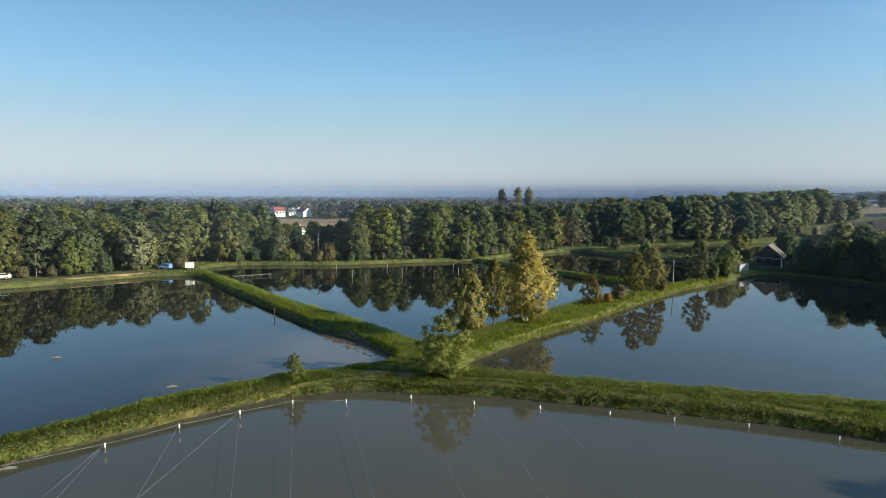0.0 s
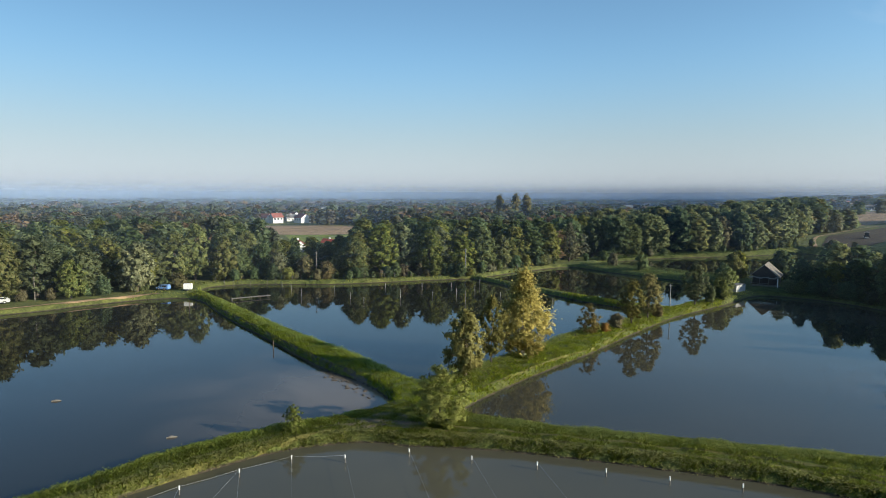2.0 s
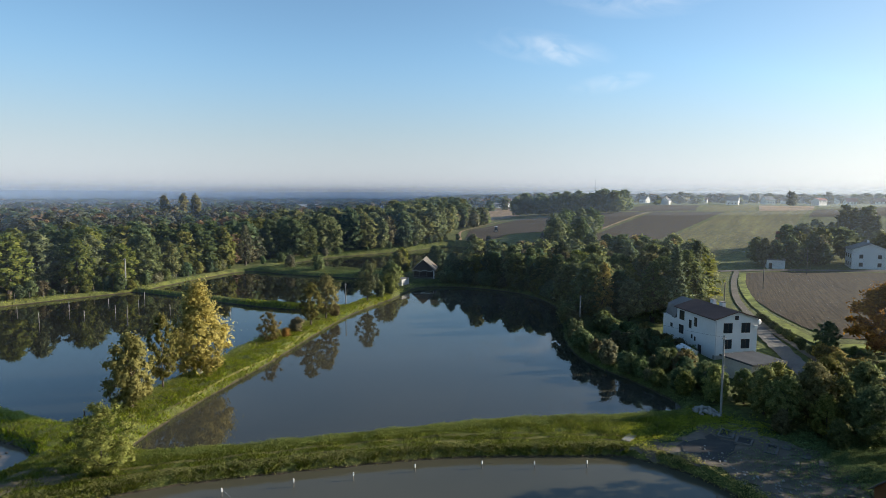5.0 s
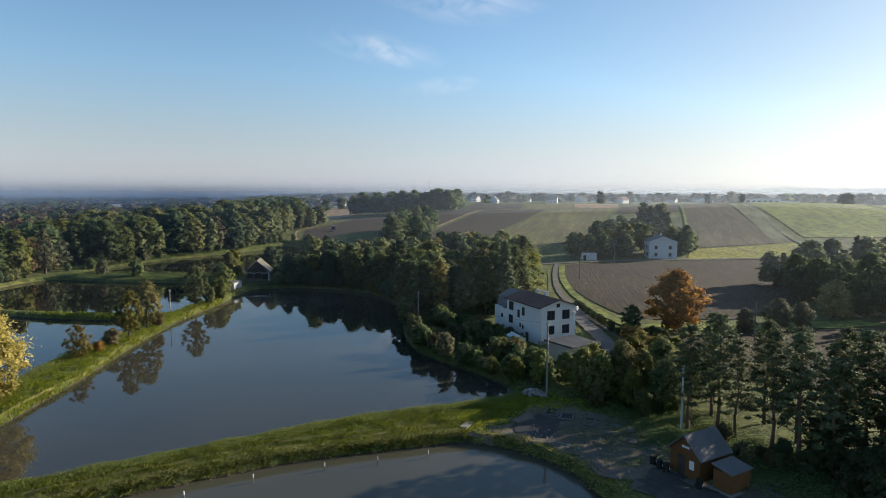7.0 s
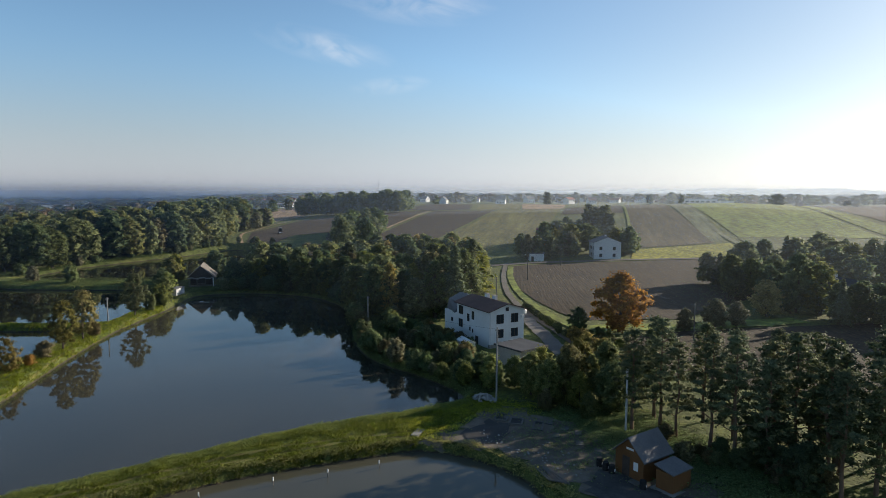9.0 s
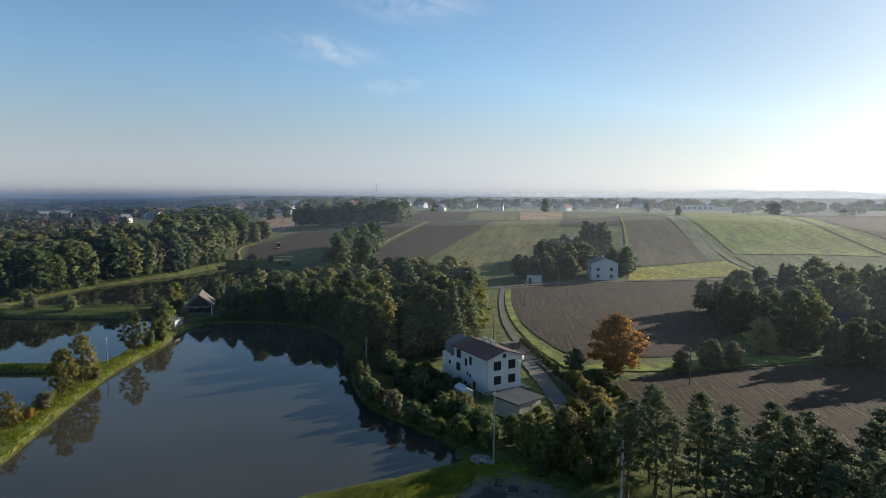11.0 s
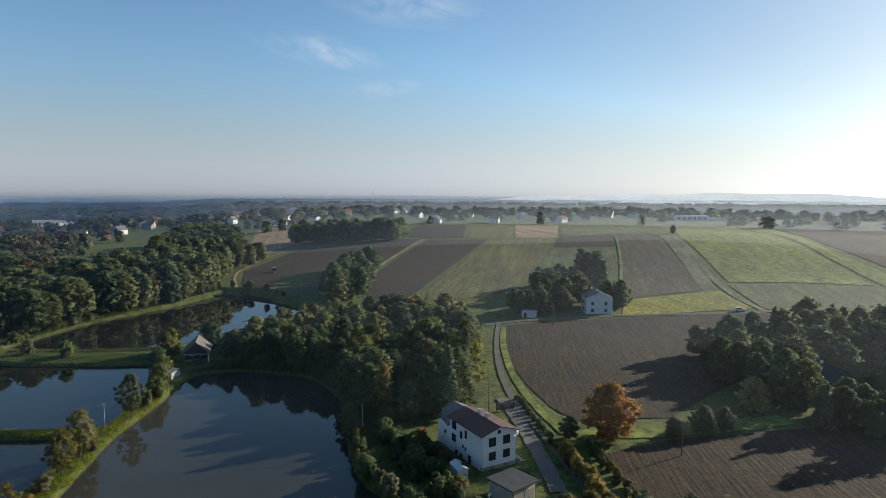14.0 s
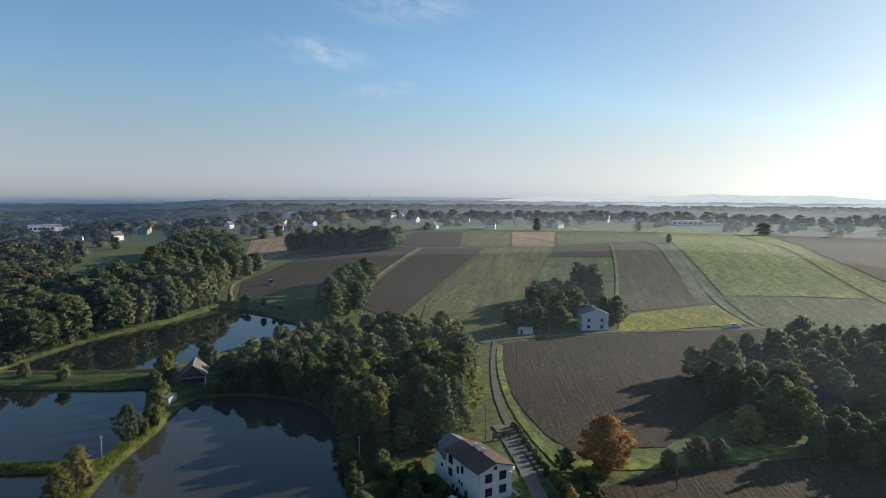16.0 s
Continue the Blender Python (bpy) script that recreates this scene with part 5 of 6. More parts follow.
weeds("weeds", [(-4.5, 79), (-12, 88), (-23, 101), (-35, 116), (-49, 135), (-60, 152)], 0.7, 3000, 0.3, 0.7, M_BLADE, "lush grass on the pond's edge", 5)
weeds("weeds", [(2.5, 79), (9, 88.5), (15, 94.5), (23, 104.5), (36, 115.5), (46, 128.5)], 0.9, 3600, 0.4, 1.1, M_BLADE, "lush weeds on the pond's edge", 6)
weeds("weeds", [(5, 72), (9.5, 78.2), (15.5, 85.2), (24.5, 95), (35.5, 106), (51.5, 121.4), (63, 131)], 0.3, 2000, 0.2, 0.5, M_STRAW, "pale grass at the water's edge", 7)
weeds("weeds", [(52, 216), (58, 205), (70, 190), (80, 180), (90, 178)], 2.2, 900, 0.6, 1.5, M_STRAW, "pale dry reeds on the dike", 8)
weeds("weeds", [(58, 229), (67, 234), (89, 247), (107, 253), (130, 259.5), (160, 272)], 2.2, 8500, 0.6, 1.6, M_DIMWEED, "reeds at the far pond's edge", 9)
weeds("weeds", [(53, 214), (61, 203), (73, 188.5), (82, 179), (88, 176)], 2.4, 8000, 0.3, 1.1, M_DIMWEED, "rough olive growth on the wide dike", 14)
weeds("weeds", [(58, 218), (66, 207.5), (76, 196.5), (85, 188), (92, 182), (97, 178)], 0.8, 4200, 0.4, 1.1, M_DIMWEED, "dark reeds along the dike", 18)
weeds("weeds", [(85, 96), (93, 103), (99.5, 113), (103, 127), (98, 143), (90, 152), (82, 155)], 1.4, 5200, 0.5, 1.5, M_DIMWEED, "rank weeds beneath the overhanging trees", 19)
weeds("weeds", [(70, 52), (73, 62), (77, 74), (84, 86), (92, 98)], 2.6, 7000, 0.3, 1.0, M_DIMWEED, "rank weeds on the slope below the house", 20)
weeds("weeds", [(50, 25), (52, 30), (55, 34), (58, 30), (57, 25), (54, 27)], 2.2, 900, 0.05, 0.3, M_DIMWEED, "sparse grass on the trampled yard", 15)
weeds("weeds", [(59, 12), (61, 20), (63, 27), (66, 30)], 3.2, 6500, 0.3, 1.0, M_DIMWEED, "undergrowth beneath the pines", 16)
weeds("weeds", [(145, 22), (160, 40), (185, 48), (215, 32), (200, 10), (165, 5)], 6.0, 3000, 0.4, 1.2, M_DIMWEED, "undergrowth in the farm's wood", 17)
weeds("weeds", [(62, 47.5), (66, 52), (67.5, 60), (70, 72), (76, 83), (85, 95)], 1.2, 3200, 0.4, 1.1, M_DIMWEED, "rank weeds on the shaded bank", 10)
weeds("weeds", [(49, 43), (54, 44.5), (60, 43), (62, 38)], 1.6, 1500, 0.1, 0.5, M_BLADE, "grass at the yard's edge", 11)
weeds("weeds", [(46.5, 24), (48.6, 30), (49.2, 36), (47.5, 41)], 0.5, 700, 0.1, 0.4, M_STRAW, "ragged grass at the water's edge", 12)

# ---------------------------------------------------------------- buildings


def window(parent, side, at, u, z, w, h, name="window"):
    """A window on a wall: side x or y, the wall's plane at, its middle along the wall u, its sill z."""
    out = -1 if at <= 0.01 else 1
    for nm, mat, depth, grow in (("frame", M_FRAME, 0.05, 0.0), ("pane", M_GLASS, 0.025, -0.07)):
        bm = bmesh.new()
        if nm == "frame":
            for a0, a1, b0, b1 in ((-w / 2, w / 2, 0, 0.08), (-w / 2, w / 2, h - 0.08, h), (-w / 2, -w / 2 + 0.08, 0.08, h - 0.08), (w / 2 - 0.08, w / 2, 0.08, h - 0.08), (-0.03, 0.03, 0.08, h - 0.08)):
                if side == "y":
                    box(bm, u + a0, at, z + b0, u + a1, at + out * depth, z + b1)
                else:
                    box(bm, at, u + a0, z + b0, at + out * depth, u + a1, z + b1)
            top = part(name, bm, mat, parent)
        else:
            if side == "y":
                box(bm, u - w / 2 + 0.06, at, z + 0.06, u + w / 2 - 0.06, at + out * depth, z + h - 0.06)
            else:
                box(bm, at, u - w / 2 + 0.06, z + 0.06, at + out * depth, u + w / 2 - 0.06, z + h - 0.06)
            part(nm, bm, mat, top)
    return top


def gable_walls(parent, w, d, h, rise, mat, name="wall"):
    """The body of a house, w across the gable and d long, with the gables' triangles."""
    bm = bmesh.new()
    pts = [(0, -0.6), (w, -0.6), (w, h), (w / 2, h + rise), (0, h)]
    a = [bm.verts.new((x, 0, z)) for x, z in pts]
    b = [bm.verts.new((x, d, z)) for x, z in pts]
    bm.faces.new(a)
    bm.faces.new(b[::-1])
    for i in range(5):
        bm.faces.new((a[i], b[i], b[(i + 1) % 5], a[(i + 1) % 5]))
    bmesh.ops.recalc_face_normals(bm, faces=bm.faces)
    return part(name, bm, mat, parent)


def gable_roof(parent, w, d, h, rise, mat, over=0.4, thick=0.14, name="roof"):
    """Two slabs that meet at the ridge and overhang the walls."""
    slope = rise / (w / 2)
    bm = bmesh.new()
    prof = [(-over, h - over * slope), (w / 2, h + rise), (w + over, h - over * slope)]
    for (x0, z0), (x1, z1) in zip(prof, prof[1:]):
        v = [bm.verts.new((x, y, z + dz)) for dz in (0.02, thick + 0.02) for y in (-over, d + over) for x, z in ((x0, z0), (x1, z1))]
        for f in ((0, 1, 3, 2), (4, 6, 7, 5), (0, 4, 5, 1), (2, 3, 7, 6), (0, 2, 6, 4), (1, 5, 7, 3)):
            bm.faces.new([v[i] for i in f])
    bmesh.ops.recalc_face_normals(bm, faces=bm.faces)
    return part(name, bm, mat, parent)


def cottage(x, y, turn, w, d, h, rise, wall, roof, label, rows=1, group="village houses", chimney=True, z=None):
    """A plain gabled house with windows on its gable and long sides."""
    ob = empty("house", x, y, gz(x, y) if z is None else z, turn, label, "house", group)
    gable_walls(ob, w, d, h, rise, wall)
    rf = gable_roof(ob, w, d, h, rise, roof)
    if chimney:
        boxed("chimney", w / 2 - 0.3, d * 0.4, h + rise - 0.6, w / 2 + 0.3, d * 0.4 + 0.6, h + rise + 0.8, M_PLASTER, rf)
    for k in range(rows):
        zz0 = 0.9 + k * 2.7
        for u in np.linspace(w * 0.25, w * 0.75, 2):
            window(ob, "y", 0.0, float(u), zz0, 1.1, 1.3)
        for u in np.linspace(d * 0.2, d * 0.8, 3):
            window(ob, "x", 0.0, float(u), zz0, 1.1, 1.3)
    return ob


# the white house between the pond and the lane; its gable faces the yard
house = empty("house", 83.5, 58.5, 0.95, -21.7, "white two-storey house with a low brown roof", "house")
gable_walls(house, 7.2, 11.2, 6.5, 1.1, M_PLASTER)
roof = gable_roof(house, 7.2, 11.2, 6.5, 1.1, M_ROOFBROWN, 0.45, 0.16)
bm = bmesh.new()
box(bm, 0.0, 11.2, -0.6, 7.0, 15.8, 4.5)
part("annex", bm, M_PLASTER, house)
bm = bmesh.new()
prof = [(-0.25, 4.4), (1.0, 6.4), (3.6, 7.55), (6.2, 6.4), (7.4, 4.4)]
a = [bm.verts.new((px, 11.2 + 0.46, pz)) for px, pz in prof]
b = [bm.verts.new((px + (0.9 if i == 0 else -0.9 if i == 4 else 0), 16.1, pz - (0.1 if 0 < i < 4 else 0))) for i, (px, pz) in enumerate(prof)]
for i in range(4):
    bm.faces.new((a[i], b[i], b[i + 1], a[i + 1]))
bm.faces.new(a[::-1])
bm.faces.new(b)
bm.faces.new((a[0], a[4], b[4], b[0]))
bmesh.ops.recalc_face_normals(bm, faces=bm.faces)
part("annex_roof", bm, M_ROOFGREY, house, "grey hipped slate roof")
bm = bmesh.new()
box(bm, -0.03, -0.03, -0.7, 7.23, 0.4, 0.75)
part("plinth", bm, M_PLINTH, house, "bare grey plinth")
for u, z, w, hgt in ((2.15, 1.75, 1.45, 1.5), (5.2, 1.75, 1.45, 1.5), (2.15, 4.25, 1.5, 1.6), (5.2, 4.25, 1.5, 1.6), (3.6, 6.35, 0.65, 0.65), (2.1, 0.25, 0.8, 0.4), (5.1, 0.25, 0.8, 0.4)):
    window(house, "y", 0.0, u, z, w, hgt)
for u, z, w, hgt in ((9.6, 4.5, 1.5, 1.6), (7.0, 3.6, 0.75, 1.4), (5.4, 4.2, 0.8, 1.5), (9.7, 2.1, 1.4, 1.5), (6.4, 2.0, 0.45, 0.7), (5.5, 1.8, 0.45, 0.7), (12.9, 2.6, 0.7, 0.7), (8.7, 0.1, 0.9, 0.7), (7.1, 0.0, 0.9, 0.7)):
    window(house, "x", 0.0, u, z, w, hgt)
boxed("door", -0.06, 3.6, -0.4, 0.0, 4.5, 1.5, M_FRAME, house, "dark wooden basement door")
for cy in (4.3, 6.8):
    ch = boxed("chimney", 3.9, cy, 6.9, 4.45, cy + 0.9, 8.3, M_PLASTER, house, "white plastered chimney")
    boxed("cap", 3.82, cy - 0.08, 8.3, 4.53, cy + 0.98, 8.4, M_CONCRETE, ch)
bm = bmesh.new()
bmesh.ops.create_cone(bm, cap_ends=True, segments=16, radius1=0.45, radius2=0.3, depth=0.12, matrix=pose(7.15, -0.55, 6.0, 90, 0, 15))
part("satellite_dish", bm, M_WHITE, house, "white satellite dish")
boxed("air_unit", 6.5, -0.35, 4.95, 7.1, -0.03, 5.4, M_WHITE, house, "white air conditioner unit", 0.03)
bm = bmesh.new()
tube(bm, [(0.08, -0.1, 0.2), (0.08, -0.1, 6.3)], [0.05, 0.05], 6)
part("downpipe", bm, M_METAL, house)
boxed("terrace", 7.2, 0.2, -0.6, 9.6, 9.0, 0.1, M_CONCRETE, house, "pale paved terrace")

garage = empty("garage", 77.3, 53.0, 1.1, -12.0, "low plastered garage with a flat dark roof", "garage")
boxed("wall", 0.2, -5.3, -0.5, 5.4, -0.2, 2.7, M_PLINTH2, garage)
boxed("roof", -0.2, -5.8, 2.7, 5.9, 0.2, 2.95, M_ROOFDARK, garage, "flat dark brown roof")
boxed("garage_door", 3.0, -5.36, -0.4, 5.2, -5.3, 1.9, M_PLINTH, garage)
boxed("garage_door", 0.5, -5.36, -0.4, 2.7, -5.3, 1.9, M_PLINTH, garage)

shedw = empty("greenhouse", 78.6, 60.0, 1.1, -28.0, "small white greenhouse with a translucent roof", "greenhouse")
gable_walls(shedw, 1.9, 3.4, 1.5, 0.5, M_WHITE)
gable_roof(shedw, 1.9, 3.4, 1.5, 0.5, M_WHITE, 0.1, 0.06)

# the wooden cabin and its shed
cab = empty("cabin", 56.26, 18.58, 1.05, 74.5, "brown wooden cabin with a steep grey roof", "cabin")
gable_walls(cab, 3.1, 3.8, 2.3, 1.5, M_WOODBROWN)
gable_roof(cab, 3.1, 3.8, 2.3, 1.5, M_ROOFGREY, 0.35, 0.1)
boxed("window", 0.55, 3.8, 0.9, 1.05, 3.85, 1.7, M_WHITE, cab, "pale window in the gable front")
boxed("door", 1.5, 3.8, 0.0, 2.3, 3.85, 1.95, M_FRAME, cab, "dark wooden door")
boxed("sign", 1.1, 3.8, 2.65, 1.9, 3.84, 2.85, M_WHITE, cab, "pale board with unreadable writing")
for k in range(12):
    boxed("log", -0.03, 3.8, 0.05 + k * 0.19, 3.13, 3.83, 0.19 + k * 0.19, M_WOODBROWN, cab)
    boxed("log", -0.03, -0.02, 0.05 + k * 0.19, 0.0, 3.79, 0.19 + k * 0.19, M_WOODBROWN, cab)
boxed("porch_deck", 0.0, 3.86, -0.1, 3.1, 4.7, 0.08, M_WOODGREY, cab, "grey plank porch")
shed = empty("shed", 52.2, 16.8, 1.05, 74.5, "small brown wooden shed with a grey roof", "shed")
boxed("wall", 0.0, -2.7, 0.0, 1.7, 0.0, 1.75, M_WOODBROWN, shed)
bm = bmesh.new()
v = box(bm, -0.15, -2.85, 1.77, 1.85, 0.15, 1.87)
for q in v:
    q.co.z += 0.18 * q.co.x
part("roof", bm, M_ROOFGREY, shed)
boxed("slab", -0.35, -3.2, -0.2, 2.0, 0.4, 0.06, M_CONCRETE, shed, "pale concrete slab")


def barrel(x, y, label):
    ob = empty("barrel", x, y, gz(x, y), 0, label, "barrel", "barrels by the cabin")
    bm = bmesh.new()
    prof = [(0.27, 0.0), (0.29, 0.05), (0.31, 0.28), (0.29, 0.3), (0.31, 0.32), (0.31, 0.58), (0.29, 0.6), (0.31, 0.62), (0.29, 0.86), (0.27, 0.9)]
    rings = [[bm.verts.new((r0 * math.cos(k * math.pi / 6), r0 * math.sin(k * math.pi / 6), z0)) for k in range(12)] for r0, z0 in prof]
    for p0, p1 in zip(rings, rings[1:]):
        for k in range(12):
            bm.faces.new((p0[k], p0[(k + 1) % 12], p1[(k + 1) % 12], p1[k]))
    bm.faces.new(rings[-1])
    part("drum", bm, M_RUBBER, ob)
    boxed("label_plate", -0.1, -0.325, 0.35, 0.1, -0.3, 0.55, M_WHITE, ob, "white blank label")


for bx, by in ((53.0, 23.4), (52.6, 22.6), (51.6, 19.2), (53.6, 24.3)):
    barrel(bx, by, "black plastic drum beside the cabin")

# the boathouse at the far end of the carp pond, and the grey hut on its bank
boat = empty("boathouse", 83.2, 158.5, 1.0, -70.0, "grey wooden boathouse with an open front", "boathouse")
boat.matrix_basis = pose(85.2, 164.2, 1.0, 0, 0, -34)
gable_roof(boat, 6.6, 9.5, 2.8, 3.0, M_WOODGREY, 0.5, 0.16)
bm = bmesh.new()
a = [bm.verts.new(p) for p in ((0, 0.05, 2.8), (6.6, 0.05, 2.8), (3.3, 0.05, 5.75))]
b = [bm.verts.new((q.co.x, 0.15, q.co.z)) for q in a]
bm.faces.new(a), bm.faces.new(b[::-1])
for i in range(3):
    bm.faces.new((a[i], b[i], b[(i + 1) % 3], a[(i + 1) % 3]))
part("gable", bm, M_FRAME, boat, "dark boarded gable")
for k in range(9):
    px, dip = k * 0.78 - 0.2, 0.16 * math.sin(k * 1.7)
    bm = bmesh.new()
    box(bm, px, -0.75, 2.3 + dip, px + 0.8, -0.5, 2.62 + dip)
    part("awning", bm, M_CONCRETE, boat, "pale ragged awning over the front")
boxed("corner_post", 6.5, -0.5, -0.3, 6.75, -0.25, 2.6, M_WHITE, boat, "white corner post")
boxed("back_wall", 0.1, 3.5, -0.3, 6.5, 3.7, 2.9, M_FRAME, boat, "dark inner wall")
for px in (0.1, 2.2, 4.4, 6.5):
    for py in (0.1, 9.2):
        bm = bmesh.new()
        tube(bm, [(px, py, -0.4), (px, py, 2.9)], [0.12, 0.11], 6)
        part("post", bm, M_WOODGREY, boat)
boxed("rail", 0.1, 0.05, 0.7, 4.4, 0.15, 0.85, M_WOODGREY, boat)
for px in np.arange(0.3, 6.4, 0.85):
    bm = bmesh.new()
    box(bm, float(px), -0.2, -0.05, float(px) + 0.78, 3.4, 0.08)
    part("plank", bm, M_WOODGREY, boat)
hut = empty("hut", 75.2, 151.6, 0.9, 34, "pale grey corrugated hut on the bank", "hut")
boxed("body", 0, 0, 0.15, 4.2, 2.0, 1.9, M_METAL, hut, bevel=0.03)
boxed("roof", -0.15, -0.15, 1.9, 4.35, 2.15, 2.0, M_ROOFGREY, hut)
for px in np.arange(0.2, 4.1, 0.4):
    boxed("rib", float(px), -0.04, 0.25, float(px) + 0.08, 0.0, 1.85, M_METAL, hut)

# the white house up the road, its neighbours and a shed
cottage(219, 104, -52, 10.4, 9.0, 6.6, 2.0, M_PLASTER, M_ROOFGREY, "white three-storey house by the country road", 2, "houses by the road")
ob = empty("shed", 199, 121, gz(200, 120), -52, "small white flat-roofed outbuilding", "shed")
boxed("wall", 0, 0, -0.5, 5.5, 4.5, 2.9, M_PLASTER, ob)
boxed("roof", -0.25, -0.25, 2.9, 5.75, 4.75, 3.1, M_ROOFGREY, ob)
boxed("door", 0.6, -0.05, -0.3, 1.6, 0.0, 1.9, M_FRAME, ob)
window(ob, "x", 0.0, 2.4, 1.2, 1.0, 1.0)
cottage(252, 138, 30, 8, 10, 3.4, 3.4, M_PLASTER, M_ROOFRED2, "house with a dull red roof among trees", 1, "houses by the road")
cottage(276, 124, 10, 7, 8, 3.2, 3.0, M_PLASTER, M_ROOFRED, "house with a red roof among trees", 1, "houses by the road")
cottage(168, 17, -38, 9, 15, 3.0, 3.6, M_WOODGREY, M_ROOFDARK, "grey-roofed farmhouse hidden among trees", 1, "farm")
cottage(-57.0, 234, 35, 5, 6, 4.6, 1.8, M_PLASTER, M_ROOFRED, "white house with a bright red roof", 1, "houses behind the wood")
cottage(-48, 262, 60, 5, 6, 2.8, 2.2, M_PLASTER, M_ROOFRED, "small white house with an orange roof", 1, "houses behind the wood")
rh = random.Random(21)
for x, y in ((-132, 558), (-172, 583), (-253, 572), (-138, 575), (-165, 600), (-243, 600), (-242, 500), (-215, 640), (-120, 640), (-185, 690), (-90, 720), (-280, 700), (-60, 640), (-150, 800), (-30, 830), (100, 900), (180, 980), (-240, 900)):
    big = rh.random()
    cottage(x, y, rh.uniform(0, 180), rh.uniform(7, 9.5), rh.uniform(9, 12.5), rh.uniform(2.8, 4.4), rh.uniform(2.2, 3.4), rh.choice((M_PLASTER, M_PLASTER, M_WHITE, M_CREAM)), rh.choice((M_ROOFRED, M_ROOFGREY, M_ROOFBROWN, M_ROOFRED2)), "village house with pale walls beyond the woods", 1, "village houses beyond the woods")
for x, y in HILL_HOUSES:
    wl = M_PLASTER if (x, y) == (573, 382) else rh.choice((M_PLASTER, M_CREAM, M_WHITE, M_PLINTH))
    cottage(x, y, rh.uniform(0, 180), rh.uniform(8, 11), rh.uniform(10, 15), rh.uniform(3.2, 6.0), rh.uniform(3.0, 4.5), wl, rh.choice((M_ROOFGREY, M_ROOFGREY, M_ROOFBROWN, M_ROOFRED2)), "village house on the hill's far side", 1, "village houses on the hill")


def village_house(x, y, turn, w, d, h, rise, wall, roof, label, group):
    """A plain gabled house far off, with a chimney and windows on its long sides."""
    ob = empty("house", x, y, float(hills(x, y)), turn, label, "house", group)
    gable_walls(ob, w, d, h, rise, wall)
    rf = gable_roof(ob, w, d, h, rise, roof, 0.5, 0.2)
    boxed("chimney", w / 2 - 0.4, d * 0.4, h + rise - 0.6, w / 2 + 0.4, d * 0.4 + 0.8, h + rise + 1.0, M_PLINTH, rf)
    for at in (-0.05, w):
        for u in (d * 0.18, d * 0.5, d * 0.82):
            boxed("window", at, u - 0.8, h - 2.3, at + 0.05, u + 0.8, h - 0.8, M_GLASS, ob)


for places, group, label in ((VALLEY_HOUSES, "houses of the valley village", "pale village house among gardens and trees"), (TOWN_HOUSES, "houses of the far town", "pale house in the hazy far town")):
    for x, y in places:
        village_house(x, y, rh.uniform(0, 180), rh.uniform(7, 10), rh.uniform(8, 14), rh.uniform(3.2, 5.6), rh.uniform(2.0, 3.6), rh.choice((M_PLASTER, M_WHITE, M_WHITE, M_CREAM)), rh.choice((M_ROOFRED2, M_ROOFGREY, M_ROOFBROWN, M_ROOFRED2)), label, group)


def hall(x, y, turn, w, d, h, label):
    ob = empty("hall", x, y, gz(x, y), turn, label, "industrial hall", "white halls")
    boxed("wall", 0, 0, -1, w, d, h, M_WHITE, ob)
    boxed("roof", -0.3, -0.3, h, w + 0.3, d + 0.3, h + 0.5, M_METAL, ob)
    boxed("annex", w, d * 0.2, -1, w + w * 0.5, d * 0.8, h * 0.6, M_WHITE, ob)
    for k in range(6):
        window(ob, "y", 0.0, w * (k + 0.7) / 6.5, h * 0.3, w / 10, h * 0.35)


hall(305, 1010, -17, 34, 22, 9, "long white industrial hall beyond the woods")
hall(340, 1065, -17, 26, 18, 7, "white industrial hall beyond the woods")
hall(-150, 760, 10, 40, 18, 8, "long white building beyond the woods")
hall(-128, 620, 8, 26, 12, 6, "long white flat-roofed block beyond the woods")
hall(-98, 646, 8, 24, 12, 5.5, "white flat-roofed block beyond the woods")
hall(812, 262, -62, 42, 16, 6, "long low farm hall on the hill")

# the radio mast on the skyline
bm = bmesh.new()
for k in range(3):
    an = k * 2.094
    tube(bm, [(1.2 * math.cos(an), 1.2 * math.sin(an), 0), (0.3 * math.cos(an), 0.3 * math.sin(an), 42)], [0.16, 0.1], 5)
for z in np.arange(3, 42, 3):
    q = 1.2 - 0.9 * z / 42
    for k in range(3):
        a0, a1 = k * 2.094, (k + 1) * 2.094
        tube(bm, [(q * math.cos(a0), q * math.sin(a0), z), (q * math.cos(a1), q * math.sin(a1), z + 1.5)], [0.06, 0.06], 4)
mast = empty("mast", 855, 873, gz(855, 873), 0, "tall thin lattice radio mast on the skyline", "mast")
part("lattice", bm, M_METAL, mast)

# ---------------------------------------------------------------- poles, posts and lines


def pole(x, y, h, mat, label, r=0.13, z=None):
    ob = empty("pole", x, y, gz(x, y) if z is None else z, 0, label, "pole")
    bm = bmesh.new()
    tube(bm, [(0, 0, -0.4), (0, 0, h * 0.5), (0.02, 0.01, h)], [r, r * 0.9, r * 0.75], 8)
    part("shaft", bm, mat, ob)
    bm = bmesh.new()
    box(bm, -0.35, -0.05, h - 0.35, 0.35, 0.05, h - 0.25)
    part("crossarm", bm, mat, ob)


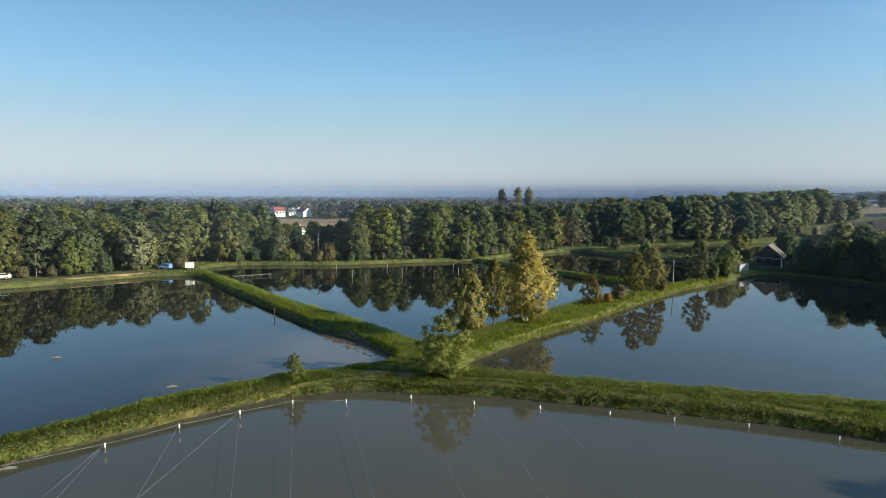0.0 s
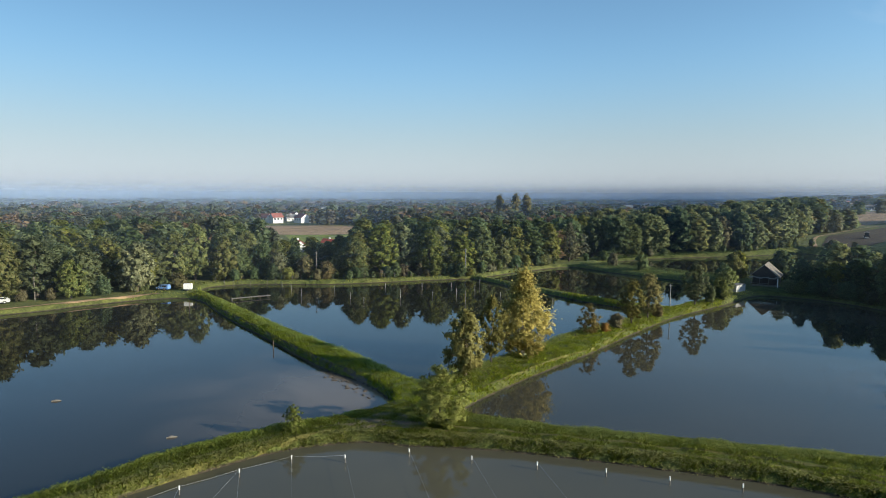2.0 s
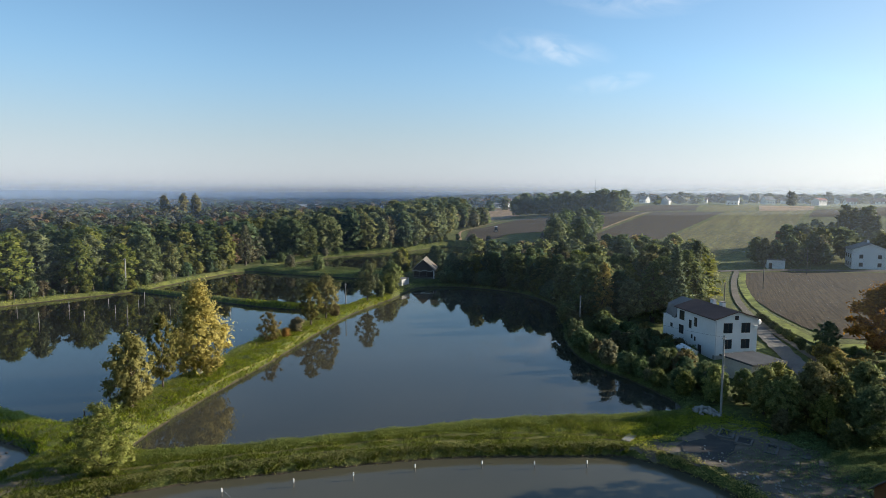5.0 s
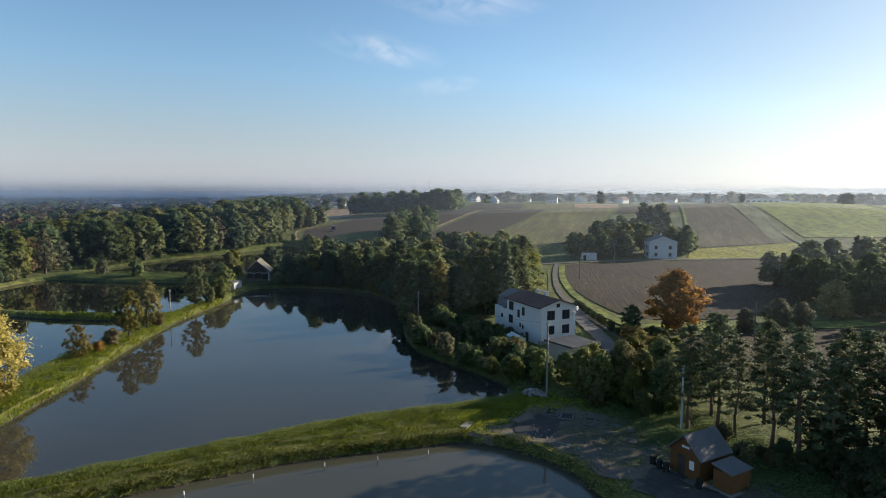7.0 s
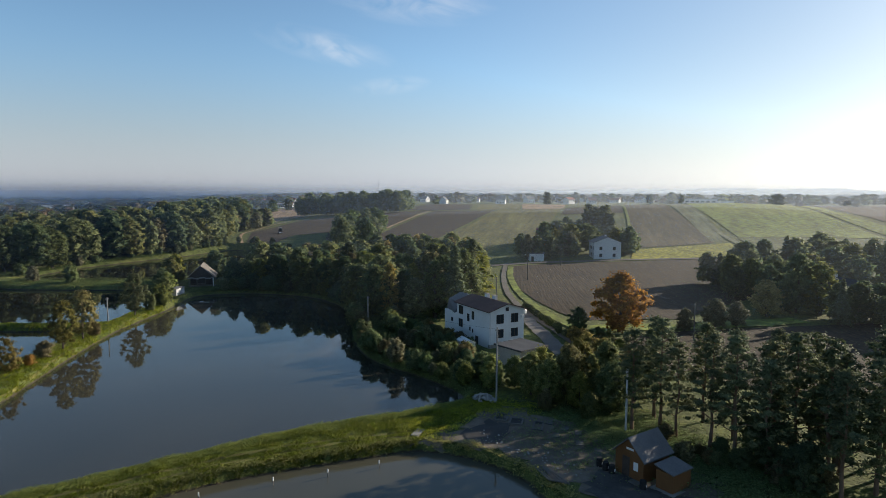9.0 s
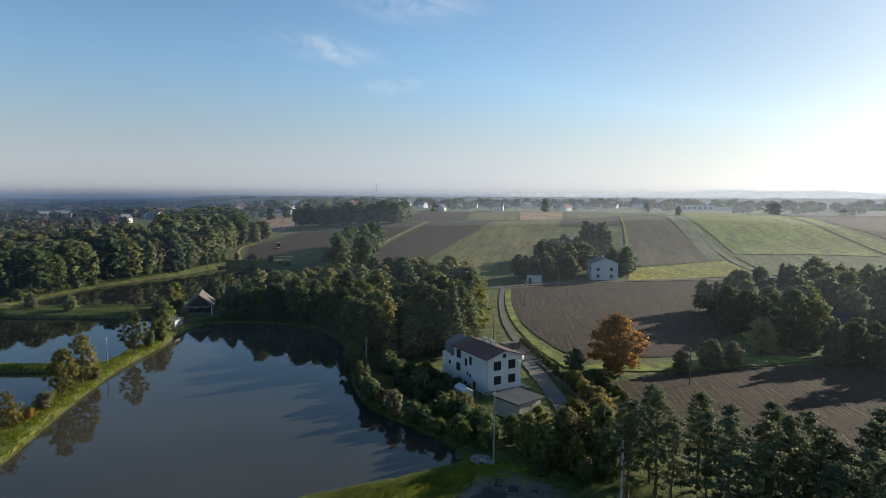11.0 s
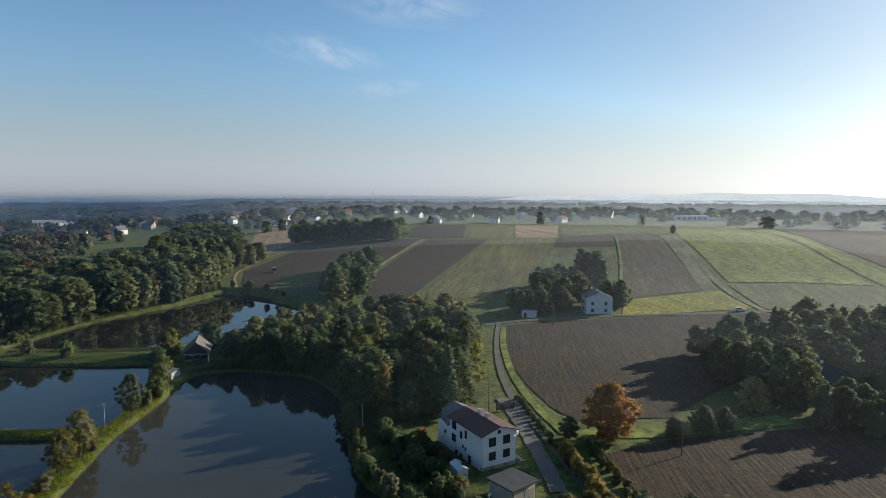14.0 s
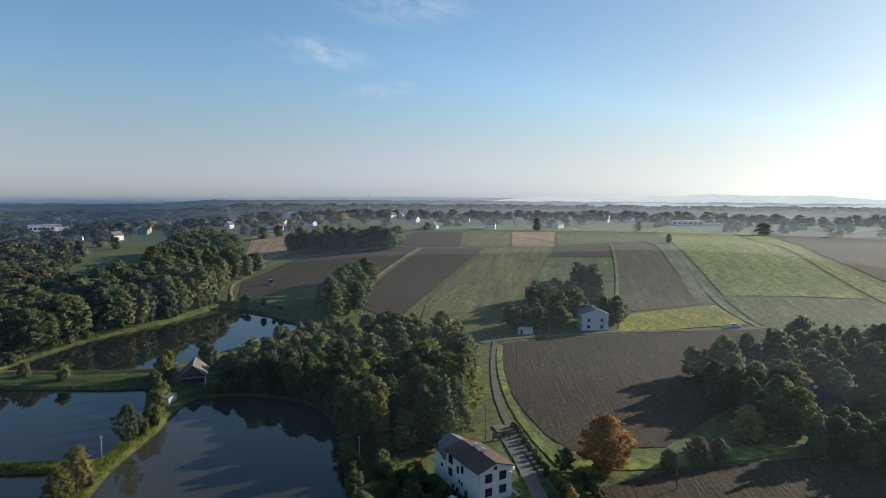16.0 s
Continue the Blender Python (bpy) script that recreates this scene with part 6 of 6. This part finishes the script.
pole(7.6, 183.3, 8.2, M_CONCRETE, "pale concrete pole at the pond's corner", 0.2)
pole(82.2, 87.2, 6.2, M_CONCRETE, "pale concrete pole on the bank", 0.14)
pole(62.8, 42.8, 9.5, M_CONCRETE, "pale pole by the rubble heap", 0.13)
pole(63.5, 25.8, 7.2, M_METAL, "grey metal pole behind the cabin", 0.14)
pole(50.3, 130.5, 5.2, M_CONCRETE, "pale pole on the dike", 0.12)
pole(112.5, 33.5, 7.0, M_WOODGREY, "grey wooden pole in the field", 0.13)
pole(160, 98, 8.0, M_WOODGREY, "grey wooden pole in the ploughed field", 0.14)
pole(196, 106, 8.0, M_WOODGREY, "grey wooden pole in the ploughed field", 0.14)
pole(108.8, 74.5, 8.5, M_WOODGREY, "wooden pole beside the gate", 0.14)
pole(-93, 137, 8.0, M_WOODGREY, "wooden pole at the wood's edge", 0.14)
pole(-36, 173.5, 8.0, M_WOODGREY, "wooden pole at the wood's edge", 0.14)


def cable(a, b, za, zb, drop, label):
    pts = [tuple(p) for p in ((a[0] + (b[0] - a[0]) * t, a[1] + (b[1] - a[1]) * t, za + (zb - za) * t - drop * 4 * t * (1 - t)) for t in np.linspace(0, 1, 15))]
    bm = bmesh.new()
    tube(bm, pts, [0.012] * 15, 4)
    tagged(part("cable", bm, M_RUBBER, None), label, "cable", "overhead cables")


cable((82.2, 87.2), (62.8, 42.8), 7.0, 10.3, 0.9, "thin dark overhead cable between poles")
cable((112.5, 33.5), (160, 98), 7.8, 8.8, 1.2, "thin dark overhead cable over the field")
cable((160, 98), (196, 106), 8.8, 10.2, 0.8, "thin dark overhead cable over the field")


def stake(x, y, h, base, mat, label, group, r=0.06, z=0.0):
    ob = empty("stake", x, y, z, 0, label, "stake", group)
    bm = bmesh.new()
    tube(bm, [(0, 0, base), (0, 0, h)], [r, r * 0.9], 7)
    part("shaft", bm, mat, ob)
    return ob


NET = [(-26, 45), (-22, 49), (-18, 52.2), (-14, 55), (-9, 55.2), (-3, 56.6), (3, 55), (9, 53.8), (15, 52.4), (20.2, 50.9), (26, 49.6), (32, 47), (36.4, 44.4), (41, 42)]
for x, y in NET:
    st = stake(x, y, 0.75, -0.9, M_WOODGREY, "short stake in the pond with a white top", "net stakes", 0.05)
    bm = bmesh.new()
    tube(bm, [(0, 0, 0.44), (0, 0, 0.78)], [0.062, 0.062], 7)
    part("cap", bm, M_WHITE, st, "white plastic sleeve")


def line(points, r, mat, label):
    bm = bmesh.new()
    tube(bm, points, [r] * len(points), 4)
    return tagged(part("cord", bm, mat, None), label, "cord", "net cords")


def sag(a, b, drop):
    return [tuple(a[k] + (b[k] - a[k]) * t - (drop * 4 * t * (1 - t) if k == 2 else 0) for k in range(3)) for t in np.linspace(0, 1, 9)]


chain = [(-44, 32)] + NET[:5]
for p, q in zip(chain, chain[1:]):
    line(sag((*p, 0.72), (*q, 0.72), 0.06), 0.010, M_CORD, "white cord strung between stakes")
for p, q in (((-26, 45), (-19, 5)), ((-26, 45), (-24, 5)), ((-22, 49), (-13, 5)), ((-18, 52.2), (-22.5, 8)), ((-18, 52.2), (-4, 5)), ((-14, 55), (-2, 5)), ((-9, 55.2), (4, 5)), ((-3, 56.6), (9, 5)), ((3, 55), (14, 5)), ((9, 53.8), (20, 5))):
    line(sag((*p, 0.7), (*q, 0.6), 0.25), 0.006, M_CORD, "thin grey cord over the net pond")
rp = random.Random(9)
for x, y in ((-40, 160), (-28, 158), (-15, 163), (-5, 160), (3, 166), (-22, 146), (-10, 148), (-2, 151), (4, 152), (9, 157), (15, 150), (19, 156), (-35, 150), (26, 138), (11, 168), (-44, 166), (-18, 140)):
    stake(x, y, rp.uniform(1.2, 2.2), -0.9, M_CONCRETE, "thin pale stake standing in the pond", "pond stakes", 0.06)
for i in range(34):
    t = i / 33
    x, y = np.interp(t, (0, 0.3, 0.6, 0.85, 1), (-62, -40, -11, 7, 26)), np.interp(t, (0, 0.3, 0.6, 0.85, 1), (165, 170.6, 177, 182.6, 200))
    stake(float(x) - 0.3, float(y) + 0.8, 1.5, -0.5, M_WOODGREY, "short fence stake on the pond's north bank", "fence stakes", 0.06, gz(float(x), float(y) + 0.8))
for x, y in ((-27.5, 97.5), (-1.5, 79.5), (11.2, 90.5), (20, 99.5), (-56, 133), (23.5, 103)):
    stake(x, y, 1.5, -0.6, M_FRAME, "dark stake at the pond's edge", "dark stakes", 0.09)

jetty = empty("jetty", -50, 143, 0.0, 34, "weathered plank jetty on stakes", "jetty")
for k in range(13):
    boxed("plank", k * 0.72, -0.55, 0.42, k * 0.72 + 0.66, 0.55, 0.5, M_WOODGREY, jetty)
for k in range(5):
    for s in (-0.5, 0.5):
        bm = bmesh.new()
        tube(bm, [(k * 2.2, s, -0.9), (k * 2.2, s, 0.75)], [0.07, 0.06], 6)
        part("stake", bm, M_WOODGREY, jetty)


# ---------------------------------------------------------------- vehicles
def wheels(ob, places, r, w):
    for x, y in places:
        bm = bmesh.new()
        bmesh.ops.create_cone(bm, cap_ends=True, segments=14, radius1=r, radius2=r, depth=w, matrix=pose(x, y, r, 90, 0, 0))
        wh = part("wheel", bm, M_RUBBER, ob)
        bm = bmesh.new()
        bmesh.ops.create_cone(bm, cap_ends=True, segments=10, radius1=r * 0.55, radius2=r * 0.5, depth=w + 0.04, matrix=pose(x, y, r, 90, 0, 0))
        part("rim", bm, M_METAL, wh)


def vehicle(name, x, y, turn, length, width, profile, mat, label, category, glass):
    """A car from its side profile (x, z), with glass panels (x0, x1, z0, z1)."""
    ob = empty(name, x, y, gz(x, y) + 0.1, turn, label, category)
    bm = bmesh.new()
    a = [bm.verts.new((px, -width / 2 * (0.86 if pz > 1.0 else 1), pz)) for px, pz in profile]
    b = [bm.verts.new((px, width / 2 * (0.86 if pz > 1.0 else 1), pz)) for px, pz in profile]
    n = len(profile)
    bm.faces.new(a)
    bm.faces.new(b[::-1])
    for i in range(n):
        bm.faces.new((a[i], b[i], b[(i + 1) % n], a[(i + 1) % n]))
    bmesh.ops.recalc_face_normals(bm, faces=bm.faces)
    bmesh.ops.bevel(bm, geom=bm.edges[:], offset=0.05, segments=2, affect="EDGES")
    body = part("body", bm, mat, ob)
    for x0, x1, z0, z1 in glass:
        boxed("side_window", x0, -width / 2 * 0.95, z0, x1, width / 2 * 0.95, z1, M_GLASS, body)
    for s in (-1, 1):
        boxed("headlight", profile[0][0] - 0.02, s * width * 0.36 - 0.12, 0.6, profile[0][0] + 0.05, s * width * 0.36 + 0.12, 0.75, M_WHITE, body)
    wheels(ob, [(0.8, -width / 2), (0.8, width / 2), (length - 0.9, -width / 2), (length - 0.9, width / 2)], 0.33, 0.22)
    return ob


vehicle("van", -72.2, 152.6, -12, 3.4, 1.45, [(0, 0.22), (0, 0.65), (0.6, 0.8), (1.0, 1.3), (3.3, 1.35), (3.4, 0.22)], M_BLUE, "blue and white van parked by the pond", "van", [(0.8, 1.5, 0.85, 1.2), (1.7, 3.0, 0.85, 1.2)])
vehicle("car", -99.5, 130.8, 30, 4.3, 1.75, [(0, 0.3), (0, 0.8), (1.1, 0.95), (1.8, 1.42), (3.4, 1.42), (4.2, 0.95), (4.3, 0.3)], M_METAL, "grey car parked on the shore track", "car", [(1.5, 3.7, 0.98, 1.32)])
vehicle("car", 260.5, 55.5, 130, 4.4, 1.8, [(0, 0.3), (0, 0.85), (1.1, 1.0), (1.8, 1.55), (3.9, 1.55), (4.35, 1.0), (4.4, 0.3)], M_WHITE, "white car on the country road", "car", [(1.5, 3.9, 1.05, 1.42)])
trailer = empty("box_trailer", -64.8, 150.6, gz(-64, 151), 8, "white box trailer parked on the dike", "trailer")
boxed("box", 0, 0, 0.45, 1.9, 1.4, 1.85, M_WHITE, trailer, bevel=0.05)
boxed("chassis", -0.8, 0.65, 0.38, 1.8, 0.95, 0.44, M_RUBBER, trailer)
wheels(trailer, [(0.9, 0.0), (0.9, 1.4)], 0.28, 0.16)
tractor = empty("tractor", 202, 285, gz(202, 285), 60, "red tractor ploughing a brown field", "tractor")
boxed("hood", 0, -0.45, 0.9, 1.9, 0.45, 1.7, M_ROOFRED, tractor, bevel=0.08)
cabp = boxed("cab", -1.6, -0.75, 1.0, 0.0, 0.75, 2.9, M_GLASS, tractor, bevel=0.06)
boxed("cab_roof", -1.7, -0.85, 2.9, 0.1, 0.85, 3.05, M_WHITE, cabp)
wheels(tractor, [(-1.0, -0.85), (-1.0, 0.85)], 0.85, 0.45)
wheels(tractor, [(1.5, -0.75), (1.5, 0.75)], 0.5, 0.3)
boxed("plough", -3.6, -0.9, 0.3, -1.7, 0.9, 0.6, M_METAL, tractor)

# ---------------------------------------------------------------- the yard
rs = random.Random(13)


def stone_mesh(seed, flat=0.6):
    r = random.Random(seed)
    bm = bmesh.new()
    bmesh.ops.create_icosphere(bm, subdivisions=1, radius=1.0)
    for v in bm.verts:
        v.co *= r.uniform(0.75, 1.15)
        v.co.z *= flat
    me = bpy.data.meshes.new("stone")
    bm.to_mesh(me)
    bm.free()
    me.materials.append(M_CONCRETE)
    return me


STONES = [stone_mesh(i) for i in range(4)]
CLOD = stone_mesh(9, 0.5)
CLOD.materials[0] = M_MUDDARK
heap = empty("rubble_heap", 62, 44, gz(62, 44), 0, "heap of pale broken stones and concrete", "rubble heap")
for i in range(110):
    a, q = rs.uniform(0, 6.283), math.sqrt(rs.random())
    ob = new("stone", rs.choice(STONES))
    ob.parent = heap
    s = rs.uniform(0.12, 0.32)
    ob.matrix_basis = pose(1.2 * q * math.cos(a), 1.8 * q * math.sin(a), 0.75 * (1 - q) + 0.05, rs.uniform(0, 360), rs.uniform(0, 60), rs.uniform(0, 360)) @ Matrix.Scale(s, 4)
scree = empty("scattered_rubble", 50, 30, 1.0, 0, "scattered pale stones on the trampled yard", "rubble")
for i in range(110):
    x, y = rs.gauss(51.5, 1.8), rs.uniform(24, 38)
    ob = new("stone", rs.choice(STONES))
    ob.parent = scree
    s = rs.uniform(0.05, 0.17)
    ob.matrix_basis = pose(x - 50, y - 30, gz(x, y) - 1.0 + 0.08, rs.uniform(0, 360), rs.uniform(0, 40), rs.uniform(0, 360)) @ Matrix.Scale(s, 4)


def slab(x, y, turn, w, d, h, label, mat=M_CONCRETE):
    ob = empty("concrete_slab", x, y, gz(x, y) + 0.08, turn, label, "slab", "slabs in the yard")
    boxed("panel", 0, 0, -0.1, w, d, h, mat, ob, bevel=0.02)


slab(47.5, 42.6, 20, 2.0, 0.9, 0.12, "pale concrete slab lying on the grass")
slab(47.2, 32.6, 70, 1.8, 1.2, 0.1, "pale concrete slab by the water")
for i, (x, y) in enumerate(((60.6, 33), (60.2, 30.8), (59.8, 28.8), (59.3, 26.9), (57.8, 30.5), (57.5, 27.5), (56.6, 25.2))):
    slab(x - 0.8, y, 15 + 7 * (i % 3), 1.3, 0.8, 0.05, "dirty grey paving slab in the yard", M_LANE2)


def basin(x, y, turn, w, d):
    """An open concrete basin sunk in the yard."""
    ob = empty("concrete_basin", x, y, gz(x, y), turn, "open concrete basin with dark water", "basin", "basins")
    for a in ((0, 0, w, 0.2), (0, d - 0.2, w, d), (0, 0.2, 0.2, d - 0.2), (w - 0.2, 0.2, w, d - 0.2)):
        boxed("rim", a[0], a[1], -0.3, a[2], a[3], 0.22, M_LANE2, ob)
    boxed("water", 0.2, 0.2, -0.2, w - 0.2, d - 0.2, 0.12, M_TAR, ob, "black still water")


basin(57.4, 37.6, 25, 2.4, 1.6)
basin(57.2, 35.4, 25, 2.0, 1.6)
basin(57.6, 33.0, 25, 2.6, 1.2)
logs = empty("log_pile", 48.8, 26, gz(49, 26) + 0.1, 60, "weathered poles lying on the ground", "log pile")
for k in range(7):
    bm = bmesh.new()
    tube(bm, [(-1.6 + 0.2 * k, k * 0.22, 0.1), (1.8 + 0.1 * k, k * 0.22 + rs.uniform(-0.4, 0.4), 0.12)], [0.09, 0.06], 6)
    part("log", bm, M_WOODGREY, logs)
raft = empty("raft", 62.6, 47.4, 0.05, 40, "old wooden plank raft at the water's edge", "raft")
for k in range(4):
    boxed("plank", 0, k * 0.3, 0, 2.4, k * 0.3 + 0.26, 0.1, M_WOODGREY, raft)
gate = empty("gate", 110.0, 73.2, gz(110, 73), -33, "dark wooden gate across the drive", "gate")
for px in (0.0, 4.2):
    boxed("post", px - 0.1, -0.1, -0.3, px + 0.1, 0.1, 1.9, M_FRAME, gate)
for k in range(7):
    boxed("board", 0.12, -0.04, 0.25 + k * 0.22, 4.08, 0.02, 0.43 + k * 0.22, M_FRAME, gate)
bench = empty("garden_table", 90.5, 78.5, gz(90, 78), 30, "dark wooden garden table with benches", "garden table")
boxed("tabletop", -0.9, -0.4, 0.7, 0.9, 0.4, 0.76, M_WOODBROWN, bench)
for s in (-0.85, 0.85):
    boxed("bench", -0.9, s - 0.15, 0.4, 0.9, s + 0.15, 0.46, M_WOODBROWN, bench)
for s in (-0.7, 0.7):
    boxed("trestle", s - 0.05, -0.9, 0.0, s + 0.05, 0.9, 0.4, M_WOODBROWN, bench)
    boxed("leg", s - 0.05, -0.3, 0.4, s + 0.05, 0.3, 0.7, M_WOODBROWN, bench)
for x, y in ((-31.5, 42.2), (-47, 72), (-28, 61)):
    ob = empty("driftwood", x, y, 0.0, 20, "short floating piece of wood in the pond", "driftwood", "driftwood")
    bm = bmesh.new()
    tube(bm, [(-0.5, 0, 0.02), (0, 0.05, 0.08), (0.55, 0, 0.02)], [0.09, 0.14, 0.08], 7)
    part("log", bm, M_WOODGREY, ob)
for i in range(26):
    t = rs.random()
    x, y = -8 - 8.5 * t + rs.uniform(-1.4, 0.8), 73 + 11 * t + rs.uniform(-1, 1)
    ob = new("clod", STONES[i % 4])
    s = rs.uniform(0.1, 0.3)
    ob.matrix_basis = pose(x, y, 0.05, 0, 0, rs.uniform(0, 360)) @ Matrix.Diagonal((s * 1.6, s, s * 0.7, 1))
    tagged(ob, "dark clod of earth in the shallow water", "clod", "clods of earth")
    ob.data = CLOD

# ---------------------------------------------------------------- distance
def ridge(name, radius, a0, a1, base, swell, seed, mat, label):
    """A far ridge line along part of the horizon, its haze painted in."""
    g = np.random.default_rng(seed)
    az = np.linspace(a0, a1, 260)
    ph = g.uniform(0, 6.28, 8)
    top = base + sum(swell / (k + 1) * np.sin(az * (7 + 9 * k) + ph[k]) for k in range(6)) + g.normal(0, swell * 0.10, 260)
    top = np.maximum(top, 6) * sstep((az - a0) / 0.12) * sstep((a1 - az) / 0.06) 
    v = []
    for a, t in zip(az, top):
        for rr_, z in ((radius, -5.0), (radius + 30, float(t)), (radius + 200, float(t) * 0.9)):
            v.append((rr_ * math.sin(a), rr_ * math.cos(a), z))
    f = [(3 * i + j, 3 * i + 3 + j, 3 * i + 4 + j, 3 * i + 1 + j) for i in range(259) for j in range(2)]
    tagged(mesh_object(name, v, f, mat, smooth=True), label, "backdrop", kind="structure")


# A curved see-through curtain, added to imitate haze between near and far.
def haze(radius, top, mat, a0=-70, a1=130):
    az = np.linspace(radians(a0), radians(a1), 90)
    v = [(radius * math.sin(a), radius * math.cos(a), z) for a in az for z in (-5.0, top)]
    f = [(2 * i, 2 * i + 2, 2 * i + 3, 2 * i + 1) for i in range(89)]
    tagged(mesh_object("backdrop_haze", v, f, mat), "see-through curtain added to imitate haze over the land", "haze", kind="structure")


# Seven such curtains veil the land step by step from 112 m outwards.
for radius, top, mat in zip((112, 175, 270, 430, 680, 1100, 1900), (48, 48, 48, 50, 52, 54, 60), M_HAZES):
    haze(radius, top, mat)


def wisp(az, el, length, height, turn, share):
    """A thin high cloud, far off: a see-through sheet that glows of itself."""
    m, n, l, b = material("cloud_wisp", 1.0)
    tc = n.new("ShaderNodeTexCoord")
    gr = n.new("ShaderNodeTexGradient")
    gr.gradient_type = "SPHERICAL"
    mp = n.new("ShaderNodeMapping")
    mp.inputs["Scale"].default_value = (2 / length, 2 / height, 1)
    l.new(tc.outputs["Object"], mp.inputs[0])
    l.new(mp.outputs[0], gr.inputs[0])
    _, nz = noise_ramp(n, l, 0.004, [(0, (0, 0, 0)), (1, (1, 1, 1))], detail=8, stretch=(0.6, 1.6, 1), distort=1.2)
    rmp = n.new("ShaderNodeMapRange")
    rmp.inputs[1].default_value, rmp.inputs[2].default_value, rmp.inputs[3].default_value, rmp.inputs[4].default_value = 0.38, 0.8, 0.0, 1.0
    l.new(nz, rmp.inputs[0])
    mu, mu2 = n.new("ShaderNodeMath"), n.new("ShaderNodeMath")
    mu.operation = mu2.operation = "MULTIPLY"
    l.new(gr.outputs[1], mu.inputs[0])
    l.new(rmp.outputs[0], mu.inputs[1])
    l.new(mu.outputs[0], mu2.inputs[0])
    mu2.inputs[1].default_value = share
    em, tr, mx = n.new("ShaderNodeEmission"), n.new("ShaderNodeBsdfTransparent"), n.new("ShaderNodeMixShader")
    em.inputs[0].default_value = (0.80, 0.77, 0.76, 1)
    l.new(mu2.outputs[0], mx.inputs[0])
    l.new(tr.outputs[0], mx.inputs[1])
    l.new(em.outputs[0], mx.inputs[2])
    l.new(mx.outputs[0], n["Material Output"].inputs[0])
    a, e, d = radians(az), radians(el), 4300.0
    ob = mesh_object("backdrop_cloud", [(-length / 2, -height / 2, 0), (length / 2, -height / 2, 0), (length / 2, height / 2, 0), (-length / 2, height / 2, 0)], [(0, 1, 2, 3)], m)
    place = Vector((d * math.sin(a) * math.cos(e), d * math.cos(a) * math.cos(e), d * math.sin(e)))
    ob.matrix_basis = look(place, (0, 0, 40), turn)
    tagged(ob, "thin white wisp of high cloud", "cloud", kind="structure")


wisp(40.3, 13.4, 420, 130, 30, 0.75)
wisp(39.6, 13.6, 1000, 240, 10, 0.35)
wisp(45.4, 10.4, 600, 140, -6, 0.4)
wisp(47.5, 17.6, 1200, 320, 4, 0.4)
ridge("backdrop_hills", 4200, radians(-60), radians(62), 40, 4, 2, M_FARBLUE, "far line of wooded hills with blue haze painted in")
ridge("backdrop_woods", 3350, radians(-60), radians(60), 24, 6, 3, M_FARWOOD, "far line of woods with haze painted in")
ridge("backdrop_ridge", 2900, radians(52), radians(125), 52, 10, 5, M_FARPALE, "far wooded ridge with pale mist painted in")
ridge("backdrop_ridge", 1900, radians(58), radians(125), 37, 6, 8, M_FARPALE2, "wooded ridge beyond the fields with mist painted in")
